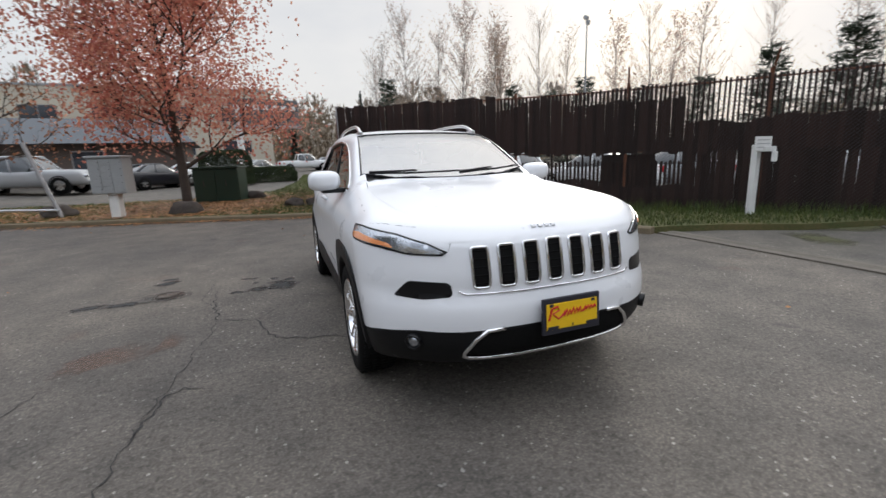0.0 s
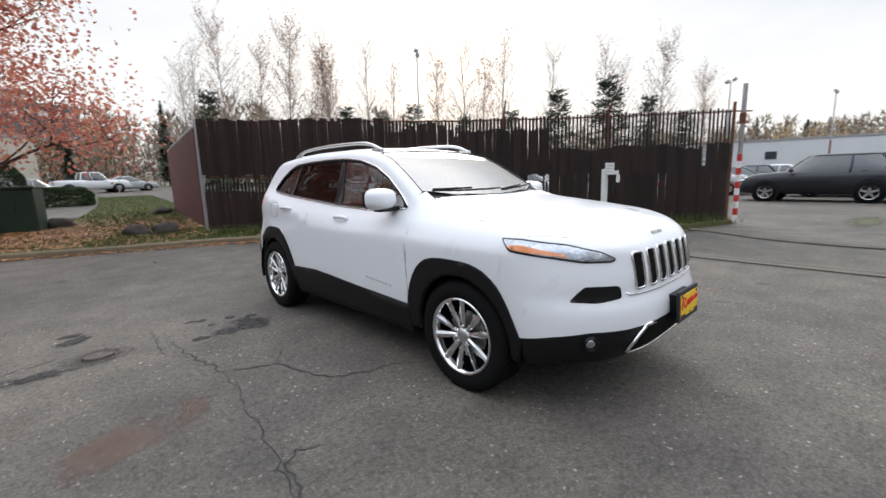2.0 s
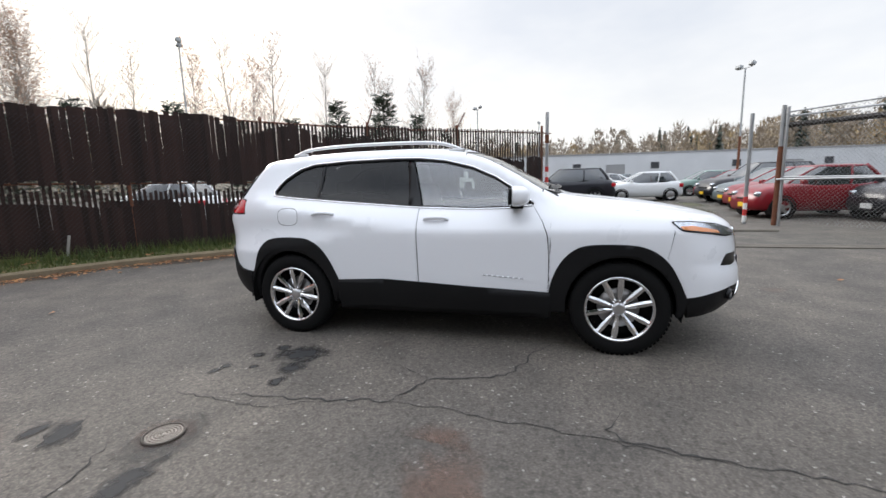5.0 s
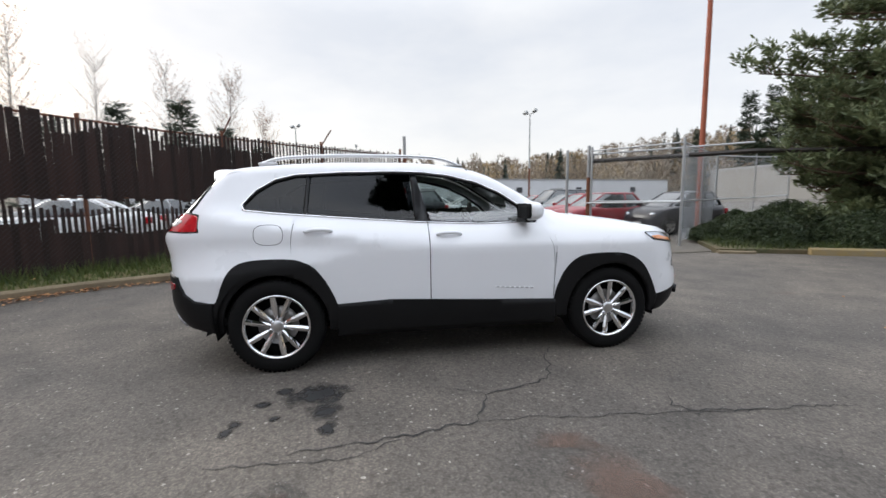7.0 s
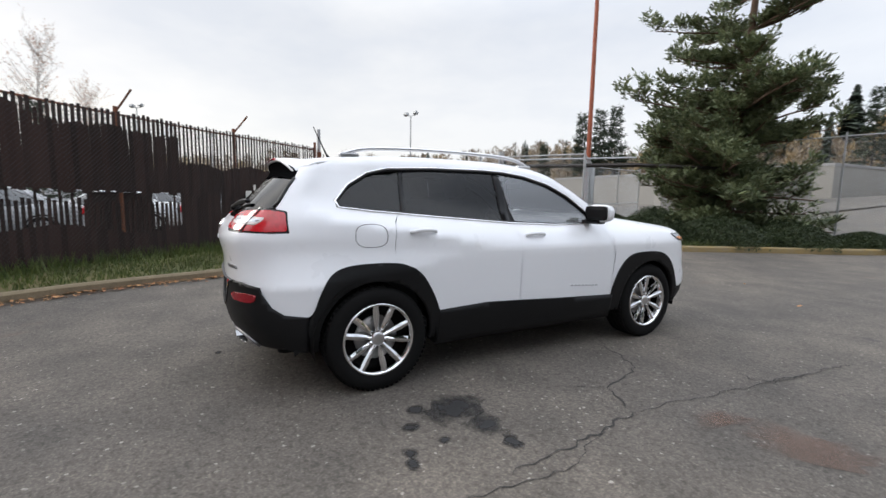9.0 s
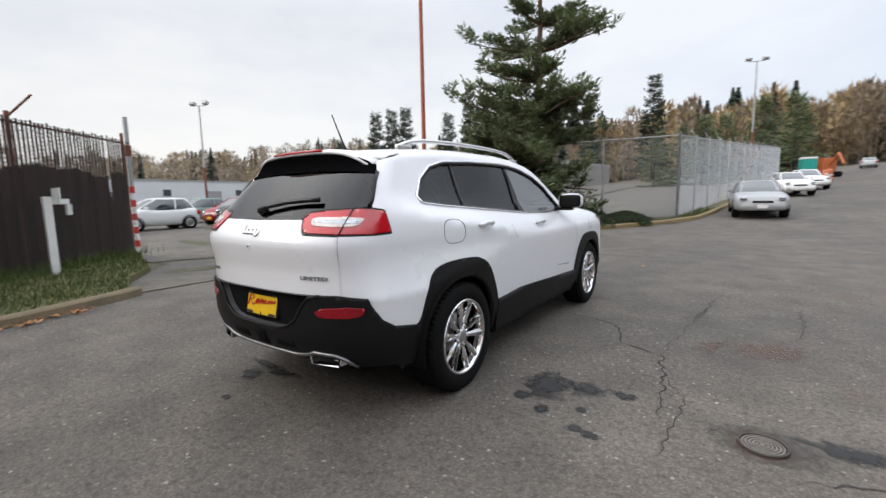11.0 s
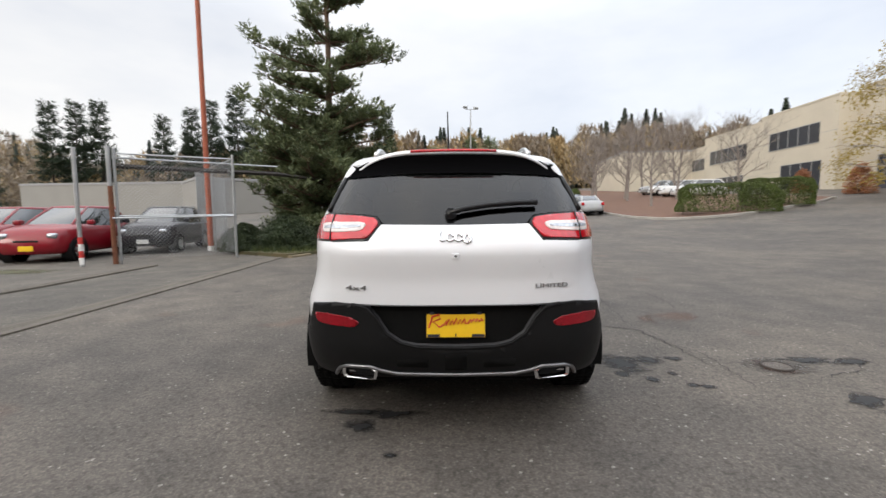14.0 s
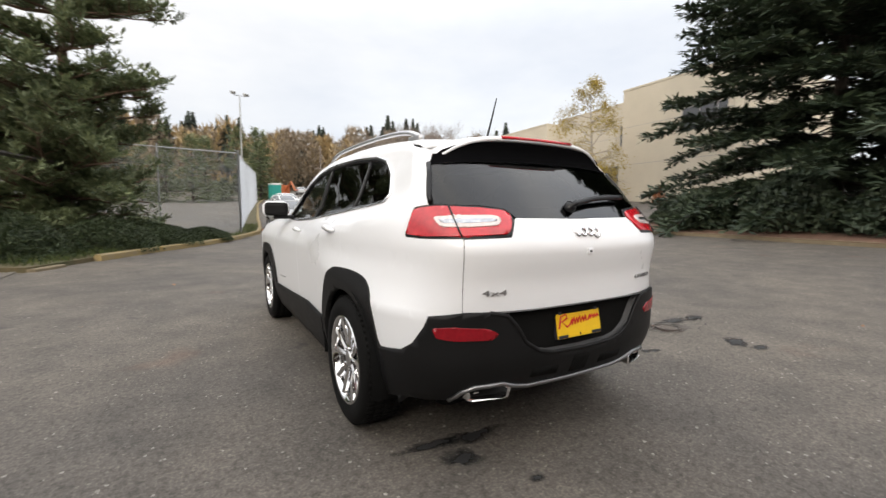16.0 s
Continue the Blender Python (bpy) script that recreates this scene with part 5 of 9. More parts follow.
def far_fir(r, v, f, base, h):
    w = h * r.uniform(0.2, 0.36)
    n = int(h * 15)
    for i in range(n):
        t = (i + r.random()) / n
        a = r.uniform(0, 6.28)
        rad = w * (1 - t) ** 0.8 * r.uniform(0.35, 1.2)
        z = base.z + h * (0.08 + 0.92 * t)
        c, s = math.cos(a), math.sin(a)
        k = len(v)
        q = 0.06 * w + 0.36 * rad
        v += [(base.x - s * q, base.y + c * q, z + 0.06 * h * (1 - t)), (base.x + c * rad, base.y + s * rad, z - 0.03 * h), (base.x + s * q, base.y - c * q, z + 0.06 * h * (1 - t))]
        f.append((k, k + 1, k + 2))
    k = len(v)
    v += [(base.x - 0.15, base.y, base.z - 0.5), (base.x + 0.15, base.y, base.z - 0.5), (base.x, base.y, base.z + h * 1.02), (base.x, base.y - 0.15, base.z - 0.5), (base.x, base.y + 0.15, base.z - 0.5)]
    f += [(k, k + 1, k + 2), (k + 3, k + 4, k + 2)]


def far_bare(r, v, f, base, h):
    """A far leafless tree: a hazy wide crown of fine rising twigs."""
    n = int(h * 19)
    w = h * r.uniform(0.26, 0.42)
    for i in range(n):
        t = r.uniform(0.05, 1) ** 0.75
        a = r.uniform(0, 6.28)
        rad = w * math.sin(math.pi * min(0.96, 0.2 + 0.8 * t)) ** 0.6 * r.random() ** 0.5
        p = Vector((base.x + math.cos(a) * rad, base.y + math.sin(a) * rad, base.z + h * t * (1 - 0.25 * (rad / w) ** 2)))
        d = Vector((math.cos(a) * 0.5 + r.gauss(0, 0.35), math.sin(a) * 0.5 + r.gauss(0, 0.35), 1.0)).normalized() * h * r.uniform(0.05, 0.13)
        s = Vector((-d.y, d.x, 0)).normalized() * h * r.uniform(0.008, 0.019)
        k = len(v)
        v += [tuple(p - s), tuple(p + s), tuple(p + d)]
        f.append((k, k + 1, k + 2))
    k = len(v)
    v += [(base.x - 0.12, base.y, base.z - 0.5), (base.x + 0.12, base.y, base.z - 0.5), (base.x, base.y, base.z + h * 0.9)]
    f.append((k, k + 1, k + 2))


def hill_spots(r):
    for i in range(1500):
        x = r.uniform(-150, 90)
        y = -108 - abs(r.gauss(0, 1)) * 55
        if -36 < x < -8 and y > -126:
            continue
        yield x, y, gz(max(min(x, 60), -60), -118) + hills(x, y) - 0.3


def side_spots(r):
    for i in range(800):
        x, y = r.uniform(86, 150), r.uniform(-140, 60)
        yield x, y, hills(x, y) - 0.2
    for i in range(400):
        x, y = r.uniform(8, 110), r.uniform(-140, -84)
        yield x, y, gz(min(x, 60), max(y, -118)) + hills(x, y) - 0.2


def north_spots(r):
    for i in range(420):
        x, y = r.uniform(-60, 60), r.uniform(62, 120)
        yield x, y, gz(x, 60) + hills(x, y) - 0.2


far_woods("hill_woods", "mixed woods of firs and bare brown trees on the hill", hill_spots, 7, (("needle_far", 0.17, far_fir, 11, 24), ("twig_brown", 0.38, far_bare, 11, 18), ("twig_gold", 0.42, far_bare, 11, 18)))
far_woods("far_woods", "distant brown woods behind the warehouse", side_spots, 8, (("needle_far", 0.07, far_fir, 8, 13), ("twig_brown", 0.71, far_bare, 6, 11), ("twig_gold", 0.22, far_bare, 6, 10)))
far_woods("back_woods", "brown thicket beyond the back road", north_spots, 9, (("needle_far", 0.12, far_fir, 8, 13), ("twig_brown", 0.68, far_bare, 8, 13), ("twig_gold", 0.2, far_bare, 7, 11)))
fir = conifer(Plant(97), 16, 3.4, 0.25, 0.1, 0.75, 7, 6, 0.95, ragged=0.55).make("fir_tree", "tall dark fir rising over the woods", "tree", (77.6, -87, 0), "bark_dark", "needle_dark", group="dark firs beyond the lot")
fir.scale = (1.2, 1.2, 1.55)
for x, y, s in ((81.0, -84.5, 1.5), (74.6, -89.4, 1.58), (65.2, -96.2, 1.48), (60.4, -99.3, 1.62), (56.8, -101.2, 1.78), (51.7, -103.8, 1.9), (48.2, -104.5, 1.5), (88.0, -77.7, 1.05), (24, -86, 1.0), (12, -84, 1.15)):
    copy_thing(fir, pose(x, y, gz(min(x, 60), y), 0, 0, x * 50)).scale = (0.78 * s, 0.78 * s, s)
green = conifer(Plant(98), 7.5, 2.6, 0.14, 0.03, 0.5, 6, 8, 0.5, ragged=0.3).make("cedar_tree", "bushy dark green cedar beyond the chain-link fence", "tree", (1.5, -50, 1.9), "bark_dark", "needle_pine", group="cedars beyond the fence")
for x, y, s in ((-3.6, -56, 1.2), (4, -54, 0.9), (-6.8, -62, 1.35), (6, -49, 0.8), (-7.5, -68, 1.2), (0, -60, 1.1)):
    copy_thing(green, pose(x, y, gz(x, y), 0, 0, x * 50) @ Matrix.Scale(s, 4))

# ---- buildings ----
mat("warehouse_wall", (0.6, 0.61, 0.62), 0.7, var=0.1, big=0.4, fine=15, bump=0.05)
mat("warehouse_beige", (0.27, 0.26, 0.24), 0.7, var=0.1, big=0.4, fine=15, bump=0.05)
mat("roof_trim", (0.3, 0.3, 0.3), 0.6, var=0.1)
mat("office_wall", (0.52, 0.47, 0.38), 0.8, var=0.12, big=0.5, fine=20, bump=0.1)
mat("office_glass", (0.045, 0.05, 0.06), 0.08, var=0.2, big=0.4, fine=4, bump=0.0, spec=0.9)
mat("dark_void", (0.02, 0.02, 0.022), 0.6, var=0.2)
mat("roof_blue", (0.05, 0.06, 0.072), 0.6, var=0.2, big=2, fine=20, bump=0.1)
mat("hoarding", (0.1, 0.105, 0.115), 0.7, var=0.4, big=0.8, fine=6, bump=0.0, dirt=(0.2, 0.19, 0.19))
# Dark brown puts the shade under the shed's canopy-like roof into the wall colour.
mat("shed_wall_shaded", (0.11, 0.085, 0.07), 0.8, var=0.25, big=0.6, fine=12, bump=0.1)


def house(name, label, x, y, z, lx, ly, h, turn, wall, openings=(), parapet=0.25, group=""):
    """A flat-roofed hall; openings: side (f front -y, l left -x), u, z0, width, height, material."""
    b = thing(name, label, "building", group, (x, y, z), turn)
    bm = bmesh.new()
    add_box(bm, (-lx / 2, -ly / 2, -1.0), (lx / 2, ly / 2, h))
    part("wall", bm, MATS[wall], b)
    bm = box((-lx / 2 - 0.08, -ly / 2 - 0.08, h), (lx / 2 + 0.08, ly / 2 + 0.08, h + parapet), 0.02)
    part("roof", bm, MATS["roof_trim"], b)
    for side, u, z0, w, hh, m in openings:
        mm = pose(u, -ly / 2, z0) if side == "f" else pose(-lx / 2, -u, z0, 0, 0, -90)
        fr = bmesh.new()
        for lo, hi in (((-w / 2 - 0.06, -0.05, -0.06), (w / 2 + 0.06, 0.02, 0.0)), ((-w / 2 - 0.06, -0.05, hh), (w / 2 + 0.06, 0.02, hh + 0.06)), ((-w / 2 - 0.06, -0.05, 0), (-w / 2, 0.02, hh)), ((w / 2, -0.05, 0), (w / 2 + 0.06, 0.02, hh))):
            add_box(fr, lo, hi)
        k = 1
        while k * 1.5 < w and m == "office_glass":
            add_box(fr, (-w / 2 + k * 1.5 - 0.025, -0.045, 0), (-w / 2 + k * 1.5 + 0.025, 0.01, hh))
            k += 1
        bmesh.ops.transform(fr, matrix=mm, verts=fr.verts[:])
        win = part("window" if m == "office_glass" else "door", fr, MATS["roof_trim"], b)
        part("pane", box((-w / 2, -0.03, 0), (w / 2, -0.008, hh), 0.0, mm), MATS[m], win)
    return b


wins = [("l", u, 2.3, 1.2, 0.95, "office_glass") for u in (-44, -30, -16, -4, 8, 20, 33, 46)] + [("l", u, 0.0, 2.8, 3.0, "roof_trim") for u in (-38, 2, 28)]
house("warehouse", "long low grey warehouse behind the car lot", 82, -6, 0.0, 24, 110, 4.6, 8, "warehouse_wall", wins)
house("warehouse", "long beige warehouse with a low flat roof", 40, -66, 1.2, 46, 16, 4.4, -4, "warehouse_beige", [], 0.3)
house("warehouse", "beige low workshop with a dark shop window", 22, -44, 0.9, 12, 8, 3.6, 40, "warehouse_beige", [("l", 0, 0.6, 2.6, 1.8, "office_glass"), ("f", -2, 0.6, 2.8, 1.6, "office_glass"), ("f", 3, 0.0, 1.2, 2.1, "dark_void")])

# office block: wings that step back from the drive
OB = thing("office_building", "two-storey beige concrete office building with dark windows", "building", at=(-33.0, -22.5, 2.1), turn=-4)


def wing(y0, y1, back, h, opens):
    bm = box((-16, y0, -1.5), (-back, y1, h))
    part("wall", bm, MATS["office_wall"], OB)
    part("roof", box((-16, y0 - 0.03, h), (-back + 0.04, y1 + 0.03, h + 0.18), 0.02), MATS["office_wall"], OB, "parapet")
    for v in (0.33, 0.67):
        part("joint", box((-back, y0, h * v), (-back + 0.012, y1, h * v + 0.03)), MATS["roof_trim"], OB)
    for u0, u1, z0, z1 in opens:
        fr = bmesh.new()
        x = -back
        add_box(fr, (x - 0.02, u0 - 0.05, z0 - 0.06), (x + 0.06, u1 + 0.05, z0))
        add_box(fr, (x - 0.02, u0 - 0.05, z1), (x + 0.06, u1 + 0.05, z1 + 0.06))
        k = 0
        while u0 + k * 1.4 < u1 + 0.1:
            add_box(fr, (x - 0.02, u0 + k * 1.4 - 0.03, z0), (x + 0.05, u0 + k * 1.4 + 0.03, z1))
            k += 1
        w = part("window", fr, MATS["roof_trim"], OB)
        part("pane", box((x + 0.004, u0, z0), (x + 0.02, u1, z1)), MATS["office_glass"], w)


wing(-0.4, 9.5, 0.0, 9.9, [(5.5, 9.0, 5.6, 7.2)])
wing(-12.5, -0.4, 3.0, 9.7, [(-3.2, -0.9, 5.6, 7.6), (-10.5, -3.4, 0.6, 3.6), (-2.8, -1.0, 0.2, 3.4)])
wing(-23.0, -12.5, 1.2, 9.2, [(-21.5, -14.6, 5.4, 7.2), (-19.5, -14.2, 0.6, 3.6)])
wing(-35.0, -23.0, 1.2, 8.8, [(-33.5, -25.5, 5.2, 6.9), (-32.0, -26.0, 0.6, 3.2)])
wing(-46.0, -35.0, 2.6, 8.2, [(-44.6, -37, 5.0, 6.6), (-44.6, -37, 0.8, 3.0)])
house("office_building", "pale distant office building up the road", -44, -72, gz(-30, -72), 30, 18, 5.6, -6, "office_wall", [("f", u, 1.4, 3.0, 1.5, "office_glass") for u in (-11, -5.5, 0, 5.5, 11)])

house("office_building", "beige two-storey building behind the blue-roofed shed", -24, 60, gz(-24, 50), 44, 14, 8.4, 4, "office_wall", [("f", u, z0, 3.0, 1.5, "office_glass") for u in (-18, -12, -6, 0, 6, 12, 18) for z0 in (1.2, 5.0)])

# blue-roofed shed behind the maple, billboard
shed = thing("shed", "low shed with a blue-grey shingle roof, its walls darkened as shade", "building", at=(-16.0, 31.0, 0.5), turn=6)
part("wall", box((-9, -4, -0.5), (9, 4, 2.6)), MATS["shed_wall_shaded"], shed)
bm = bmesh.new()
rf = [bm.verts.new(c) for c in ((-9.6, -4.7, 2.5), (9.6, -4.7, 2.5), (9.6, 4.7, 2.5), (-9.6, 4.7, 2.5), (-8, 0, 4.3), (8, 0, 4.3))]
for q in ((0, 1, 5, 4), (1, 2, 5), (2, 3, 4, 5), (3, 0, 4), (3, 2, 1, 0)):
    bm.faces.new([rf[i] for i in q])
part("roof", bm, MATS["roof_blue"], shed)
for u in (-6, -1, 4):
    w = part("window", box((u - 0.8, -4.06, 0.9), (u + 0.8, -3.99, 2.1), 0.02), MATS["roof_trim"], shed)
    part("pane", box((u - 0.72, -4.085, 0.98), (u + 0.72, -4.06, 2.02)), MATS["office_glass"], w)

bb = thing("billboard", "large billboard on a white steel pole", "billboard", at=(-4.3, 41.5, 0.6), turn=14)
part("pole", tube([(0, 0, -0.5), (0, 0, 6.0)], 0.3, 14), MATS["white_paint"], bb, "white pole")
part("panel", box((-0.6, -0.25, 4.6), (5.6, 0.25, 7.0), 0.03), MATS["hoarding"], bb, "faded poster panel")
part("frame", box((-0.8, -0.35, 4.35), (5.8, 0.35, 4.6), 0.03), MATS["grey_metal"], bb)
for k in range(7):
    part("bar", box((-0.3 + k * 0.85, -0.3, 6.0), (0.2 + k * 0.85, -0.26, 6.45)), MATS["white_paint"], bb)

# ---- the white car ----
mat("car_white", (0.79, 0.80, 0.825), 0.3, var=0.015, big=2, fine=300, coat=0.6, bump=0.0)
mat("clad_black", (0.009, 0.009, 0.0095), 0.48, var=0.2, big=4, fine=300, bump=0.06, spec=0.17)
mat("spoiler_black", (0.004, 0.004, 0.0045), 0.7, var=0.1, bump=0.0, spec=0.0)
mat("trim_satin", (0.3, 0.3, 0.31), 0.38, metal=1.0, var=0.1, bump=0.0)
mat("trim_black", (0.006, 0.006, 0.007), 0.3, var=0.1, bump=0.0, spec=0.3)
mat("shell_dark", (0.007, 0.007, 0.007), 0.9, var=0.2, spec=0.1)
mat("recess_grey", (0.05, 0.05, 0.053), 0.6, var=0.15, fine=300, bump=0.05)
mat("chrome", (0.78, 0.78, 0.79), 0.08, metal=1.0, var=0.03, bump=0.0)
mat("satin_metal", (0.62, 0.62, 0.63), 0.3, metal=1.0, var=0.05, bump=0.0)
mat("rubber", (0.007, 0.007, 0.007), 0.85, var=0.2, big=6, fine=80, bump=0.15, spec=0.12)
mat("lamp_red", (0.46, 0.008, 0.016), 0.12, var=0.3, big=9, fine=40, coat=0.7, bump=0.0)
mat("lamp_red_dark", (0.24, 0.005, 0.012), 0.25, var=0.2, big=6, fine=60, coat=0.0, bump=0.1)
mat("lamp_clear", (0.62, 0.55, 0.53), 0.15, var=0.2, big=12, fine=60, coat=1.0, bump=0.1)
mat("lamp_silver", (0.4, 0.42, 0.45), 0.15, metal=0.8, var=0.3, big=14, fine=60, coat=1.0, bump=0.15)
mat("lamp_orange", (0.72, 0.27, 0.1), 0.2, var=0.15, big=10, fine=50, coat=1.0, bump=0.1)
mat("plate_yellow", (0.8, 0.5, 0.01), 0.4, var=0.05, bump=0.0)
mat("ink_red", (0.55, 0.02, 0.02), 0.5, var=0.1, bump=0.0)
mat("ink_dark", (0.02, 0.02, 0.03), 0.5, var=0.1, bump=0.0)
mat("badge_dark", (0.36, 0.36, 0.37), 0.3, metal=0.8, var=0.1, bump=0.0)
mat("seat_black", (0.02, 0.02, 0.021), 0.6, var=0.2, big=5, fine=120, bump=0.15)
mat("brake_disc", (0.3, 0.29, 0.28), 0.4, metal=0.9, var=0.2, bump=0.05)
glass("glass_clear", (0.74, 0.8, 0.78), 1.0, 0.0, 2.4)
glass("glass_shield", (0.62, 0.7, 0.68), 0.97, 0.0, 5.0)
glass("glass_rear", (0.05, 0.054, 0.064), 0.8, 0.0, 1.62)
glass("glass_privacy", (0.06, 0.064, 0.072), 0.62, 0.0, 1.58)


def table(knots, soft):
    """A smoothed curve through (x, value) knots."""
    xs, vs = zip(*knots)
    g = np.linspace(xs[0] - 0.5, xs[-1] + 0.5, 1400)
    v = np.interp(g, xs, vs)
    lo, hi = (vs[1] - vs[0]) / (xs[1] - xs[0]), (vs[-1] - vs[-2]) / (xs[-1] - xs[-2])
    v = np.where(g < xs[0], vs[0] + (g - xs[0]) * lo, np.where(g > xs[-1], vs[-1] + (g - xs[-1]) * hi, v))
    k = max(1, int(soft / (g[1] - g[0])))
    w = np.exp(-0.5 * (np.arange(-3 * k, 3 * k + 1) / k) ** 2)
    v2 = np.convolve(np.pad(v, 3 * k, mode="edge"), w / w.sum(), mode="valid")
    return lambda q: np.interp(q, g, v2)


HALF = table([(0.2, 0.83), (0.3, 0.87), (0.42, 0.895), (0.55, 0.905), (0.8, 0.918), (0.92, 0.922), (1.0, 0.878), (1.05, 0.838), (1.1, 0.79), (1.15, 0.757), (1.2, 0.738), (1.35, 0.695), (1.5, 0.645), (1.6, 0.6), (1.72, 0.54)], 0.022)
PLAN = table([(-2.4, 0.95), (-1.9, 0.985), (-1.4, 1.0), (-0.8, 0.99), (0.4, 0.99), (1.1, 1.0), (1.3, 0.985), (1.55, 0.968), (1.8, 0.953), (2.0, 0.925), (2.4, 0.85)], 0.08)
NOSE = table([(0.2, -2.05), (0.3, -2.18), (0.38, -2.265), (0.46, -2.285), (0.55, -2.29), (0.63, -2.28), (0.68, -2.25), (0.76, -2.252), (0.93, -2.215), (1.02, -2.13), (1.1, -1.97)], 0.022)
TAIL = table([(0.2, 2.0), (0.3, 2.07), (0.38, 2.165), (0.45, 2.2), (0.52, 2.222), (0.7, 2.225), (0.76, 2.228), (0.86, 2.23), (1.0, 2.262), (1.03, 2.26), (1.1, 2.222), (1.15, 2.175), (1.3, 2.03), (1.45, 1.87), (1.6, 1.72)], 0.018)
TOPZ = table([(-2.4, 0.88), (-2.2, 0.975), (-2.08, 1.012), (-1.9, 1.045), (-1.65, 1.085), (-1.37, 1.12), (-1.1, 1.15), (-0.97, 1.168), (-0.8, 1.268), (-0.56, 1.41), (-0.36, 1.515), (-0.18, 1.572), (0.05, 1.603), (0.3, 1.618), (0.9, 1.618), (1.3, 1.602), (1.6, 1.575), (1.9, 1.53), (2.3, 1.44)], 0.05)


def smax(a, b, k):
    h = np.clip(0.5 + 0.5 * (a - b) / k, 0, 1)
    return b + (a - b) * h + k * h * (1 - h)


def sides_of(x, y, z):
    ax = np.abs(x)
    lift = 0.06 * np.clip(y, 0, 1.8) * np.clip((z - 0.85) / 0.15, 0, 1)  # the shoulder climbs with the belt
    taper = 1 - 0.06 * np.clip((y - 0.6) / 0.7, 0, 1) * np.clip((2.0 - y) / 0.5, 0, 1) * np.clip((z - 1.2) / 0.25, 0, 1)
    fs = ax - HALF(z - lift) * PLAN(y) * taper
    top = TOPZ(y) - np.where(y < -0.9, 0.018, 0.045) * (ax / 0.72) ** 2.2
    ft = z - top
    ff = NOSE(z) + 0.56 * ax ** 3.3 - y
    fr = y - (TAIL(z) - 0.36 * ax ** 3.2 - np.interp(z, [0.5, 0.72, 0.95], [1.0, 1.0, 3.9]) * ax ** 12)
    return fs, ft, ff, fr


def form(x, y, z):
    """Below zero inside the car's body, above it outside."""
    fs, ft, ff, fr = sides_of(x, y, z)
    return smax(smax(smax(fs, ff, 0.09), fr, 0.08), ft, 0.07)


def shoot(o, d):
    """Where rays that start inside the body leave it."""
    lo, hi = np.zeros(len(o)), np.full(len(o), 1.6)
    for _ in range(34):
        m = (lo + hi) / 2
        p = o + d * m[:, None]
        out = form(p[:, 0], p[:, 1], p[:, 2]) > 0
        hi, lo = np.where(out, m, hi), np.where(out, lo, m)
    return o + d * lo[:, None]


def normals(p, e=0.004):
    g = np.stack([form(*(p + e * np.eye(3)[i]).T) - form(*(p - e * np.eye(3)[i]).T) for i in range(3)], 1)
    return g / np.maximum(np.linalg.norm(g, axis=1, keepdims=True), 1e-9)


YF, YB, HX, CR = -1.55, 1.6, 0.40, 0.6
S_NOSE, S_TAIL = YF - CR * math.pi / 2 - HX, YB + CR * math.pi / 2 + HX


def ring(s, z):
    """Points of the body's side, by the way round it (s: y along the flank, then round the corner to the middle of nose or tail)."""
    s, z = np.asarray(s, float), np.asarray(z, float)
    flip = np.where((s < S_NOSE) | (s > S_TAIL), -1.0, 1.0)
    s = np.where(s < S_NOSE, 2 * S_NOSE - s, np.where(s > S_TAIL, 2 * S_TAIL - s, s))
    over = np.where(s < YF, YF - s, np.where(s > YB, s - YB, 0.0))
    sg = np.where(s < YF, -1.0, 1.0)
    ang = np.clip(over / CR, 0, math.pi / 2)
    back = np.clip(over - CR * math.pi / 2, 0, HX)
    o = np.stack([HX - back, np.clip(s, YF, YB), z], 1)
    d = np.stack([np.cos(ang), sg * np.sin(ang), 0 * z], 1)
    p = shoot(o, d)
    n = normals(p)
    p[:, 0] *= flip
    n[:, 0] *= flip
    return p, n


def lid(x, y):
    """Points of the body's top."""
    x, y = np.asarray(x, float), np.asarray(y, float)
    p = shoot(np.stack([x, y, np.full(len(x), 0.8)], 1), np.tile([0.0, 0.0, 1.0], (len(x), 1)))
    return p, normals(p)


TAB_Z = np.linspace(0.2, 1.62, 143)
TAB_F, TAB_B = np.linspace(S_NOSE, YF, 260), np.linspace(YB, S_TAIL, 260)


def tabled(ss):
    p, _ = ring(np.tile(ss, len(TAB_Z)), np.repeat(TAB_Z, len(ss)))
    return p[:, :2].reshape(len(TAB_Z), len(ss), 2)


PLACE_F, PLACE_B = tabled(TAB_F), tabled(TAB_B)


def row_at(place, z):
    k = min(max((z - 0.2) / (TAB_Z[1] - TAB_Z[0]), 0), len(TAB_Z) - 1.001)
    i = int(k)
    return place[i] * (1 - k + i) + place[i + 1] * (k - i)


def at_y(y, z):
    """The way round at which the body, z high, lies at y."""
    if YF <= y <= YB:
        return y
    place, ss = (PLACE_F, TAB_F) if y < YF else (PLACE_B, TAB_B)
    return float(np.interp(y, np.maximum.accumulate(row_at(place, z)[:, 1]), ss))


def at_x(x, z, tail=False):
    """The same for a place across the nose or the tail."""
    place, ss = (PLACE_B, TAB_B) if tail else (PLACE_F, TAB_F)
    xs = row_at(place, z)[:, 0]
    if tail:
        s = float(np.interp(abs(x), np.maximum.accumulate(xs[::-1]), ss[::-1]))
        return s if x >= 0 else 2 * S_TAIL - s
    s = float(np.interp(abs(x), np.maximum.accumulate(xs), ss))
    return s if x >= 0 else 2 * S_NOSE - s


def Y(*pts):
    return [(at_y(y, z), z) for y, z in pts]


def N(*pts):
    return [(at_x(x, z), z) for x, z in pts]


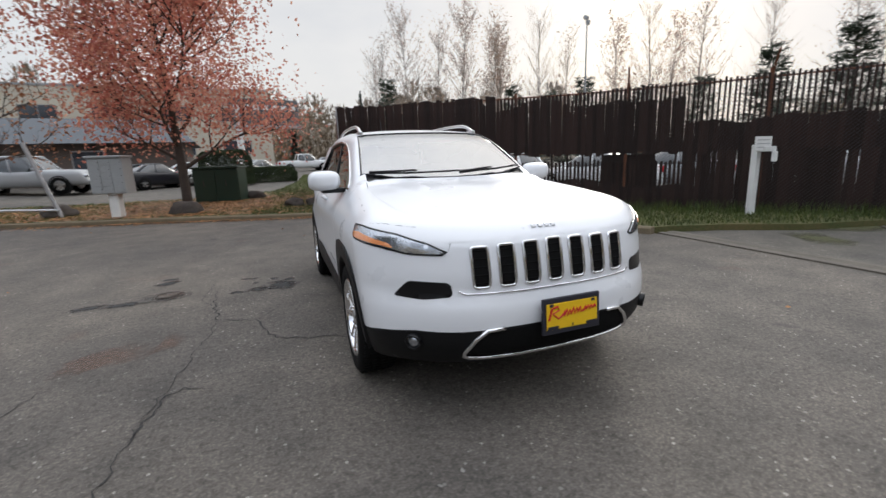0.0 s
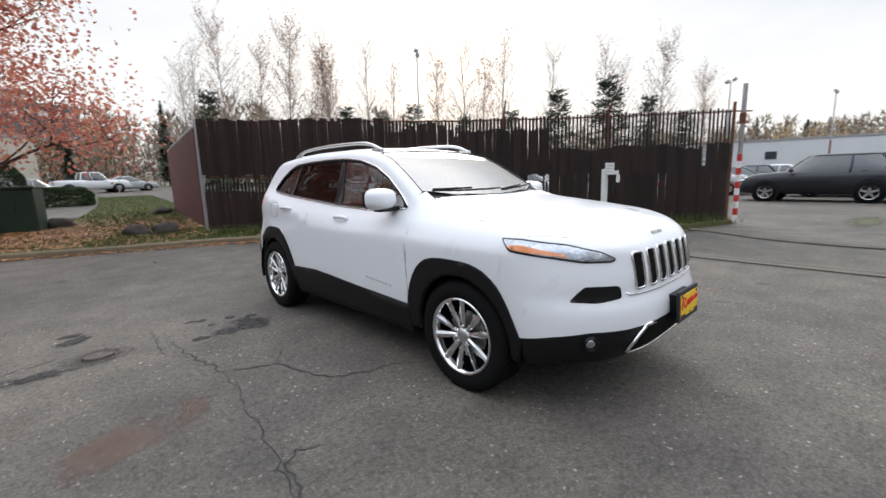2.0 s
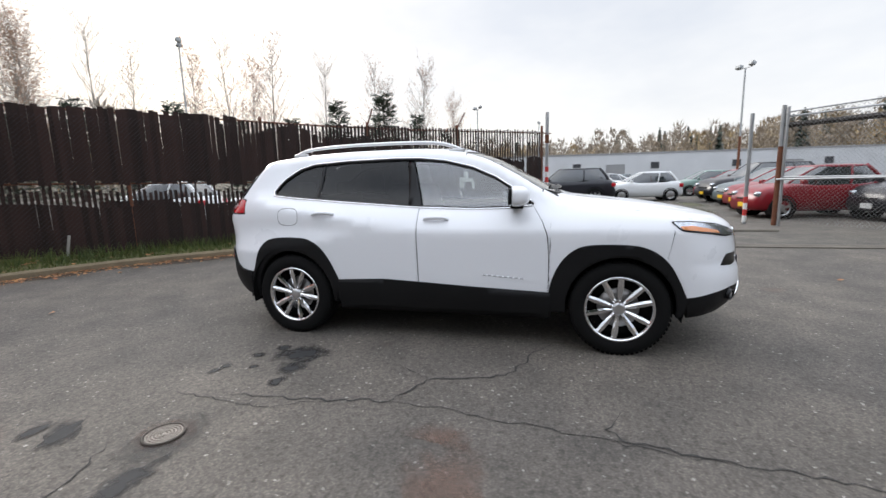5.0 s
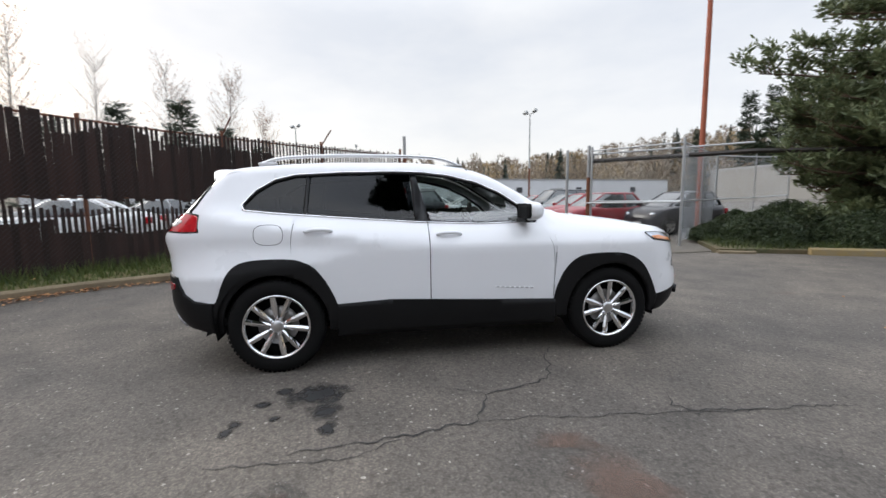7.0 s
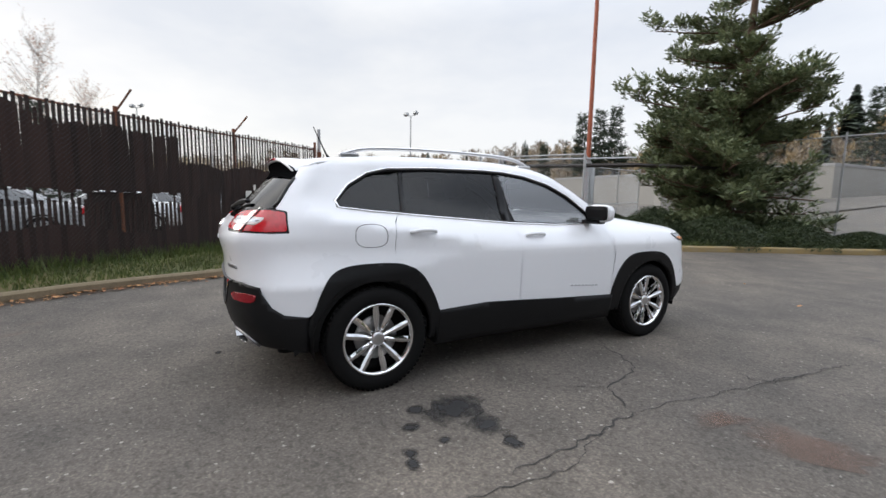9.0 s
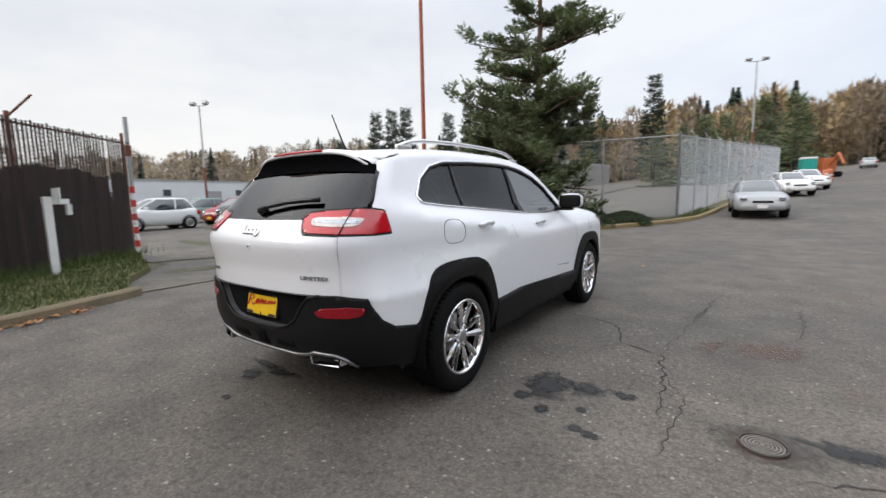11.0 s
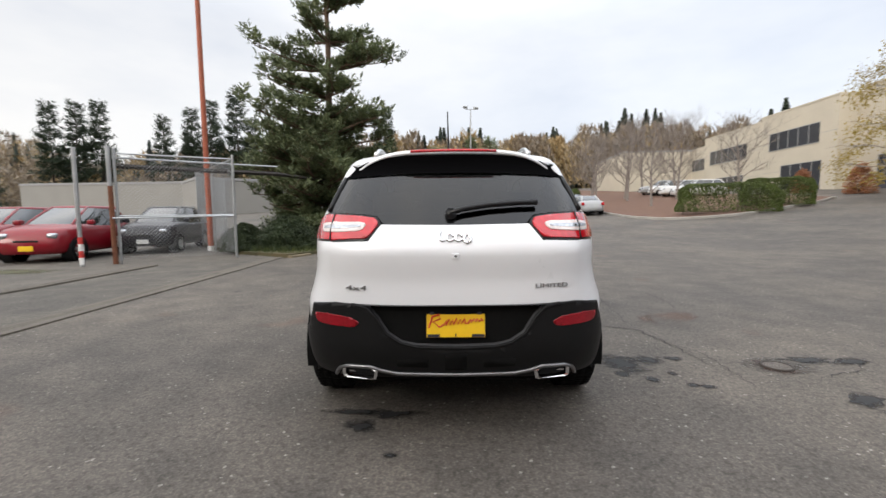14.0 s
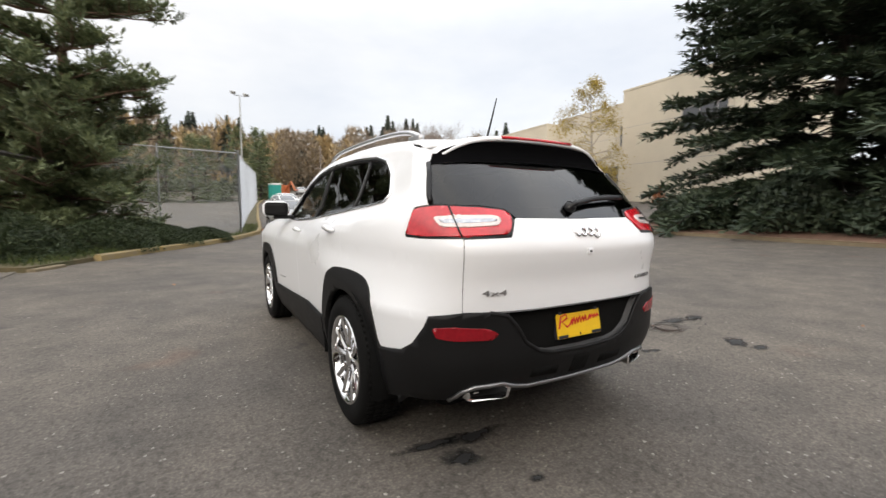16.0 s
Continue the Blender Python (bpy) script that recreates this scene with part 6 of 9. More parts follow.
def T(*pts):
    return [(at_x(x, z, True), z) for x, z in pts]


def crest(y):
    """The line where the body's side turns over into its top."""
    a = np.linspace(0.02, math.pi / 2 - 0.02, 160)
    o = np.tile([0.3, y, float(TOPZ(y)) - 0.3], (160, 1))
    p = shoot(o, np.stack([np.cos(a), 0 * a, np.sin(a)], 1))
    fs, ft, _, _ = sides_of(p[:, 0], p[:, 1], p[:, 2])
    i = int(np.argmax(ft > fs))
    return p[i][0], p[i][2]


def crest_line(y0, y1, n):
    return [(y, *crest(y)) for y in np.linspace(y0, y1, n)]


def onto(bm, how, off, mirror):
    bm.verts.ensure_lookup_table()
    uv = np.array([(v.co.x, v.co.y) for v in bm.verts])
    p, n = how(uv[:, 0], uv[:, 1])
    q = p + n * off
    for v, c, nn in zip(bm.verts, q, n):
        v.co = Vector(c)
    bm.normal_update()
    mean = sum((f.normal.dot(Vector(normals(np.array([f.calc_center_median()]))[0])) for f in list(bm.faces)[:40]), 0.0)
    if mean < 0:
        bmesh.ops.reverse_faces(bm, faces=bm.faces[:])
    if mirror:
        for v in bm.verts:
            v.co.x = -v.co.x
        bmesh.ops.reverse_faces(bm, faces=bm.faces[:])
    return bm


def skin(poly, how=ring, off=0.0, mirror=False, step=0.05, edge=0.012):
    """A panel of the body: an outline laid on its surface, with turned-in edges."""
    bm = grid_cut(flat_poly(poly), step)
    onto(bm, how, off, mirror)
    return skirt(bm, edge) if edge else bm


def rounded(poly, r=0.02, n=3):
    """Round the corners of an outline."""
    out = []
    m = len(poly)
    for i in range(m):
        a, b, c = Vector(poly[i - 1]), Vector(poly[i]), Vector(poly[(i + 1) % m])
        ra = min(r, (a - b).length * 0.45)
        rc = min(r, (c - b).length * 0.45)
        p, q = b + (a - b).normalized() * ra, b + (c - b).normalized() * rc
        for k in range(n + 1):
            t = k / n
            out.append(tuple(p.lerp(b, t).lerp(b.lerp(q, t), t)))
    return out


def shrink(poly, d):
    """Move an outline inwards by d."""
    m = len(poly)
    area = sum(poly[i - 1][0] * poly[i][1] - poly[i][0] * poly[i - 1][1] for i in range(m))
    sg = 1 if area > 0 else -1
    out = []
    for i in range(m):
        a, b, c = Vector(poly[i - 1]), Vector(poly[i]), Vector(poly[(i + 1) % m])
        n1 = Vector((-(b - a).y, (b - a).x)).normalized() * sg
        n2 = Vector((-(c - b).y, (c - b).x)).normalized() * sg
        n = (n1 + n2)
        n = n.normalized() / max(0.5, n.normalized().dot(n1)) if n.length > 1e-6 else n1
        out.append(tuple(b + n * d))
    return out


def bead(uvs, how=ring, off=0.0, r=0.008, mirror=False, closed=False, step=0.04, sides=8, flat=1.0):
    """A moulding that runs along a line on the body."""
    pts = []
    uvs = list(uvs) + ([uvs[0]] if closed else [])
    for a, b in zip(uvs, uvs[1:]):
        n = max(1, int(math.dist(a, b) / step))
        pts += [(a[0] + (b[0] - a[0]) * k / n, a[1] + (b[1] - a[1]) * k / n) for k in range(n)]
    pts.append(uvs[-1])
    p, nn = how([q[0] for q in pts], [q[1] for q in pts])
    q = p + nn * off
    if mirror:
        q[:, 0] *= -1
    return tube([tuple(c) for c in q], r, sides, True, flat)


def panel(name, bm, parent, label="", rise=None):
    """A painted body panel, shaded by the true slope of the body; rise: a swelling of its top."""
    ob = part(name, bm, MATS["car_white"], parent, label, True)
    me = ob.data
    co = np.zeros(len(me.vertices) * 3)
    me.vertices.foreach_get("co", co)
    co = co.reshape(-1, 3)
    n = normals(co, 0.012)
    if rise:
        e = 0.006
        hx = np.array([(rise(x + e, y) - rise(x - e, y)) / (2 * e) for x, y, z in co])
        hy = np.array([(rise(x, y + e) - rise(x, y - e)) / (2 * e) for x, y, z in co])
        n[:, 0] -= hx * n[:, 2]
        n[:, 1] -= hy * n[:, 2]
        n /= np.linalg.norm(n, axis=1, keepdims=True)
    me.normals_split_custom_set_from_vertices([tuple(v) for v in n])
    return ob


CAR = thing("suv", "white compact SUV parked on the street, black cladding and chrome wheels", "car", at=(0.006, 0.0, 0.0))
G = 0.0012
BELT = [(-0.72, 1.122), (-0.57, 1.102), (-0.24, 1.097), (0.22, 1.115), (0.87, 1.165), (1.36, 1.205), (1.57, 1.228)]
HEAD = [(1.582, 1.265), (1.495, 1.36), (1.355, 1.445), (1.205, 1.482), (0.86, 1.5), (0.44, 1.505), (0.22, 1.5), (0.0, 1.475), (-0.24, 1.415), (-0.43, 1.33), (-0.6, 1.22)]
R_ARCH = [(0.9, 0.50), (0.93, 0.58), (0.985, 0.69), (1.06, 0.79), (1.15, 0.84), (1.225, 0.858), (1.39, 0.862), (1.55, 0.848), (1.65, 0.80), (1.715, 0.70), (1.76, 0.58), (1.79, 0.545)]
F_ARCH = [(-0.845, 0.45), (-0.87, 0.56), (-0.93, 0.69), (-1.02, 0.785), (-1.14, 0.828), (-1.4, 0.832), (-1.54, 0.80), (-1.65, 0.72), (-1.725, 0.60), (-1.79, 0.455)]


def dense(pts, i, j):
    """The rounded curve through points, from the i-th to the j-th."""
    out = []
    for k in range(i, j):
        p0, p1, p2, p3 = (Vector(pts[min(max(m, 0), len(pts) - 1)]) for m in (k - 1, k, k + 1, k + 2))
        for t in (0.0, 0.34, 0.67):
            out.append(tuple(0.5 * (2 * p1 + (p2 - p0) * t + (2 * p0 - 5 * p1 + 4 * p2 - p3) * t * t + (3 * p1 - p0 - 3 * p2 + p3) * t ** 3)))
    return out + [tuple(pts[j])]


def belt_at(y):
    return float(np.interp(y, [p[0] for p in BELT], [p[1] for p in BELT]))


def head_at(y):
    h = sorted(HEAD)
    return float(np.interp(y, [p[0] for p in h], [p[1] for p in h]))


def crest_round(s):
    """The turn-over line at a place round the nose."""
    over = max(YF - s, 0.0)
    a0, back = min(over / CR, math.pi / 2), min(max(over - CR * math.pi / 2, 0), HX)
    a = np.linspace(0.02, math.pi / 2 - 0.02, 200)
    o = np.tile([HX - back, YF, 0.78], (200, 1))
    p = shoot(o, np.stack([np.cos(a) * math.cos(a0), -np.cos(a) * math.sin(a0), np.sin(a)], 1))
    fs, ft, ff, _ = sides_of(p[:, 0], p[:, 1], p[:, 2])
    return p[int(np.argmax(ft > np.maximum(fs, ff)))]


NOSE_CREST = [(s, crest_round(s)) for s in np.linspace(S_NOSE, YF, 40)]
WING_S = [(s, p) for s, p in NOSE_CREST if p[0] >= 0.50]
fender_top = [(s, p[2]) for s, p in WING_S] + [(y, z) for y, x, z in crest_line(-1.50, -0.80, 12)]
roof_crest = crest_line(-0.80, 1.74, 34)
lamp_front = Y((-1.66, 0.995), (-1.73, 0.93)) + N((0.80, 0.898), (0.70, 0.874), (0.56, 0.868), (0.535, 0.886), (0.61, 0.927), (0.73, 0.968)) + Y((-1.78, 0.996))
tail_lamp = T((0.375, 1.152), (0.435, 1.072), (0.63, 1.064)) + Y((1.99, 1.06), (1.885, 1.064), (1.888, 1.192), (1.95, 1.203)) + T((0.66, 1.207), (0.5, 1.198), (0.40, 1.186))
HOOD_EDGE = [(0.50, -2.05), (0.60, -1.93), (0.665, -1.7), (0.69, -1.4), (0.68, -1.1), (0.66, -0.93)]


def nose_crest(x):
    """Where the nose turns over into the bonnet."""
    a = np.linspace(0.02, math.pi / 2 - 0.02, 120)
    o = np.tile([x, -1.8, 0.8], (120, 1))
    p = shoot(o, np.stack([0 * a, -np.cos(a), np.sin(a)], 1))
    fs, ft, ff, _ = sides_of(p[:, 0], p[:, 1], p[:, 2])
    i = int(np.argmax(ft > ff))
    return p[i][1], p[i][2]


for mir in (False, True):
    # wings: flank and top in one mesh
    flank = [(s, z) for s, z in fender_top] + Y(*[(-0.725, 1.118)]) + Y((-0.80, 1.0), (-0.838, 0.9), (-0.85, 0.74), (-0.85, 0.455)) + Y(*dense(F_ARCH, 0, 7)) + Y((-1.685, 0.93)) + [lamp_front[0], lamp_front[8], lamp_front[7], lamp_front[6], lamp_front[5]] + N((0.505, 0.945))
    bm = skin(shrink(flank, G), ring, 0.0, mir)
    out_line = [(p[0], p[1]) for s, p in WING_S] + [(x, y) for y, x, z in crest_line(-1.50, -0.80, 12)]
    cap = out_line + [(0.645, -0.80), (0.65, -0.893)] + [(x + 0.004, y) for x, y in HOOD_EDGE[::-1][:-1]]
    me = bpy.data.meshes.new("tmp")
    b2 = skin(cap, lid, 0.0, mir, 0.05, 0)
    b2.to_mesh(me)
    b2.free()
    bm.from_mesh(me)
    bpy.data.meshes.remove(me)
    bmesh.ops.remove_doubles(bm, verts=bm.verts[:], dist=0.003)
    panel("wing", bm, CAR)

    door = Y(*[(y, belt_at(y)) for y in (-0.72, -0.57, -0.24, 0.0, 0.185)]) + Y((0.18, 0.507), (-0.2, 0.487), (-0.843, 0.458), (-0.845, 0.74), (-0.832, 0.9), (-0.795, 1.0))
    d1 = panel("front_door", skin(shrink(door, G), ring, 0.0, mir), CAR)
    door = Y(*[(y, belt_at(y)) for y in (0.19, 0.5, 0.87, 1.165)]) + Y((1.205, 1.13), (1.225, 0.99), (1.225, 0.866)) + Y(*dense(R_ARCH, 0, 5)[::-1]) + Y((0.89, 0.503), (0.5, 0.522), (0.187, 0.508))
    d2 = panel("rear_door", skin(shrink(door, G), ring, 0.0, mir), CAR)
    rear = Y(*dense(R_ARCH, 5, 11)) + Y((1.93, 0.56), (1.995, 0.605), (2.04, 0.68)) + T((0.745, 0.726), (0.632, 0.745), (0.632, 1.062)) + Y((1.99, 1.058), (1.883, 1.062), (1.885, 1.194), (1.945, 1.206))
    rear += T((0.69, 1.215), (0.682, 1.25), (0.64, 1.37)) + Y((1.78, 1.47)) + [(y, z) for y, x, z in roof_crest[::-1] if 1.375 < y < 1.74] + [(1.365, crest(1.365)[1])] + Y((1.36, 1.452), (1.505, 1.368), (1.595, 1.268), (1.583, 1.222), (1.36, 1.199), (1.168, 1.186), (1.21, 1.13), (1.23, 0.99))
    q = panel("quarter_panel", skin(shrink(rear, G * 0.6), ring, 0.0, mir), CAR)
    rails = [(y, z) for y, x, z in roof_crest if y <= 1.355] + [(1.365, crest(1.365)[1])] + Y((1.355, 1.452)) + Y(*[(y, z + 0.004) for y, z in HEAD[3:]]) + Y((-0.735, 1.128), (-0.80, 1.10))
    panel("roof_side", skin(rails, ring, 0.0, mir), CAR)

    # window glass and black pillars
    pane = Y(*[(y, belt_at(y)) for y in (-0.70, -0.57, -0.24, 0.17)]) + Y(*[(y, head_at(y)) for y in (0.27, 0.22, 0.0, -0.24, -0.43, -0.6)])
    o = part("side_window", skin(shrink(pane, 0.012), ring, -0.012, mir, 0.08, 0), MATS["glass_clear"], d1, "clear side window", True)
    o.visible_shadow = False
    pane = Y(*[(y, belt_at(y)) for y in (0.28, 0.5, 0.87, 1.12)]) + Y(*[(y, head_at(y)) for y in (1.095, 0.86, 0.44, 0.31)])
    part("side_window", skin(shrink(pane, 0.008), ring, -0.012, mir, 0.08, 0), MATS["glass_privacy"], d2, "dark tinted side window", True)
    pane = Y((1.14, belt_at(1.14)), (1.36, 1.205), (1.57, 1.228)) + Y((1.582, 1.265), (1.495, 1.36), (1.355, 1.445), (1.205, 1.482), (1.115, 1.486))
    part("quarter_window", skin(shrink(pane, 0.008), ring, -0.012, mir, 0.08, 0), MATS["glass_privacy"], q, "dark tinted quarter window", True)
    for y0, y1, y2, y3 in ((0.17, 0.285, 0.315, 0.268), (1.117, 1.142, 1.117, 1.092)):
        col = Y((y0, belt_at(y0)), (y1, belt_at(y1)), (y2, head_at(y2)), (y3, head_at(y3)))
        part("pillar", skin(col, ring, -0.004, mir, 0.08, 0.008), MATS["trim_black"], CAR, "gloss black window pillar", True)
    part("window_seal", bead(Y(*BELT) + Y(*HEAD), ring, -0.006, 0.013, mir, True), MATS["trim_black"], CAR, "black rubber window seal", True)
    part("window_trim", bead(Y(*[(y, z - 0.008) for y, z in BELT]) + Y((1.59, 1.262)) + Y(*[(y, z + 0.01) for y, z in HEAD[1:]]) + Y((-0.73, 1.13)), ring, 0.002, 0.0075, mir), MATS["chrome"], CAR, "bright window surround", True)
    # cladding
    hub_r, hub_f = (1.35, 0.362), (-1.35, 0.362)

    def arc(c, r, a0, a1, n=22):
        return [(c[0] + r * math.cos(radians(a0 + (a1 - a0) * k / n)), c[1] + r * math.sin(radians(a0 + (a1 - a0) * k / n))) for k in range(n + 1)]
    inner = arc(hub_r, 0.385, -8, 188)
    lip = Y(*dense(R_ARCH, 0, 10)) + Y((1.80, 0.50), (1.77, 0.31)) + Y(*inner) + Y((0.9, 0.31))
    part("rear_arch_cladding", skin(lip, ring, 0.008, mir, 0.04, 0.03), MATS["clad_black"], CAR, "black plastic wheel-arch cladding", True)
    inner = arc(hub_f, 0.382, -8, 188)
    lip = Y(*dense(F_ARCH, 0, 9)[::-1]) + Y((-0.86, 0.31)) + Y(*inner) + Y((-1.77, 0.31), (-1.80, 0.44))
    part("front_arch_cladding", skin(lip, ring, 0.012, mir, 0.04, 0.03), MATS["clad_black"], CAR, "black plastic wheel-arch cladding", True)
    sill = Y((-0.86, 0.46), (-0.2, 0.489), (0.18, 0.51), (0.5, 0.525), (0.9, 0.507), (0.91, 0.25), (-0.87, 0.25))
    part("sill_cladding", skin(sill, ring, 0.014, mir, 0.06, 0.03), MATS["clad_black"], CAR, "black plastic sill cladding", True)
    # lamps
    hl = part("headlamp", skin(rounded(lamp_front, 0.02), ring, 0.004, mir, 0.03, 0.016), MATS["trim_black"], CAR, "slim black-rimmed headlamp", True)
    inner = shrink(lamp_front, 0.0085)
    part("reflector", skin(rounded(inner, 0.012), ring, 0.008, mir, 0.025, 0.006), MATS["lamp_silver"], hl, "silver reflector", True)
    orange = Y((-1.715, 0.958), (-1.745, 0.937)) + N((0.80, 0.912), (0.755, 0.901), (0.77, 0.922)) + Y((-1.79, 0.962))
    part("indicator", skin(rounded(orange, 0.012), ring, 0.012, mir, 0.03, 0.006), MATS["lamp_orange"], hl, "orange indicator lens", True)
    tl = part("tail_lamp", skin(rounded(shrink(tail_lamp, -0.003), 0.02), ring, -0.004, mir, 0.03, 0.014), MATS["trim_black"], CAR, "red wraparound tail lamp", True)
    part("red_lens", skin(rounded(shrink(tail_lamp, 0.009), 0.02), ring, 0.005, mir, 0.025, 0.01), MATS["lamp_red"], tl, "glossy red lens", True)
    clear = T((0.445, 1.146), (0.47, 1.114), (0.60, 1.107), (0.69, 1.108), (0.70, 1.15), (0.62, 1.155), (0.48, 1.156))
    part("clear_lens", skin(rounded(clear, 0.02), ring, 0.009, mir, 0.025, 0.006), MATS["lamp_clear"], tl, "clear white lens", True)
    part("lens_core", skin(rounded(shrink(clear, 0.015), 0.01), ring, 0.0105, mir, 0.025, 0.003), MATS["lamp_silver"], tl, "", True)
    part("lamp_seam", bead(T((0.634, 1.066), (0.634, 1.2)), ring, 0.008, 0.004, mir), MATS["trim_black"], tl, "", True)
    refl = T((0.51, 0.63), (0.66, 0.632), (0.72, 0.64), (0.735, 0.684), (0.66, 0.69), (0.53, 0.68), (0.48, 0.655))
    part("rear_reflector", skin(rounded(refl, 0.015), ring, 0.02, mir, 0.03, 0.02), MATS["lamp_red_dark"], CAR, "red rear reflector", True)
    # nose details
    pocket = N((0.775, 0.674), (0.745, 0.712), (0.71, 0.752), (0.545, 0.744), (0.53, 0.722), (0.528, 0.675), (0.66, 0.662))
    part("lamp_pocket", skin(rounded(pocket, 0.02), ring, 0.002, mir, 0.03, 0.004), MATS["trim_black"], CAR, "smoked black lamp pocket", True)
    p, n = ring([at_x(0.705, 0.455)], [0.455])
    c = Vector(p[0] + n[0] * 0.015)
    nn = Vector(n[0])
    if mir:
        c.x, nn.x = -c.x, -nn.x
    turn = nn.to_track_quat("Z", "Y").to_matrix().to_4x4()
    fog = part("fog_lamp", add_lathe(bmesh.new(), [(-0.02, 0.04), (0.004, 0.04), (0.008, 0.036), (0.004, 0.031), (-0.01, 0.03)], 24, "z"), MATS["trim_black"], CAR, "round fog lamp", True)
    fog.matrix_basis = Matrix.Translation(c) @ turn
    o = part("fog_lens", add_lathe(bmesh.new(), [(-0.012, 0.031), (-0.002, 0.029), (0.004, 0.016), (0.005, 0.0005)], 24, "z"), MATS["lamp_silver"], fog, "", True)
    # mirror, handles, rail
    sg = -1 if mir else 1
    mm = pose(sg * 0.925, -0.6, 1.19, 0, 0, sg * -6)
    mirror = bmesh.new()
    bmesh.ops.create_uvsphere(mirror, u_segments=24, v_segments=16, radius=1.0)
    for v in mirror.verts:
        c = v.co
        e = (abs(c.x) ** 3.2 + abs(c.y) ** 2.6 + abs(c.z) ** 3.0) ** (1 / 3.0)
        v.co = Vector((c.x / e * 0.118, c.y / e * (0.11 if c.y < 0 else 0.034), c.z / e * 0.075))
    bmesh.ops.transform(mirror, matrix=mm, verts=mirror.verts[:])
    mi = part("wing_mirror", mirror, MATS["car_white"], CAR, "white wing mirror on a black foot", True)
    part("mirror_foot", box((-0.07, -0.05, -0.035), (0.11, 0.045, 0.0), 0.012, pose(sg * 0.84, -0.605, 1.133, 0, 0, sg * -6) @ Matrix.Diagonal((sg, 1, 1, 1))), MATS["trim_black"], mi, "black mirror foot")
    part("mirror_glass", box((-0.101, 0.02, -0.06), (0.101, 0.05, 0.06), 0.028, mm), MATS["clad_black"], mi, "dark mirror back")
    for yy, d in ((0.03, d1), (1.025, d2)):
        zz = 1.012 if yy < 0.5 else 1.058
        p, n = ring(np.linspace(yy - 0.1, yy + 0.1, 9), np.full(9, zz))
        q = p + n * np.array([0.004, 0.022, 0.03, 0.032, 0.033, 0.032, 0.03, 0.022, 0.004])[:, None]
        if mir:
            q[:, 0] *= -1
        part("handle", tube([tuple(c) for c in q], [0.01, 0.014, 0.016, 0.016, 0.016, 0.016, 0.016, 0.014, 0.01], 10), MATS["car_white"], d, "", True)
    rl = [(0.49, 1.50, 1.585), (0.492, 1.42, 1.617), (0.498, 1.28, 1.645), (0.515, 0.9, 1.661), (0.528, 0.4, 1.659), (0.533, 0.1, 1.645), (0.535, -0.03, 1.617), (0.535, -0.13, 1.575)]
    rl = [(sg * x, y, z) for x, y, z in rl]
    part("roof_rail", tube([tuple(c) for c in smooth_line([(a, b, c - 0.01) for a, b, c in rl], 0.05)], 0.0145, 8), MATS["satin_metal"], CAR, "satin silver roof rail", True)
    for yy, xx in ((1.43, 0.492), (-0.08, 0.535)):
        part("rail_foot", box((sg * xx - 0.018, yy - 0.07, 1.54), (sg * xx + 0.018, yy + 0.07, 1.598 if yy > 0 else 1.582), 0.01), MATS["satin_metal"], CAR)
    for yy, xo in ((1.35, 0.9), (-1.35, 0.885)):
        well = bmesh.new()
        arcs = []
        for k in range(25):
            t = radians(-12 + 204 * k / 24)
            arcs.append([well.verts.new((sg * a, yy + 0.425 * b * math.cos(t), 0.36 + 0.425 * b * math.sin(t))) for a, b in ((0.5, 0.02), (0.5, 1.0), (xo, 1.0))])
        for r0, r1 in zip(arcs, arcs[1:]):
            for k in range(2):
                well.faces.new((r0[k], r0[k + 1], r1[k + 1], r1[k]))
        part("wheel_well", well, MATS["shell_dark"], CAR, "black wheel well")
    # exhaust tip
    ex = bmesh.new()
    for y0, sc in ((2.315, 1.0),):
        ringv = []
        for y, k in ((2.03, 1.0), (2.185, 1.0), (2.185, 0.82), (2.09, 0.78)):
            ringv.append([ex.verts.new((sg * (0.5 + k * a), y - 0.3 * max(0, (a + 0.1)), 0.376 + k * b)) for a, b in ((-0.1, 0.02), (-0.075, 0.034), (0.06, 0.034), (0.1, 0.02), (0.095, -0.024), (0.08, -0.032), (-0.07, -0.032), (-0.09, -0.024))])
        for r0, r1 in zip(ringv, ringv[1:]):
            for k in range(8):
                ex.faces.new((r0[k], r0[(k + 1) % 8], r1[(k + 1) % 8], r1[k]))
        inside_f = ex.faces.new(ringv[-1])
    bmesh.ops.recalc_face_normals(ex, faces=ex.faces[:])
    tip = part("exhaust_tip", ex, MATS["chrome"], CAR, "chrome exhaust tip")
    part("exhaust_bore", box((sg * 0.5 - 0.075, 2.04, 0.354), (sg * 0.5 + 0.075, 2.06, 0.398)), MATS["shell_dark"], tip)
    part("exhaust_bar", box((sg * 0.5 - 0.07, 2.07, 0.373), (sg * 0.5 + 0.06, 2.125, 0.38)), MATS["chrome"], tip)

# bonnet, with its rolled nose
nl = [p for s, p in NOSE_CREST if p[0] < 0.50] + [WING_S[0][1]]
nose_line = [(-p[0], p[1], p[2]) for p in nl[::-1][:-1]] + [tuple(p) for p in nl]
hood_poly = [(x, y) for x, y, z in nose_line] + HOOD_EDGE[1:] + [(0.645, -0.90), (0.58, -0.915), (0.3, -0.955), (0.0, -0.97), (-0.3, -0.955), (-0.58, -0.915), (-0.645, -0.90)] + [(-x, y) for x, y in HOOD_EDGE[1:][::-1]]
bm = skin(hood_poly, lid, 0.0, False, 0.05, 0.0)
ns = [s for s, p in NOSE_CREST if p[0] < 0.50] + [WING_S[0][0]]
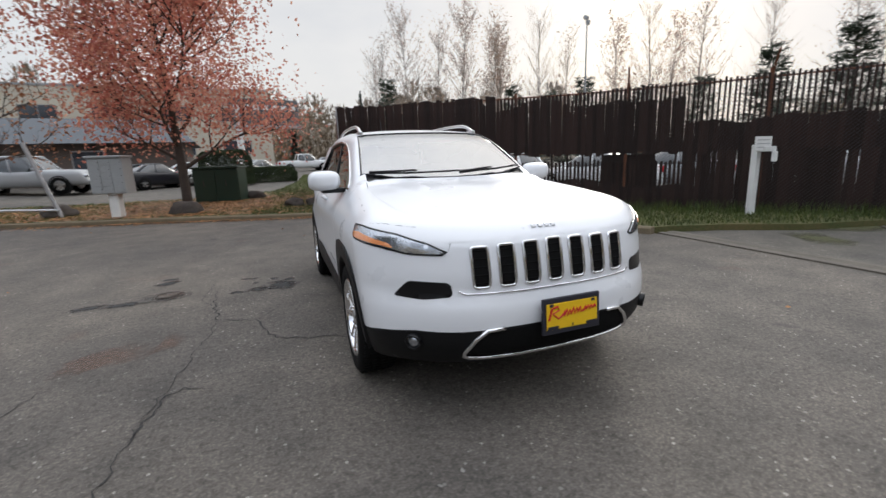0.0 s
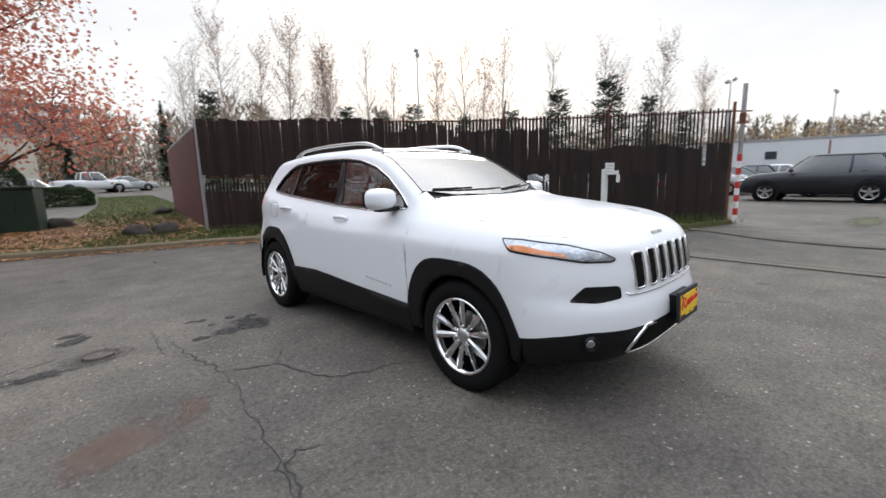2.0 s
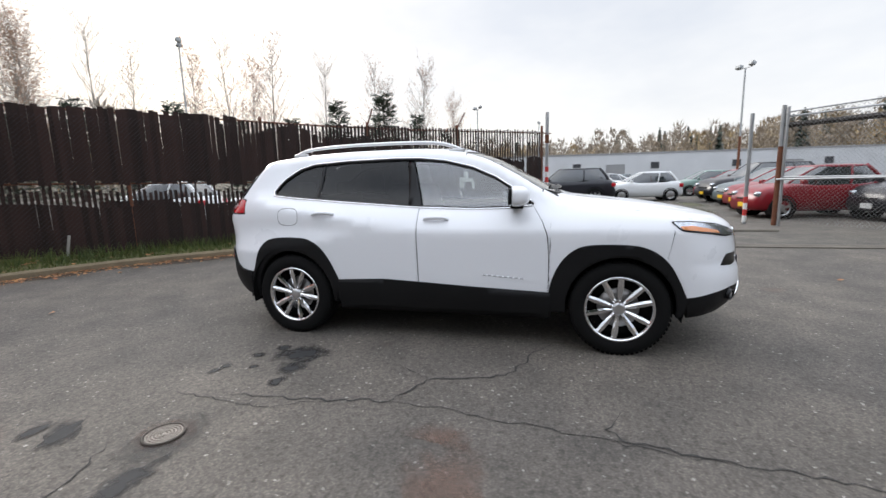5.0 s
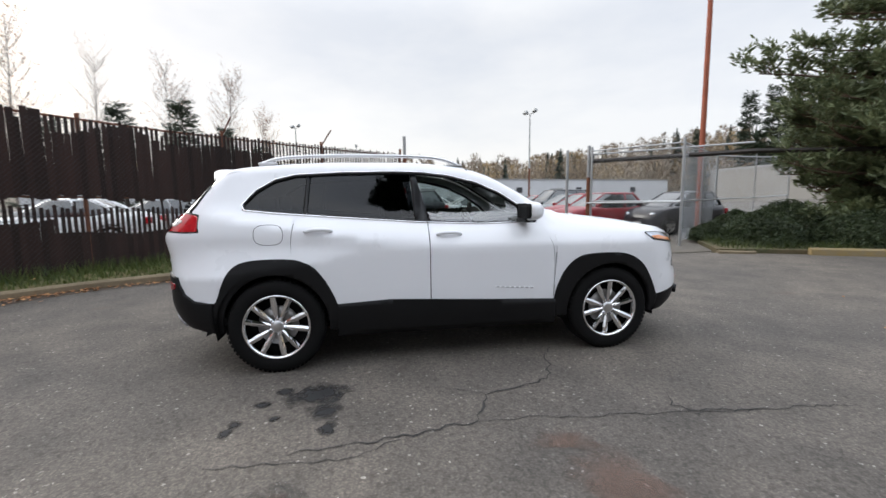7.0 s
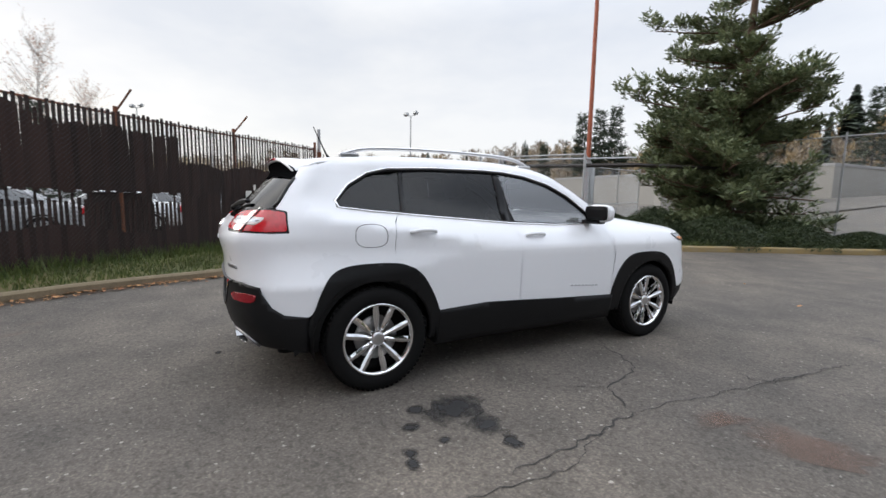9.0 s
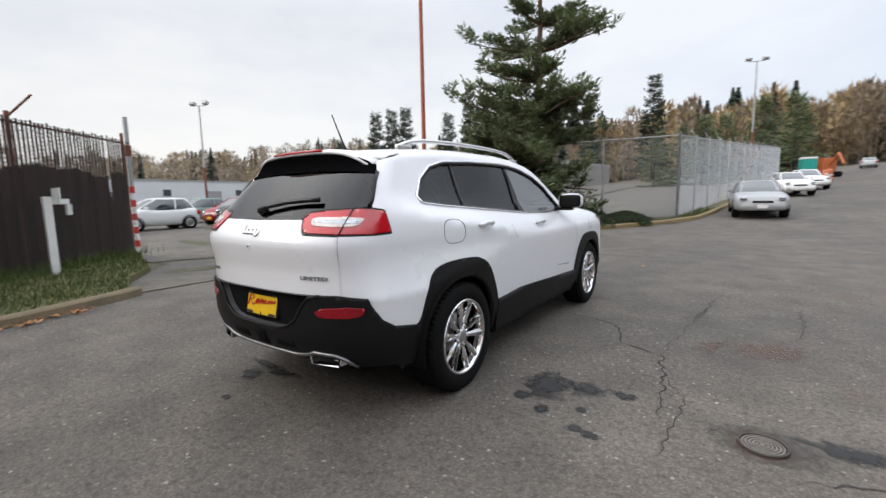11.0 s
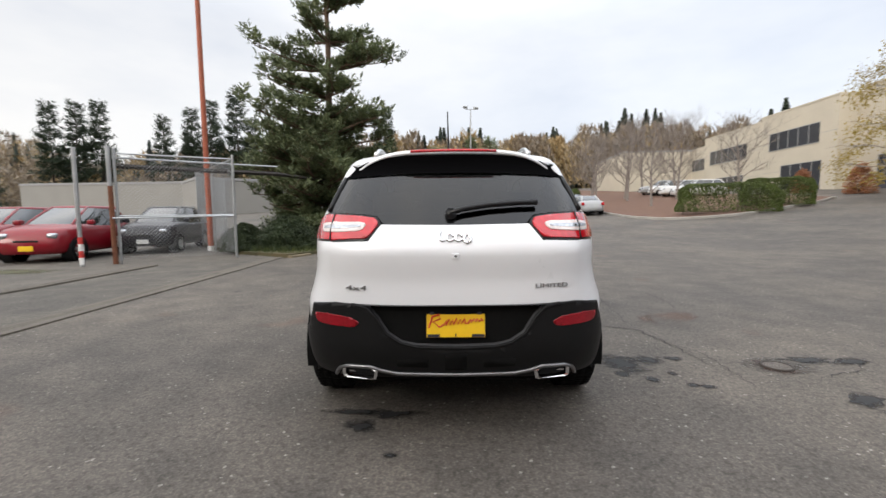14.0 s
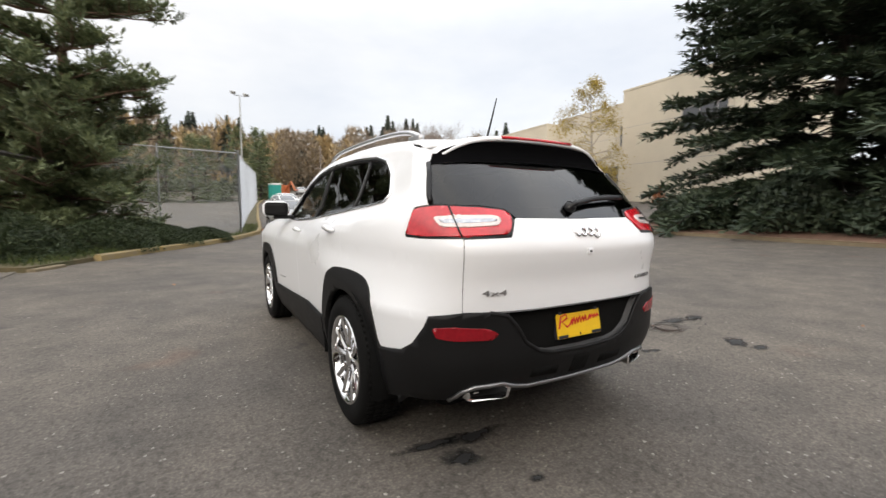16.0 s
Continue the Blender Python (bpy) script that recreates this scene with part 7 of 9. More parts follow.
roll = [(2 * S_NOSE - s, p[2]) for s, p in zip(ns[::-1][:-1], nl[::-1][:-1])] + [(s, p[2]) for s, p in zip(ns, nl)] + N((0.50, 0.946), (0.47, 0.945), (0.2, 0.94), (-0.2, 0.94), (-0.47, 0.945), (-0.50, 0.946))
b2 = skin(roll, ring, 0.0, False, 0.04, 0.0)
me = bpy.data.meshes.new("tmp")
b2.to_mesh(me)
b2.free()
bm.from_mesh(me)
bpy.data.meshes.remove(me)
bmesh.ops.remove_doubles(bm, verts=bm.verts[:], dist=0.004)


def swell(x, y):
    """The raised centre of the bonnet."""
    t = min(1, max(0, (0.46 + 0.08 * (y + 2.0) - abs(x)) / 0.07))
    return 0.008 * t * t * (3 - 2 * t) * min(1, max(0, (y + 2.05) / 0.3))


for v in bm.verts:
    v.co.z += swell(v.co.x, v.co.y)
skirt(bm, 0.012)
panel("bonnet", bm, CAR, "", swell)

# front fascia
left = lamp_front[:1] + Y((-1.69, 0.93)) + Y(*dense(F_ARCH, 7, 9)) + Y((-1.83, 0.462)) + N((0.84, 0.49), (0.70, 0.512), (0.60, 0.509), (0.50, 0.508), (0.30, 0.515), (0.0, 0.515))
up = [(at_x(x, z), z - 0.004) for x, z in ((0.0, 0.94), (0.2, 0.94), (0.47, 0.945), (0.505, 0.945))] + lamp_front[1:6][::-1]
half = left + up
poly = half + [(2 * S_NOSE - s, z) for s, z in half[::-1]]
poly = [p for i, p in enumerate(poly) if math.dist(p, poly[i - 1]) > 1e-4]
FASCIA = panel("front_bumper", skin(shrink(poly, G * 0.6), ring, 0.0, False, 0.045), CAR)
half_low = Y((-1.79, 0.45), (-1.83, 0.457)) + N((0.84, 0.485), (0.70, 0.507), (0.60, 0.504), (0.50, 0.503), (0.30, 0.51), (0.0, 0.51))
bot = N((0.0, 0.295), (0.4, 0.30), (0.75, 0.315)) + Y((-1.88, 0.305), (-1.80, 0.30))
poly = half_low + [(2 * S_NOSE - s, z) for s, z in half_low[::-1][1:]] + [(2 * S_NOSE - s, z) for s, z in bot[::-1]] + bot[1:]
part("lower_fascia", skin(poly, ring, -0.004, False, 0.05, 0.03), MATS["clad_black"], CAR, "black plastic lower bumper", True)
intake = N((0.39, 0.499), (0.47, 0.40), (0.44, 0.372), (0.28, 0.36), (0.0, 0.352), (-0.28, 0.36), (-0.44, 0.372), (-0.47, 0.40), (-0.39, 0.499), (-0.3, 0.504), (0.0, 0.504), (0.3, 0.504))
part("intake", skin(intake, ring, 0.0, False, 0.05, 0.004), MATS["shell_dark"], CAR, "black lower air intake", True)
part("bumper_trim", bead(N((0.30, 0.513), (0.385, 0.509), (0.44, 0.465), (0.485, 0.40), (0.487, 0.376), (0.46, 0.362), (0.40, 0.355), (0.2, 0.345), (0.0, 0.341), (-0.2, 0.345), (-0.40, 0.355), (-0.46, 0.362), (-0.487, 0.376), (-0.485, 0.40), (-0.44, 0.465), (-0.385, 0.509), (-0.30, 0.513)), ring, 0.004, 0.011, False, False, 0.03), MATS["chrome"], CAR, "chrome lower bumper moulding", True)
for i in range(7):
    cx = (i - 3) * 0.131
    w = 0.04
    dz = 0.012 * abs(i - 3) / 3
    slot = [(at_x(x, z), z) for x, z in ((cx - w * 0.86, 0.712), (cx + w * 0.86, 0.712), (cx + w, 0.74), (cx + w, 0.915 - dz), (cx - w, 0.915 - dz), (cx - w, 0.74))]
    sl = part("grille_slot", skin(rounded(slot, 0.014), ring, 0.002, False, 0.04, 0.004), MATS["shell_dark"], CAR, "black grille slot in a chrome frame", True)
    part("slot_frame", bead(rounded(slot, 0.014), ring, 0.004, 0.008, False, True, 0.05), MATS["chrome"], sl, "chrome frame", True)
    for k in range(5):
        z = 0.735 + k * 0.038
        part("grille_bar", bead([(at_x(cx - w * 0.9, z), z), (at_x(cx + w * 0.9, z), z)], ring, 0.003, 0.004, False, False, 0.05, 5), MATS["shell_dark"], sl)
part("grille_lip", bead(N((0.50, 0.70), (0.47, 0.685), (0.2, 0.68), (-0.2, 0.68), (-0.47, 0.685), (-0.50, 0.70)), ring, 0.002, 0.006), MATS["chrome"], CAR, "thin bright line under the grille", True)
for k in range(4):
    part("emblem_piece", bead([(at_x(0.04 - 0.038 * k - 0.011, 0.97), 0.97), (at_x(0.04 - 0.038 * k + 0.011, 0.97), 0.97)], ring, 0.002, 0.012, False, False, 0.01, 6), MATS["satin_metal"], CAR, "small silver emblem shape")


def plate(x, y, z, tilt, face, label, framed):
    """A dealer's yellow board: red flourish and small bars."""
    m = pose(x, y, z, tilt, 0, 0 if face < 0 else 180)
    hw, hh = (0.165, 0.09) if framed else (0.15, 0.066)
    b = part("number_board", box((-hw, -0.005, -hh), (hw, 0.012, hh), 0.006, m), MATS["ink_dark"], CAR, label)
    part("board_face", box((-0.147, -0.009, -0.064), (0.147, -0.004, 0.064), 0.003, m), MATS["plate_yellow"], b, "yellow face")
    pts = [(-0.135, -0.03), (-0.118, 0.035), (-0.085, 0.045), (-0.078, 0.022), (-0.115, 0.006), (-0.082, -0.026), (-0.06, -0.012), (-0.046, 0.014), (-0.05, -0.016), (-0.032, 0.02), (-0.03, -0.014), (-0.014, 0.016), (-0.012, -0.012), (0.006, 0.024), (0.01, -0.01), (0.026, 0.02), (0.028, -0.008), (0.046, 0.022), (0.048, -0.006), (0.062, -0.004), (0.078, 0.022), (0.076, 0.0), (0.094, 0.022), (0.098, 0.002), (0.11, 0.022), (0.116, 0.004), (0.13, 0.022), (0.136, 0.008)]
    part("flourish", tube([tuple(m @ Vector((u, -0.0105, v * 0.85 + 0.01))) for u, v in pts], 0.0048, 5), MATS["ink_red"], b, "red flourish")
    for u, w, v in ((-0.112, 0.062, -0.055), (0.112, 0.062, -0.055), (0.0, 0.006, -0.053), (-0.12, 0.02, 0.056), (0.12, 0.02, 0.056)):
        part("bar", box((u - w / 2, -0.0115, v - 0.007), (u + w / 2, -0.0085, v + 0.007), 0, m), MATS["ink_dark"], b)
    return b


plate(0.03, -2.345, 0.557, -3, -1, "yellow dealer board in a black frame", True)
part("board_bracket", box((-0.10, -2.342, 0.50), (0.16, -2.24, 0.62), 0.01), MATS["clad_black"], CAR)

# windscreen, roof, rear screen
scr_top = [(0.0, -0.205), (0.3, -0.195), (0.50, -0.165)]
side = [(x - 0.035, y) for y, x, z in crest_line(-0.18, -0.79, 9)]
half = scr_top + side + [(0.635, -0.80), (0.45, -0.885), (0.2, -0.93), (0.0, -0.94)]
poly = half + [(-x, y) for x, y in half[::-1][1:-1]]
o = part("windscreen", skin(poly, lid, -0.006, False, 0.08, 0.0), MATS["glass_shield"], CAR, "tinted windscreen reflecting the sky", True)
o.visible_shadow = False
part("screen_seal", bead(half[:-1] + [(0.0, -0.94)] + [(-x, y) for x, y in half[::-1][1:]], lid, -0.006, 0.008, False, True, 0.06), MATS["trim_black"], CAR, "black windscreen edge", True)
for mir in (False, True):
    strip_p = side + [(x, y) for y, x, z in crest_line(-0.79, -0.18, 9)]
    panel("screen_pillar", skin(strip_p, lid, 0.0, mir, 0.06, 0.006), CAR)
cowl = [(0.0, -0.945), (0.2, -0.935), (0.45, -0.89), (0.635, -0.805), (0.642, -0.888), (0.58, -0.908), (0.3, -0.952), (0.0, -0.966)]
cowl = cowl + [(-x, y) for x, y in cowl[::-1][1:-1]]
part("cowl", skin(cowl, lid, -0.008, False, 0.08, 0.01), MATS["trim_black"], CAR, "black plastic cowl", True)
for x0, x1, yo in ((-0.62, 0.06, 0.0), (0.05, 0.62, 0.0)):
    xs = np.linspace(x0, x1, 9)
    p, n = lid(xs, -0.925 + 0.09 * (xs / 0.6) ** 2 + 0.03 * np.linspace(0, 1, 9))
    q = p + n * 0.022
    w = part("wiper", tube([tuple(c) for c in q], 0.008, 6), MATS["trim_black"], CAR, "black windscreen wiper", True)
    part("wiper_arm", tube([tuple(q[0] + n[0] * 0.01), tuple(q[4] + n[4] * 0.02)], 0.008, 6), MATS["trim_black"], w)
roof = [(0.0, -0.20), (0.3, -0.19), (0.50, -0.16)] + [(x, y) for y, x, z in crest_line(-0.17, 1.74, 24)] + [(0.45, 1.785), (0.2, 1.80), (0.0, 1.803)]
roof = roof + [(-x, y) for x, y in roof[::-1][1:-1]]
panel("roof", skin(roof, lid, 0.0, False, 0.08, 0.01), CAR)
# spoiler over the rear screen
bm = bmesh.new()
grid = []
SPOIL_W = crest(1.68)[0]
EDGE = table([(y, crest(y)[1]) for y in (1.5, 1.6, 1.68, 1.74)], 0.01)
for y0, dz in ((1.66, -0.014), (1.70, -0.002), (1.76, 0.009), (1.82, 0.019), (1.875, 0.021), (1.895, 0.014), (1.898, 0.0), (1.87, -0.01), (1.77, -0.02)):
    row = []
    for u in np.linspace(-1, 1, 25):
        x = u * (SPOIL_W - 0.012 - 0.25 * max(0, y0 - 1.68) ** 1.1)
        yy = y0 - 0.075 * abs(u) ** 3 * min(1, (y0 - 1.66) / 0.15)
        zz = float(TOPZ(min(yy, 1.80))) - 0.10 * max(0, yy - 1.80) - 0.045 * (abs(x) / 0.72) ** 2.2 + dz
        zz += (EDGE(yy) + dz * 0.6 - 0.013 - zz) * abs(u) ** 6
        row.append(bm.verts.new((x, yy, zz)))
    for k, sg in ((0, -1), (-1, 1)):
        q = row[k].co
        turned = [bm.verts.new((q.x + sg * 0.008, q.y - 0.002, q.z - 0.012)), bm.verts.new((q.x + sg * 0.009, q.y - 0.004, q.z - 0.038))]
        row = turned[::-1] + row if sg < 0 else row + turned
    grid.append(row)
for r0, r1 in zip(grid, grid[1:]):
    for k in range(len(r0) - 1):
        bm.faces.new((r0[k], r0[k + 1], r1[k + 1], r1[k]))
bmesh.ops.recalc_face_normals(bm, faces=bm.faces[:])
sp = part("spoiler", bm, MATS["car_white"], CAR, "white roof spoiler", True)
p_top = [(x, 1.889 - 0.06 * (abs(x) / 0.575) ** 3) for x in np.linspace(-0.24, 0.24, 7)]
part("brake_light", tube([(x, y + 0.004, float(TOPZ(1.80)) - 0.10 * (y - 1.80) - 0.045 * (abs(x) / 0.72) ** 2.2 + 0.013) for x, y in p_top], 0.009, 6), MATS["lamp_red"], sp, "red high brake light", True)
bm = bmesh.new()
back_rows = [[], [], [], []]
for x in np.linspace(-0.624, 0.624, 21):
    u = abs(x) / 0.624
    lip = Vector((x * (SPOIL_W - 0.05) / 0.624, 1.888 - 0.075 * u ** 3, float(TOPZ(1.80)) - 0.10 * (0.148 - 0.062 * u ** 3) - 0.045 * (abs(x) / 0.72) ** 2.2 - 0.003 - 0.03 * u ** 8))
    zb = 1.424 - 0.024 * u ** 2
    foot = Vector(ring([at_x(x, zb, True)], [zb])[0][0]) + Vector((0, 0.004, 0))
    for k, t in enumerate((0.0, 0.35, 0.7, 1.0)):
        q = lip.lerp(foot, t)
        q.y -= 0.02 * math.sin(math.pi * t)
        back_rows[k].append(bm.verts.new(q))
for r0, r1 in zip(back_rows, back_rows[1:]):
    for k in range(20):
        bm.faces.new((r0[k], r0[k + 1], r1[k + 1], r1[k]))
bmesh.ops.recalc_face_normals(bm, faces=bm.faces[:])
part("spoiler_underside", bm, MATS["spoiler_black"], CAR, "gloss black panel under the spoiler", True)
for mir in (False, True):
    # black fin between the spoiler's end and the rear screen
    sg = -1 if mir else 1
    foot = Vector(ring([at_x(0.625, 1.396, True)], [1.396])[0][0])
    root = crest(1.70)
    tip = Vector((SPOIL_W - 0.03, 1.80, EDGE(1.80) - 0.012))
    edge = [Vector((root[0] - 0.014, 1.69, root[1] - 0.012)), tip + Vector((0.004, -0.04, 0.002)), tip, foot.lerp(tip, 0.5) + Vector((0.0, -0.006, 0)), foot + Vector((0.0, 0.002, 0)), foot + Vector((0.004, -0.06, 0.03)), Vector((root[0] - 0.006, 1.69, root[1] - 0.035))]
    bm = bmesh.new()
    rows = [[bm.verts.new((sg * (p.x + dx), p.y, p.z)) for p in edge] for dx in (-0.004, -0.011)]
    bm.faces.new(rows[0])
    bm.faces.new(rows[1][::-1])
    for k in range(len(edge)):
        bm.faces.new((rows[0][k], rows[0][(k + 1) % len(edge)], rows[1][(k + 1) % len(edge)], rows[1][k]))
    bmesh.ops.recalc_face_normals(bm, faces=bm.faces[:])
    part("spoiler_fin", bm, MATS["spoiler_black"], CAR, "black fin under the spoiler's end")
    part("screen_edge", bead(T((0.622, 1.404), (0.64, 1.352), (0.678, 1.25), (0.686, 1.216)), ring, -0.002, 0.013, mir, False, 0.03), MATS["trim_black"], CAR, "gloss black screen edge", True)
rg = T((-0.36, 1.15), (0.0, 1.146), (0.36, 1.15), (0.40, 1.192), (0.50, 1.204), (0.682, 1.212), (0.674, 1.25), (0.626, 1.394), (0.45, 1.414), (0.0, 1.424), (-0.45, 1.414), (-0.626, 1.394), (-0.674, 1.25), (-0.682, 1.212), (-0.5, 1.204), (-0.40, 1.192))
part("rear_screen", skin(rg, ring, -0.004, False, 0.06, 0.0), MATS["glass_rear"], CAR, "dark tinted rear screen", True)
hatch = T((-0.63, 0.748), (0.0, 0.742), (0.63, 0.748), (0.63, 1.06), (0.432, 1.067), (0.372, 1.148), (0.34, 1.147), (0.0, 1.143), (-0.34, 1.147), (-0.372, 1.148), (-0.432, 1.067), (-0.63, 1.06))
HT = panel("tailgate", skin(shrink(hatch, G), ring, 0.0, False, 0.045), CAR)
p, n = ring([S_TAIL], [1.035])
part("lock_button", box((-0.018, 2.235, 0.978), (0.018, 2.264, 1.008), 0.006), MATS["car_white"], HT)
part("lock_eye", box((-0.006, 2.262, 0.988), (0.006, 2.266, 0.998)), MATS["trim_black"], HT)
for k, (u, w, h, v, a0, a1) in enumerate(((0.062, 0.034, 0.05, 0.004, 2.2, 5.2), (0.026, 0.034, 0.034, -0.006, 0.1, 6.0), (-0.016, 0.034, 0.034, -0.006, 0.1, 6.0), (-0.058, 0.034, 0.04, -0.012, -1.0, 5.0))):
    bm = bmesh.new()
    pts = [(u - w * 0.5 * math.cos(a), v + h * 0.5 * math.sin(a)) for a in np.linspace(a0, a1, 14)]
    add_tube(bm, [tuple(ring([at_x(x, 1.088 + z, True)], [1.088 + z])[0][0] + np.array((0, 0.004, 0))) for x, z in pts], 0.0075, 6)
    part("emblem_piece", bm, MATS["chrome"], HT, "chrome emblem shape", True)


def lettering(body, size, x, z, material, label, tail=True, mirror=False, y=None):
    """Raised letters on the tailgate."""
    cu = bpy.data.curves.new("letters", "FONT")
    cu.body, cu.size, cu.extrude, cu.align_x = body, size, 0.003, "CENTER"
    ob = new("letters", cu)
    dg = bpy.context.evaluated_depsgraph_get()
    me = bpy.data.meshes.new_from_object(ob.evaluated_get(dg))
    bpy.data.objects.remove(ob)
    bpy.data.curves.remove(cu)
    bm = bmesh.new()
    bm.from_mesh(me)
    bpy.data.meshes.remove(me)
    vs = list(bm.verts)
    p, n = ring([at_x(x - v.co.x * (2.1 if size > 0.035 else 1.6), z + v.co.y, True) for v in vs], [z + v.co.y for v in vs])
    for v, q, k in zip(vs, p, n):
        v.co = Vector(q + k * (v.co.z + 0.003))
    bmesh.ops.recalc_face_normals(bm, faces=bm.faces[:])
    return part("lettering", bm, material, HT, label)


lettering("4x4", 0.036, 0.50, 0.818, MATS["badge_dark"], "dark raised lettering")
lettering("LIMITED", 0.03, -0.483, 0.828, MATS["badge_dark"], "dark raised lettering")
q = [(0.03, 1.185), (-0.04, 1.205), (-0.17, 1.225), (-0.32, 1.236), (-0.425, 1.238)]
w = part("rear_wiper", bead(T(*q), ring, 0.022, 0.015, False, False, 0.05, 6), MATS["trim_black"], CAR, "black rear wiper", True)
p, n = ring([at_x(0.02, 1.19, True)], [1.19])
part("wiper_hub", add_lathe(bmesh.new(), [(0.0, 0.03), (0.025, 0.027), (0.032, 0.0005)], 16, "z"), MATS["trim_black"], w, "", True).matrix_basis = Matrix.Translation(Vector(p[0])) @ Vector(n[0]).to_track_quat("Z", "Y").to_matrix().to_4x4()
# rear bumper
half = Y((1.795, 0.545), (1.93, 0.564), (1.995, 0.609), (2.04, 0.685)) + T((0.745, 0.73), (0.62, 0.75), (0.52, 0.748), (0.45, 0.73), (0.40, 0.68), (0.35, 0.60), (0.28, 0.553), (0.2, 0.535), (0.0, 0.53))
bot = T((0.0, 0.362), (0.4, 0.355), (0.6, 0.345), (0.70, 0.345)) + Y((1.93, 0.345), (1.86, 0.33), (1.79, 0.315))
poly = half + [(2 * S_TAIL - s, z) for s, z in half[::-1][1:]] + [(2 * S_TAIL - s, z) for s, z in bot[::-1]] + bot[1:]
RB = part("rear_bumper", skin(poly, ring, 0.016, False, 0.045, 0.035), MATS["clad_black"], CAR, "black plastic rear bumper", True)
rec = T((0.52, 0.746), (0.44, 0.73), (0.395, 0.68), (0.345, 0.602), (0.275, 0.557), (0.2, 0.539), (0.0, 0.533), (-0.2, 0.539), (-0.275, 0.557), (-0.345, 0.602), (-0.395, 0.68), (-0.44, 0.73), (-0.52, 0.746))
part("board_recess", skin(rec, ring, -0.052, False, 0.05, -0.07), MATS["recess_grey"], RB, "dark grey board recess", True)
part("recess_lip", bead(T((0.52, 0.746), (0.445, 0.73), (0.398, 0.68), (0.348, 0.60), (0.277, 0.554), (0.2, 0.536), (0.0, 0.53), (-0.2, 0.536), (-0.277, 0.554), (-0.348, 0.60), (-0.398, 0.68), (-0.445, 0.73), (-0.52, 0.746)), ring, 0.012, 0.01, False, False, 0.03), MATS["clad_black"], RB, "", True)
part("bumper_trim", bead(T((0.64, 0.352), (0.605, 0.40), (0.56, 0.42), (0.44, 0.425), (0.38, 0.405), (0.30, 0.39), (0.0, 0.384), (-0.30, 0.39), (-0.38, 0.405), (-0.44, 0.425), (-0.56, 0.42), (-0.605, 0.40), (-0.64, 0.352)), ring, 0.02, 0.0105, False, False, 0.03), MATS["trim_satin"], RB, "bright lower bumper moulding", True)
notch = T((0.14, 0.425), (0.3, 0.432), (0.3, 0.475), (0.14, 0.47))
for p2 in (notch, [(2 * S_TAIL - s, z) for s, z in notch], T((-0.055, 0.41), (0.055, 0.41), (0.055, 0.5), (-0.055, 0.5))):
    part("bumper_notch", skin(p2, ring, 0.018, False, 0.06, 0.004), MATS["shell_dark"], RB, "", True)
plate(0.0, 2.196, 0.64, -11, 1, "yellow dealer board on the tailgate", False)
# underside and inner shell
part("underbody", box((-0.62, -1.95, 0.24), (0.62, 1.95, 0.36), 0.05), MATS["shell_dark"], CAR)
inner = [(S_NOSE - 0.02, 0.30), (S_TAIL + 0.02, 0.30), (S_TAIL + 0.02, 1.08), (1.5, 1.15), (-0.7, 1.06), (-1.55, 0.98), (S_NOSE - 0.02, 0.88)]
for mir in (False, True):
    bm = skin(inner, ring, -0.03, mir, 0.08, 0.0)
    kill = [f for f in bm.faces if min((f.calc_center_median().yz - Vector((1.35, 0.36))).length, (f.calc_center_median().yz - Vector((-1.35, 0.36))).length) < 0.47]
    bmesh.ops.delete(bm, geom=kill, context="FACES")
    part("inner_shell", bm, MATS["shell_dark"], CAR)

# fuel flap, model badge shapes on the doors
a = np.linspace(0, 2 * math.pi, 25)[:-1]
for mir in (True,):
    part("fuel_flap", bead([(1.385 + 0.105 * math.copysign(abs(math.cos(t)) ** 0.7, math.cos(t)), 1.04 + 0.075 * math.copysign(abs(math.sin(t)) ** 0.7, math.sin(t))) for t in a], ring, -0.001, 0.0025, mir, True, 0.03, 5), MATS["recess_grey"], CAR, "thin gap round the fuel flap")
for mir in (False, True):
    for k in range(8):
        u = -0.35 - 0.041 * k
        part("badge_piece", bead([(u, 0.585 - 0.003 * k), (u - 0.024, 0.585 - 0.003 * k)], ring, 0.001, 0.006, mir, False, 0.02, 5), MATS["badge_dark"], CAR)
part("aerial", tube([(0.025, 1.44, 1.585), (0.025, 1.47, 1.63), (0.03, 1.565, 1.835)], [0.016, 0.007, 0.003], 8), MATS["trim_black"], CAR, "short black roof aerial")


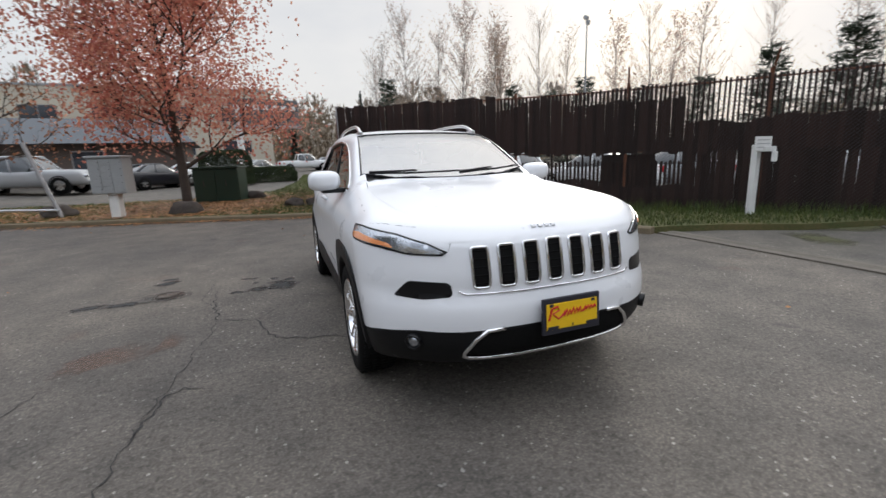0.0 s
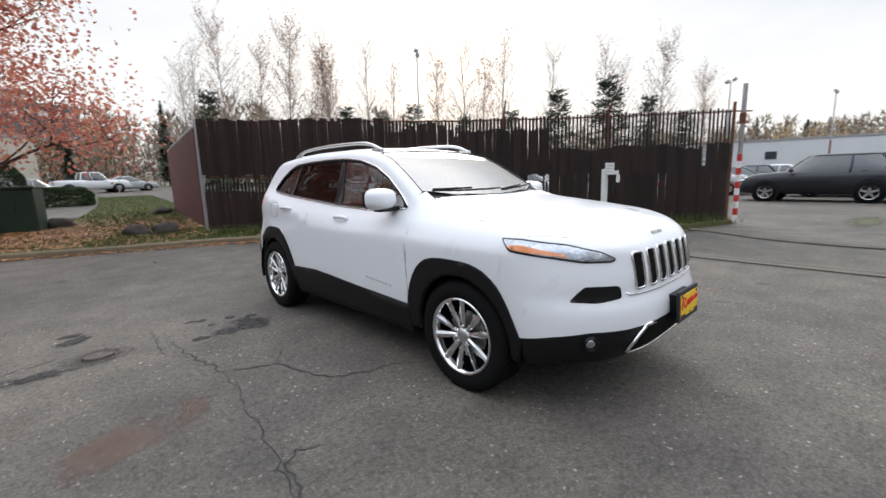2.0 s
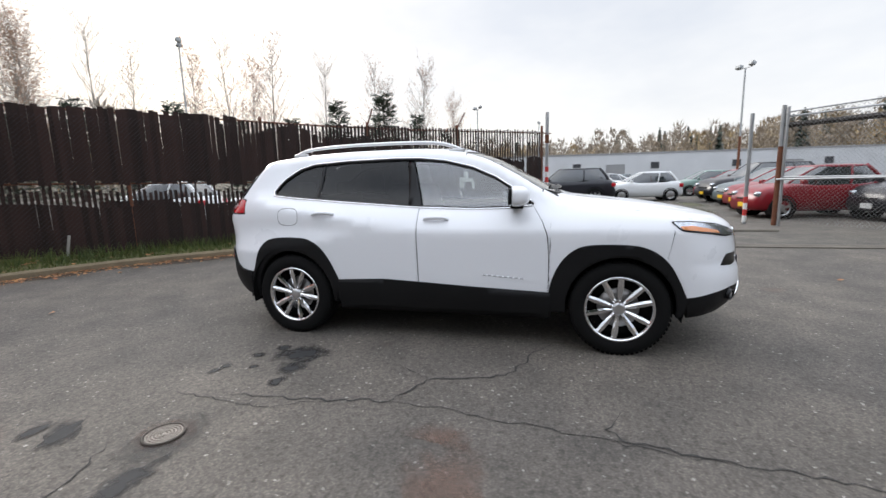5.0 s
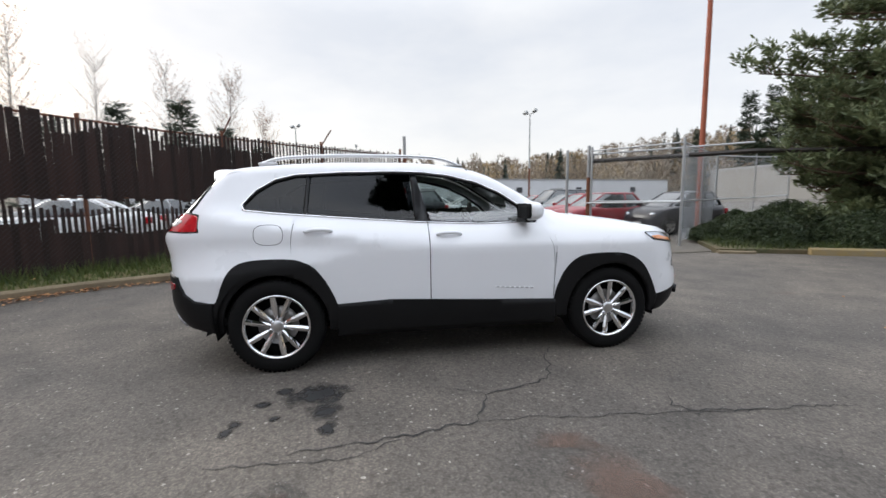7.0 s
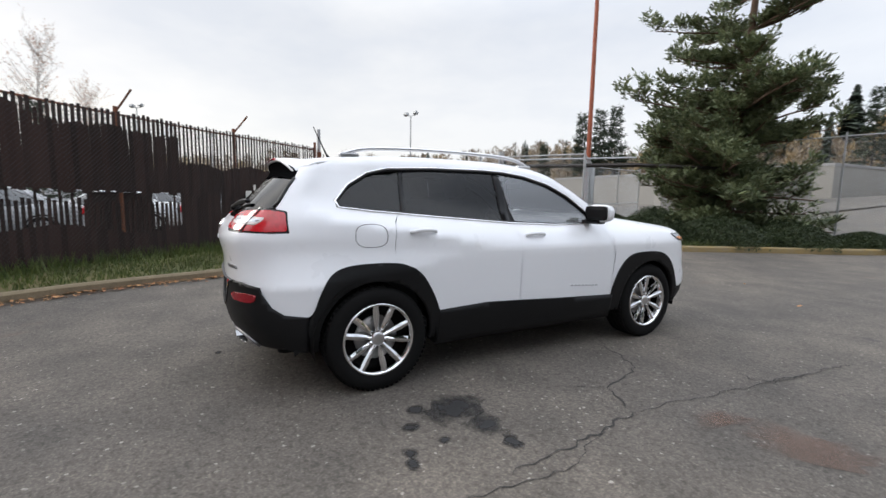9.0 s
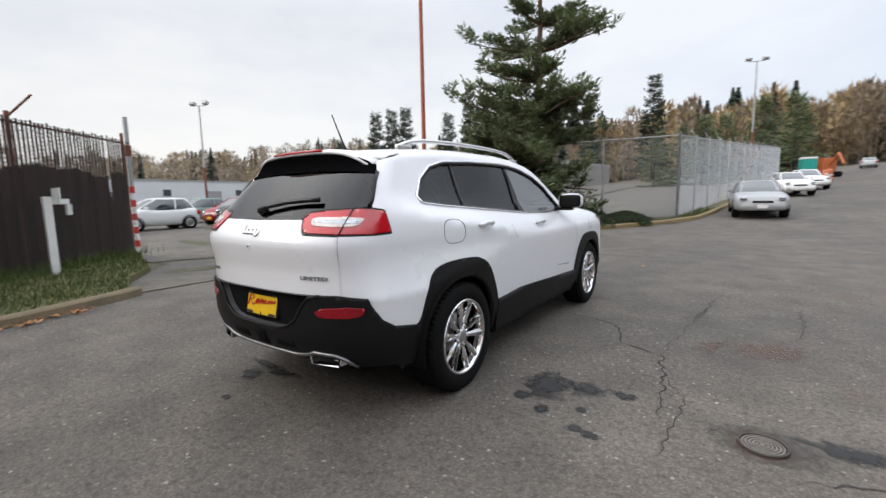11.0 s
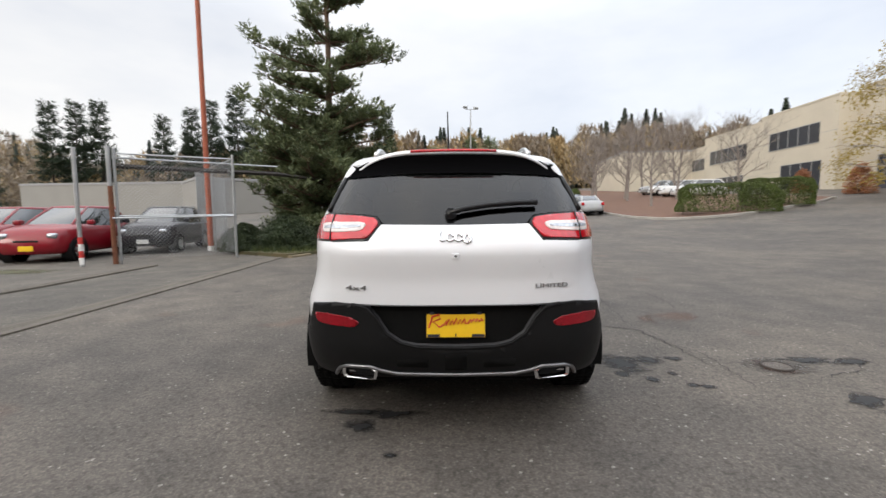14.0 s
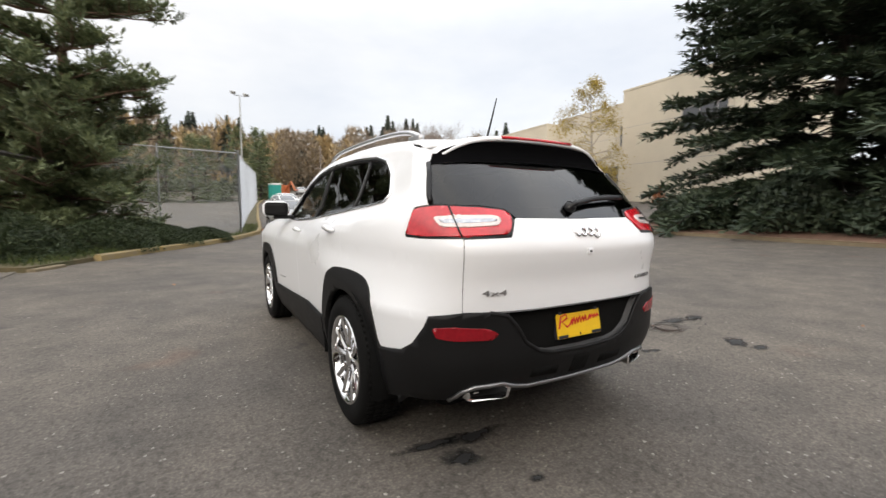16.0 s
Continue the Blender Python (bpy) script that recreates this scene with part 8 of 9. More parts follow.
# wheels
def build_wheel(side):
    """One wheel, its outer face towards +x when side is 1."""
    w = new("wheel")
    w.parent = CAR
    tag = tagged(w, "chrome ten-spoke wheel with a black tyre")
    ty = add_lathe(bmesh.new(), [(-0.11, 0.245), (-0.118, 0.28), (-0.115, 0.325), (-0.095, 0.345), (-0.06, 0.353), (0.06, 0.353), (0.095, 0.345), (0.115, 0.325), (0.118, 0.28), (0.11, 0.247), (0.10, 0.238)], 64, "x")
    for k in range(64):
        for u in (-0.075, -0.025, 0.025, 0.075):
            a = 2 * math.pi * (k + (0.5 if u > 0 else 0)) / 64
            add_box(ty, (u - 0.02, -0.011, 0.0), (u + 0.02, 0.011, 0.0045), 0, Matrix.Rotation(a, 4, "X") @ Matrix.Translation((0, 0, 0.351)))
    t = part("tyre", ty, MATS["rubber"], w, "black rubber tyre", True)
    rim = add_lathe(bmesh.new(), [(0.105, 0.246), (0.115, 0.242), (0.112, 0.232), (0.095, 0.224), (0.05, 0.218), (-0.09, 0.222)], 64, "x")
    part("rim", rim, MATS["chrome"], w, "chrome rim", True)
    part("disc", add_lathe(bmesh.new(), [(0.03, 0.15), (0.04, 0.148), (0.04, 0.06), (0.03, 0.0005)], 40, "x"), MATS["brake_disc"], w, "steel brake disc", True)
    part("drum_back", add_lathe(bmesh.new(), [(-0.02, 0.22), (-0.02, 0.0005)], 40, "x"), MATS["shell_dark"], w)
    for i in range(10):
        sp2 = bmesh.new()
        rows = []
        for r, hw, x0, th in ((0.03, 0.012, 0.086, 0.03), (0.075, 0.0135, 0.088, 0.028), (0.12, 0.0185, 0.094, 0.026), (0.17, 0.022, 0.1, 0.024), (0.21, 0.019, 0.104, 0.02), (0.228, 0.021, 0.106, 0.018)):
            rows.append([sp2.verts.new((x, y, r)) for x, y in ((x0 - th, -hw * 1.15), (x0 - 0.008, -hw), (x0, -hw * 0.2), (x0, hw * 0.2), (x0 - 0.008, hw), (x0 - th, hw * 1.15))])
        for r0, r1 in zip(rows, rows[1:]):
            for k in range(5):
                sp2.faces.new((r0[k], r0[k + 1], r1[k + 1], r1[k]))
        bmesh.ops.recalc_face_normals(sp2, faces=sp2.faces[:])
        bmesh.ops.transform(sp2, matrix=Matrix.Rotation(radians(i * 36 + (2.5 if i % 2 else -2.5)), 4, "X"), verts=sp2.verts[:])
        part("spoke", sp2, MATS["chrome"], w)
    part("hub_cap", add_lathe(bmesh.new(), [(0.06, 0.05), (0.088, 0.046), (0.093, 0.036), (0.096, 0.02), (0.096, 0.0005)], 28, "x"), MATS["satin_metal"], w, "grey hub cap", True)
    for i in range(5):
        a = radians(i * 72 + 36)
        part("lug_nut", add_lathe(bmesh.new(), [(0.07, 0.011), (0.096, 0.010), (0.099, 0.0005)], 6, "x"), MATS["chrome"], w).location = (0, -math.sin(a) * 0.062, math.cos(a) * 0.062)
    return w


w0 = build_wheel(1)
w0.matrix_basis = pose(0.79, -1.35, 0.353)
for x, y, rz, rx in ((0.79, 1.35, 0, 20), (-0.79, 1.35, 180, 8), (-0.79, -1.35, 180, 31)):
    copy_thing(w0, pose(x, y, 0.353, 0, 0, rz) @ pose(0, 0, 0, rx))

# cabin
part("cabin_floor", box((-0.75, -0.95, 0.34), (0.75, 1.95, 0.42), 0.02), MATS["seat_black"], CAR)
part("dashboard", box((-0.72, -1.0, 0.85), (0.72, -0.55, 1.13), 0.07), MATS["seat_black"], CAR, "black dashboard", True)
for x in (-0.37, 0.37):
    st = part("front_seat", box((-0.26, -0.25, 0.5), (0.26, 0.3, 0.72), 0.07, pose(x, 0, 0)), MATS["seat_black"], CAR, "black front seat", True)
    part("seat_back", box((-0.25, -0.07, 0.0), (0.25, 0.09, 0.62), 0.07, pose(x, 0.32, 0.68, -14)), MATS["seat_black"], st, "", True)
    part("headrest", box((-0.13, -0.05, 0.64), (0.13, 0.06, 0.83), 0.05, pose(x, 0.32, 0.68, -14)), MATS["seat_black"], st, "", True)
rs = part("rear_seat", box((-0.66, 0.85, 0.5), (0.66, 1.4, 0.74), 0.07), MATS["seat_black"], CAR, "black rear bench", True)
part("seat_back", box((-0.66, 1.35, 0.7), (0.66, 1.5, 1.2), 0.06), MATS["seat_black"], rs, "", True)
for x in (-0.4, 0.4):
    part("headrest", box((x - 0.13, 1.42, 1.2), (x + 0.13, 1.52, 1.34), 0.04), MATS["seat_black"], rs, "", True)
bm = bmesh.new()
pts = [(0.37 + 0.18 * math.cos(t), -0.42 + 0.05 * math.sin(t), 1.0 + 0.17 * math.sin(t)) for t in np.linspace(0, 2 * math.pi, 25)]
part("steering_wheel", add_tube(bm, pts, 0.016, 8), MATS["trim_black"], CAR, "black steering wheel", True)
part("inner_mirror", box((-0.11, -0.42, 1.4), (0.11, -0.39, 1.46), 0.012), MATS["trim_black"], CAR)

# ---- parked cars ----
def paint(name, rgb):
    return mat(name, rgb, 0.35, var=0.04, big=2, fine=200, coat=0.35, bump=0.0, spec=0.35)


mat("far_glass", (0.02, 0.025, 0.028), 0.06, var=0.2, bump=0.0, spec=1.0, coat=0.5)
mat("wheel_silver", (0.5, 0.5, 0.5), 0.3, metal=0.9, var=0.1, bump=0.0)
FORMS = {
    # length, width, belt, sill, wheel radius, wheelbase, lower top line, cabin base y0 y1, roof y0 y1, roof height
    "hatch": (3.55, 1.63, 0.92, 0.2, 0.3, 2.3, [(-1.78, 0.55), (-1.7, 0.76), (-1.45, 0.86), (-0.85, 0.96), (1.2, 0.98), (1.7, 0.95), (1.78, 0.6)], (-1.08, 1.64), (-0.12, 1.18), 1.49),
    "suv": (4.82, 1.94, 1.08, 0.28, 0.38, 2.92, [(-2.41, 0.6), (-2.33, 0.92), (-1.9, 1.04), (-1.0, 1.12), (1.7, 1.16), (2.3, 1.12), (2.41, 0.62)], (-1.05, 2.22), (-0.3, 1.75), 1.76),
    "sedan": (4.7, 1.8, 0.92, 0.2, 0.32, 2.75, [(-2.35, 0.45), (-2.25, 0.68), (-1.8, 0.8), (-0.95, 0.92), (1.3, 0.97), (2.1, 0.98), (2.35, 0.5)], (-1.0, 1.65), (-0.15, 0.85), 1.43),
    "pickup": (5.7, 1.95, 1.08, 0.35, 0.39, 3.5, [(-2.85, 0.6), (-2.78, 0.98), (-2.3, 1.08), (-1.2, 1.12), (0.9, 1.14), (2.8, 1.14), (2.85, 0.6)], (-1.25, 0.95), (-0.6, 0.75), 1.85),
}


def parked(form_name, colour, x, y, turn, label, group="", z=None, lamps=True):
    ln, w, belt, sill, wr, wb, top, (b0, b1), (r0, r1), roof_h = FORMS[form_name]
    c = thing("car", label, "car", group, (x, y, gz(x, y) if z is None else z), turn)
    hw = w / 2
    ys = [-ln / 2 + ln * k / 22 for k in range(23)]
    ty, tz = zip(*top)
    bm = bmesh.new()
    rows = []
    for yy in ys:
        zt = float(np.interp(yy, ty, tz))
        end = min(1.0, (ln / 2 - abs(yy)) / (0.16 * ln))
        ww = hw * (0.74 + 0.26 * math.sin(end * math.pi / 2) ** 0.8)
        lo = sill + 0.04 * (1 - end)
        prof = [(0.82, lo), (0.97, lo + 0.08), (1.0, lo + (zt - lo) * 0.45), (0.99, lo + (zt - lo) * 0.72), (0.95, lo + (zt - lo) * 0.9), (0.87, zt - 0.01), (0.6, zt + 0.02), (0.3, zt + 0.03), (0.0, zt + 0.033)]
        rows.append([bm.verts.new((ww * a, yy, h)) for a, h in prof] + [bm.verts.new((-ww * a, yy, h)) for a, h in prof[::-1][1:]])
    for a, b in zip(rows, rows[1:]):
        for k in range(len(a) - 1):
            bm.faces.new((a[k], b[k], b[k + 1], a[k + 1]))
        bm.faces.new((a[-1], b[-1], b[0], a[0]))
    bm.faces.new(rows[0])
    bm.faces.new(rows[-1][::-1])
    bmesh.ops.recalc_face_normals(bm, faces=bm.faces[:])
    body = part("body", bm, MATS[colour], c, "", True)
    # cabin: glass hull, roof, pillars
    bm = bmesh.new()
    rings = []

    def hull(t, a, out=0.0):
        """A place on the rounded cabin: t from belt to roof, a round it."""
        yy0, yy1 = b0 + (r0 - b0) * t ** 1.15, b1 + (r1 - b1) * t ** 1.4
        ww = hw * (0.94 - 0.2 * t ** 1.3) + out
        ca, sa = math.cos(a), math.sin(a)
        ux, uy = math.copysign(abs(ca) ** 0.42, ca), math.copysign(abs(sa) ** 0.55, sa)
        return Vector((ww * ux, (yy0 + yy1) / 2 + ((yy1 - yy0) / 2 + out) * uy, belt - 0.02 + (roof_h - 0.05 - belt) * t))
    levels = (0.0, 0.25, 0.5, 0.75, 1.0)
    for t in levels:
        rings.append([bm.verts.new(hull(t, 2 * math.pi * k / 32)) for k in range(32)])
    for a, b in zip(rings, rings[1:]):
        for k in range(32):
            bm.faces.new((a[k], a[(k + 1) % 32], b[(k + 1) % 32], b[k]))
    bmesh.ops.recalc_face_normals(bm, faces=bm.faces[:])
    part("glazing", bm, MATS["far_glass"], c, "dark reflecting windows", True)
    bm = bmesh.new()
    rings = []
    mid_y = (r0 + r1) / 2
    for k2, dz in ((0.0, -0.045), (0.02, 0.0), (-0.12, 0.035), (-0.4, 0.048), (-0.75, 0.052)):
        ring_v = []
        for k in range(32):
            p = hull(1.0, 2 * math.pi * k / 32, 0.012)
            s = 1 + k2 if k2 < 0 else 1.0 + k2 * (0.6 if dz == 0.0 else 0)
            ring_v.append(bm.verts.new((p.x * s, mid_y + (p.y - mid_y) * s, p.z + dz)))
        rings.append(ring_v)
    for a, b in zip(rings, rings[1:]):
        for k in range(32):
            bm.faces.new((a[k], a[(k + 1) % 32], b[(k + 1) % 32], b[k]))
    bm.faces.new(rings[-1])
    bmesh.ops.recalc_face_normals(bm, faces=bm.faces[:])
    part("roof", bm, MATS[colour], c, "", True)
    for sx in (1, -1):
        for a, rr_ in ((-62, 0.035), (3, 0.032), (58, 0.075)):
            aa = radians(a if sx > 0 else 180 - a)
            part("pillar", tube([hull(t, aa, -0.008) for t in levels], rr_, 8), MATS[colour], c, "", True)
        for yy in (-wb / 2, wb / 2):
            wh = new("wheel")
            wh.parent = c
            wh.location = (sx * (hw - 0.1), yy, wr)
            part("tyre", add_lathe(bmesh.new(), [(-0.1, wr * 0.6), (-0.1, wr * 0.97), (-0.07, wr), (0.07, wr), (0.1, wr * 0.95), (0.105, wr * 0.66)], 24, "x"), MATS["rubber"], wh, "", True)
            rim = add_lathe(bmesh.new(), [(sx * 0.1, wr * 0.68), (sx * 0.085, wr * 0.62), (sx * 0.07, wr * 0.6)], 24, "x")
            for k in range(5):
                add_box(rim, (sx * 0.075 - 0.012, -0.035, 0), (sx * 0.075 + 0.012, 0.035, wr * 0.63), 0, Matrix.Rotation(k * 2 * math.pi / 5, 4, "X"))
            part("rim", rim, MATS["wheel_silver"], wh)
            part("arch", add_lathe(bmesh.new(), [(sx * (-0.15), wr * 1.14), (sx * 0.103, wr * 1.16), (sx * 0.103, wr * 1.03), (sx * (-0.15), wr * 1.0)], 28, "x"), MATS["clad_black"], wh)
        f = ln / 2
        part("headlight", box((sx * hw * 0.66 - 0.11, -f + 0.03, 0.66 * belt), (sx * hw * 0.66 + 0.11, -f + 0.22, 0.66 * belt + 0.15), 0.06), MATS["lamp_silver"], c, "clear headlight", True)
        part("tail_light", box((sx * hw * 0.78 - 0.1, f - 0.2, 0.72 * belt), (sx * hw * 0.78 + 0.1, f - 0.02, 0.72 * belt + 0.2), 0.03), MATS["lamp_red"], c, "red tail light", True)
        part("wing_mirror", box((sx * (hw + 0.06) - 0.08, b0 + 0.3, belt + 0.02), (sx * (hw + 0.06) + 0.08, b0 + 0.42, belt + 0.15), 0.03), MATS[colour], c, "", True)
    part("grille", box((-hw * 0.36, -ln / 2 - 0.004, 0.56 * belt), (hw * 0.36, -ln / 2 + 0.06, 0.65 * belt), 0.03), MATS["clad_black"], c)
    part("board", box((-0.16, -ln / 2 - 0.02, 0.34 * belt), (0.16, -ln / 2 + 0.01, 0.34 * belt + 0.13), 0.004), MATS["plate_yellow" if "yellow" in label else "white_paint"], c, "plain front board")
    if form_name == "pickup":
        part("bed", box((-hw * 0.8, 1.05, 1.145), (hw * 0.8, 2.7, 1.185)), MATS["clad_black"], c, "black open bed")
    return c


P_RED, P_DKBLUE, P_GREY, P_WHITE, P_GREEN, P_SILVER = "paint_red", "paint_navy", "paint_grey", "paint_white", "paint_sage", "paint_silver"
paint(P_RED, (0.21, 0.004, 0.012)); paint(P_DKBLUE, (0.011, 0.011, 0.016)); paint(P_GREY, (0.1, 0.13, 0.14)); paint(P_WHITE, (0.72, 0.73, 0.73)); paint(P_GREEN, (0.16, 0.24, 0.21)); paint(P_SILVER, (0.36, 0.37, 0.38))
LOT = "cars in the fenced lot"
parked("suv", P_DKBLUE, 19.0, -1.2, 178, "dark navy SUV parked in the car lot", LOT)
parked("hatch", P_WHITE, 20.3, -5.1, 184, "small white hatchback parked in the car lot", LOT)
parked("hatch", P_RED, 10.75, -7.9, 190, "small red hatchback with a yellow front board", LOT)
parked("hatch", P_RED, 13.3, -8.5, 190, "small red hatchback with a yellow front board", LOT)
parked("hatch", P_GREY, 15.7, -8.9, 190, "small grey hatchback with a yellow front board", LOT)
parked("suv", P_DKBLUE, 18.4, -9.6, 190, "dark crossover with a yellow front board", LOT)
parked("hatch", P_RED, 21.3, -9.7, 190, "small red hatchback with a yellow front board", LOT)
parked("hatch", P_DKBLUE, 9.55, -10.2, 192, "small dark blue hatchback behind the lot fence", LOT)
parked("hatch", P_GREEN, 25.2, -9.4, 188, "small sage green hatchback in the car lot", LOT)
for k, (x, y, col, fm) in enumerate(((22.5, -2.0, P_DKBLUE, "sedan"), (24.8, -2.6, P_WHITE, "sedan"), (27.2, -3.4, P_SILVER, "hatch"), (29.6, -4.2, P_WHITE, "sedan"), (32, -5.2, P_GREY, "sedan"), (22.8, 4.0, P_SILVER, "sedan"), (25.3, 3.4, P_GREY, "sedan"), (27.8, 3.0, P_DKBLUE, "hatch"), (30.4, 2.4, P_WHITE, "hatch"), (14.5, 5.5, P_WHITE, "sedan"), (17.0, 4.8, P_SILVER, "sedan"), (19.6, 4.4, P_WHITE, "hatch"), (9.8, 9.2, P_WHITE, "sedan"), (12.2, 7.8, P_SILVER, "sedan"), (7.6, 12, P_WHITE, "hatch"))):
    parked(fm, col, x, y, 186 + (k * 37) % 9, "parked car in a row of the car lot", LOT)
parked("sedan", P_SILVER, -2.75, -18.9, 184, "silver sedan parked along the chain-link fence", "cars along the road")
parked("sedan", P_WHITE, -4.6, -31.5, 190, "white sedan parked along the chain-link fence", "cars along the road")
parked("sedan", P_WHITE, -6.0, -38.0, 190, "white sedan parked along the chain-link fence", "cars along the road")
parked("sedan", P_SILVER, -11.0, -29.6, -6, "silver sedan parked by the hedge kerb", "cars along the road")
parked("sedan", P_DKBLUE, -11.4, -35.0, -6, "dark sedan parked by the kerb", "cars along the road")
parked("sedan", P_SILVER, -12.1, -40.2, -9, "silver sedan parked by the kerb", "cars along the road")
parked("sedan", P_SILVER, -16.6, -82, -9, "distant silver car on the road", "cars along the road")
for x, y, t in ((-25.0, -38.5, 80), (-25.3, -41.6, 84), (-25.6, -44.8, 80), (-26.0, -48.0, 82)):
    parked("suv", P_WHITE if y > -46 else P_SILVER, x, y, t, "white SUV parked in front of the office", "cars by the office")
parked("pickup", P_SILVER, -12.6, 22.6, 84, "silver crew-cab pickup behind the maple", "cars behind the lawn")
for x, y, col, fm, t in ((-7.9, 25.4, P_DKBLUE, "sedan", 140), (-6.0, 27.6, P_WHITE, "sedan", 140), (-4.6, 30.5, P_DKBLUE, "suv", 140), (-8.8, 29.5, P_RED, "sedan", 140), (-2.6, 33.5, P_SILVER, "sedan", 140), (-16.5, 24.0, P_SILVER, "sedan", 95), (1.5, 46, P_WHITE, "pickup", 100), (4.5, 48, P_SILVER, "sedan", 95)):
    parked(fm, col, x, y, t, "parked car on the lot behind the lawn", "cars behind the lawn")

# ---- small things ----
def rock(x, y, r, seed):
    bm = bmesh.new()
    bmesh.ops.create_icosphere(bm, subdivisions=3, radius=r)
    for v in bm.verts:
        n = v.co.normalized()
        v.co = n * r * (1 + 0.35 * noise.noise(n * 1.3 + Vector((seed, 0, 0))) + 0.12 * noise.noise(n * 4 + Vector((seed, 0, 0))))
        v.co.z *= 0.62
        v.co += Vector((x, y, gz(x, y) + 0.1 + r * 0.25))
    return solid("boulder", bm, MATS["stone_dark"], "dark weathered boulder on the lawn", "boulder", "boulders on the lawn", smooth=True)


for i, (x, y, r) in enumerate(((-0.85, 9.75, 0.3), (-0.25, 9.7, 0.3), (-2.1, 13.6, 0.33), (-3.75, 9.75, 0.42), (-7.1, 10.95, 0.4), (0.9, 16, 0.3))):
    rock(x, y, r, i * 3.1)

mb = thing("mailbox_unit", "grey metal cluster mailbox on a white pedestal", "mailbox", at=(-5.35, 9.75, 0.08), turn=-12)
part("pedestal", box((-0.12, -0.12, 0), (0.12, 0.12, 0.72), 0.02), MATS["white_paint"], mb, "white pedestal")
bx = part("cabinet", box((-0.41, -0.22, 0.68), (0.41, 0.26, 1.6), 0.02), MATS["grey_metal"], mb)
part("hood", box((-0.44, -0.27, 1.6), (0.44, 0.29, 1.66), 0.02), MATS["grey_metal"], mb)
for i in range(3):
    for j in range(5):
        d = part("locker_door", box((-0.385 + i * 0.26, -0.235, 0.72 + j * 0.172), (-0.135 + i * 0.26, -0.218, 0.88 + j * 0.172), 0.005), MATS["grey_metal"], bx)
        part("lock", box((-0.165 + i * 0.26, -0.243, 0.79 + j * 0.172), (-0.15 + i * 0.26, -0.234, 0.806 + j * 0.172)), MATS["cast_iron"], d)

gpx = thing("steel_post", "leaning grey steel post at the lawn's edge", "post", at=(-7.1, 10.6, 0.05))
part("shaft", tube([(0.25, 0, -0.1), (-0.35, 0.1, 2.1)], 0.05, 10), MATS["galvanised"], gpx)
part("rail", tube([(0.2, 0, 0.3), (-3.2, -0.6, 0.55)], 0.035, 8), MATS["galvanised"], gpx)
dz = thing("utility_box", "dark green steel utility cabinet on the lawn", "utility box", at=(-3.2, 13.3, 0.06), turn=-14)
part("body", box((-0.75, -0.45, 0), (0.75, 0.45, 1.25), 0.03), MATS["green_metal"], dz)
part("lid", box((-0.79, -0.5, 1.25), (0.79, 0.5, 1.32), 0.02), MATS["green_metal"], dz)
for u in (-0.37, 0.37):
    d = part("door", box((u - 0.35, -0.475, 0.08), (u + 0.35, -0.452, 1.2), 0.008), MATS["green_metal"], dz)
    part("handle", box((u - 0.05, -0.5, 0.65), (u - 0.02, -0.474, 0.85), 0.005), MATS["cast_iron"], d)

sg_ = thing("sign_post", "white wooden post with a small white notice board", "sign", at=(7.08, 1.56, 0.06))
part("post", box((-0.055, -0.055, -0.1), (0.055, 0.055, 1.33), 0.008), MATS["white_paint"], sg_)
part("arm", box((-0.045, -0.3, 1.2), (0.045, 0.055, 1.29), 0.008, pose(0, 0, 0, 0, 0, 13)), MATS["white_paint"], sg_)
part("drop", box((-0.04, -0.33, 1.02), (0.04, -0.26, 1.2), 0.008, pose(0, 0, 0, 0, 0, 13)), MATS["white_paint"], sg_)
bd = part("board", box((-0.24, -0.13, 1.22), (0.2, -0.115, 1.47), 0.004), MATS["white_paint"], sg_, "white notice board")
for k in range(3):
    part("bar", box((-0.19, -0.134, 1.27 + k * 0.065), (0.15, -0.129, 1.285 + k * 0.065)), MATS["grey_metal"], bd)
stake = thing("stake", "small pale wooden stake by the kerb", "stake", at=(1.5, 7.7, 0.1))
part("rod", tube([(0, 0, -0.05), (0.06, -0.05, 0.42)], 0.022, 6), MATS["concrete"], stake)

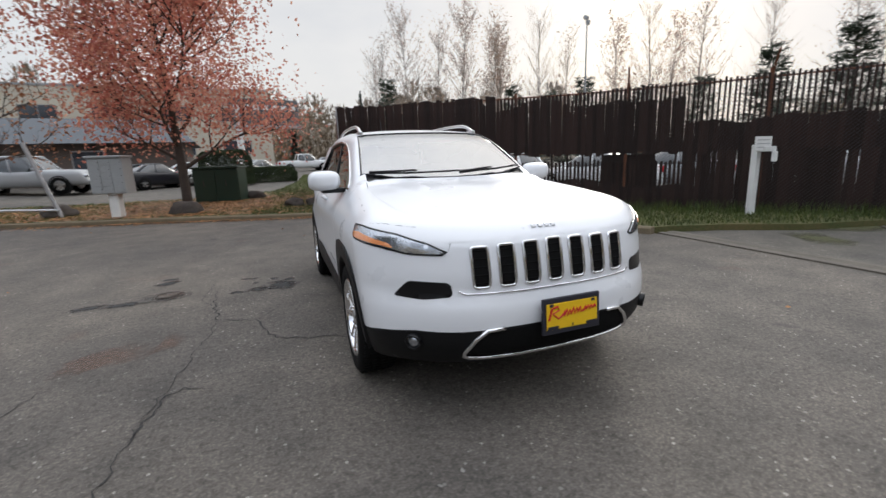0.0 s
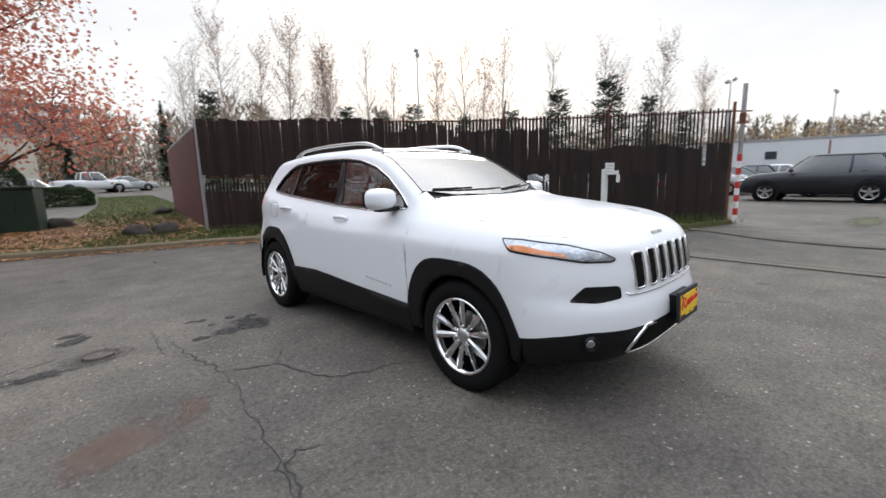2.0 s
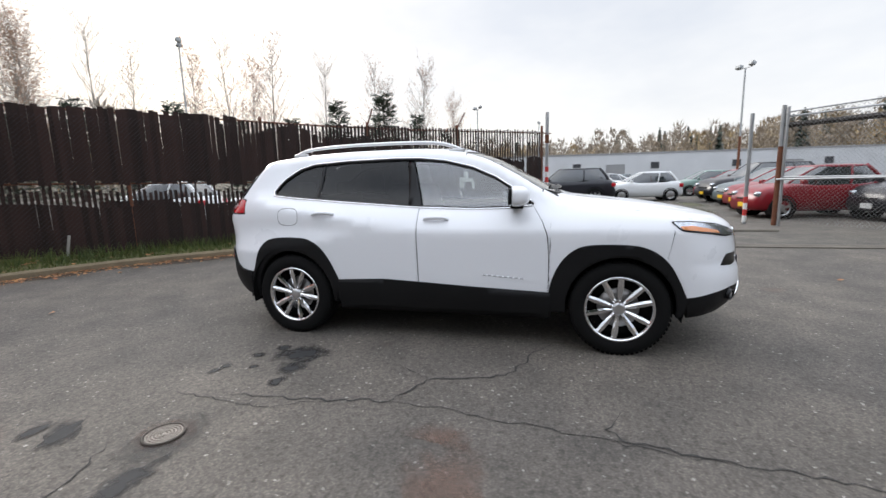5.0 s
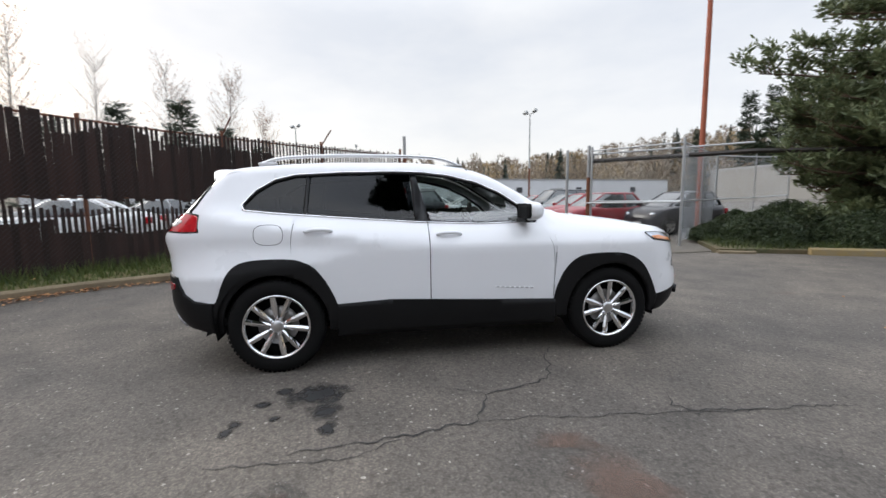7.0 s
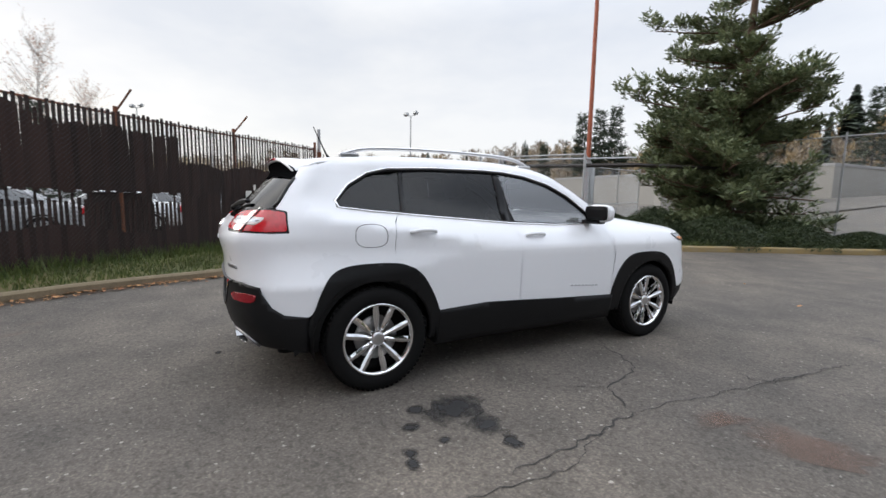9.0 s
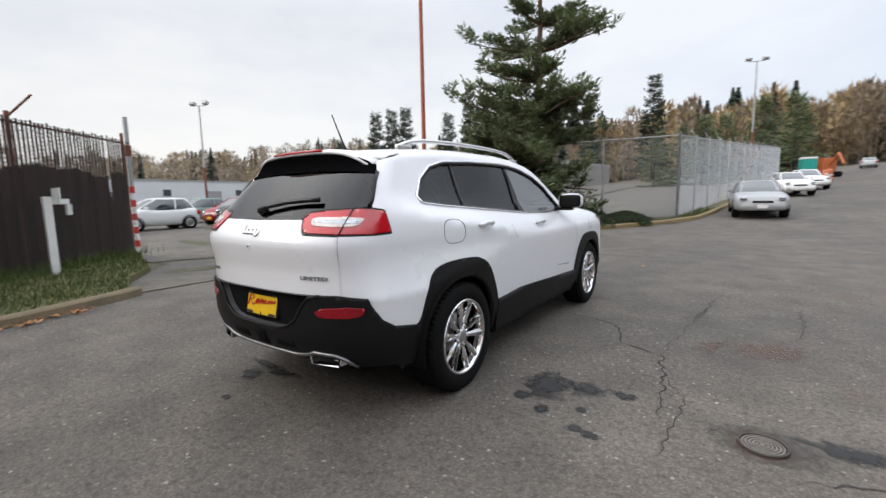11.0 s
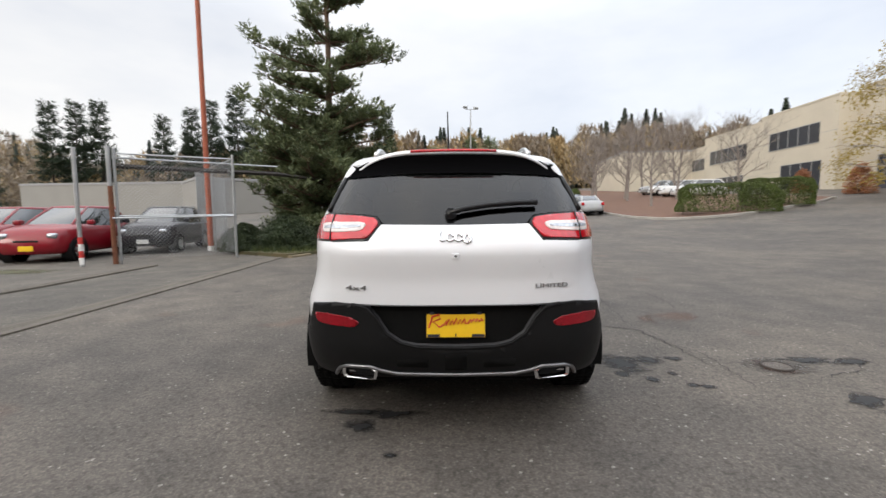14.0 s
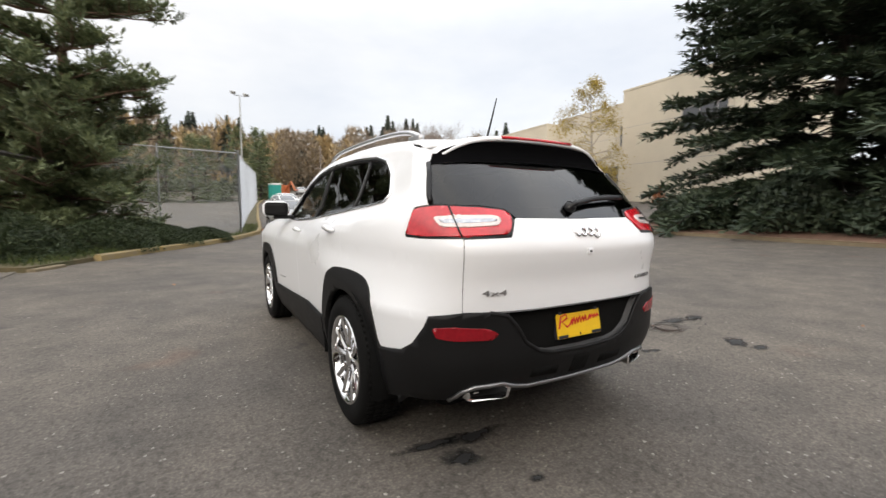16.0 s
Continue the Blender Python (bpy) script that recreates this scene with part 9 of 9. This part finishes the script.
toilet = thing("portable_toilet", "teal portable toilet with a white roof", "portable toilet", at=(-7.4, -53.5, gz(-7.4, -53.5)), turn=10)
mat("teal_plastic", (0.02, 0.3, 0.26), 0.5, var=0.1, bump=0.02)
mat("orange_plastic", (0.5, 0.14, 0.05), 0.5, var=0.1, bump=0.02)
part("body", box((-0.6, -0.6, 0), (0.6, 0.6, 2.1), 0.03), MATS["teal_plastic"], toilet)
part("roof", box((-0.63, -0.63, 2.1), (0.63, 0.63, 2.3), 0.08), MATS["white_paint"], toilet, "white roof")
part("door", box((-0.4, 0.6, 0.1), (0.4, 0.63, 2.0), 0.01), MATS["teal_plastic"], toilet)
dig = thing("excavator", "small orange excavator by the road works", "excavator", at=(-9.4, -60, gz(-9.4, -60)), turn=30)
part("cab", box((-0.75, -0.8, 0.6), (0.6, 0.7, 2.1), 0.1), MATS["orange_plastic"], dig)
for sx in (-0.8, 0.8):
    part("track", box((sx - 0.25, -1.5, 0), (sx + 0.2, 1.2, 0.6), 0.15), MATS["rubber"], dig)
part("boom", tube([(0, 0.7, 1.3), (0, 1.8, 2.5), (0, 2.6, 1.3)], 0.13, 6), MATS["orange_plastic"], dig)
for i, (x, y) in enumerate(((-8.4, -50), (-8.9, -52.5), (-9.3, -55))):
    b = thing("traffic_barrel", "orange traffic barrel with white bands", "barrel", "traffic barrels", (x, y, gz(x, y) + 0.02))
    part("drum", add_lathe(bmesh.new(), [(0, 0.32), (0.06, 0.32), (0.06, 0.27), (0.5, 0.25), (0.95, 0.22), (1.0, 0.15), (1.0, 0.001)], 16, "z"), MATS["orange_plastic"], b, "", True)
    part("band", add_lathe(bmesh.new(), [(0.35, 0.262), (0.35, 0.266), (0.5, 0.256), (0.5, 0.252)], 16, "z"), MATS["white_paint"], b)
up_ = thing("utility_pole", "wooden utility pole by the far road", "pole", at=(-21.0, -84, gz(-21, -84)))
part("shaft", tube([(0, 0, -0.3), (0, 0, 9.5)], [0.16, 0.11], 10), MATS["bark_grey"], up_)
part("crossarm", box((-1.3, -0.06, 4.8), (1.3, 0.06, 4.95)), MATS["bark_grey"], up_)
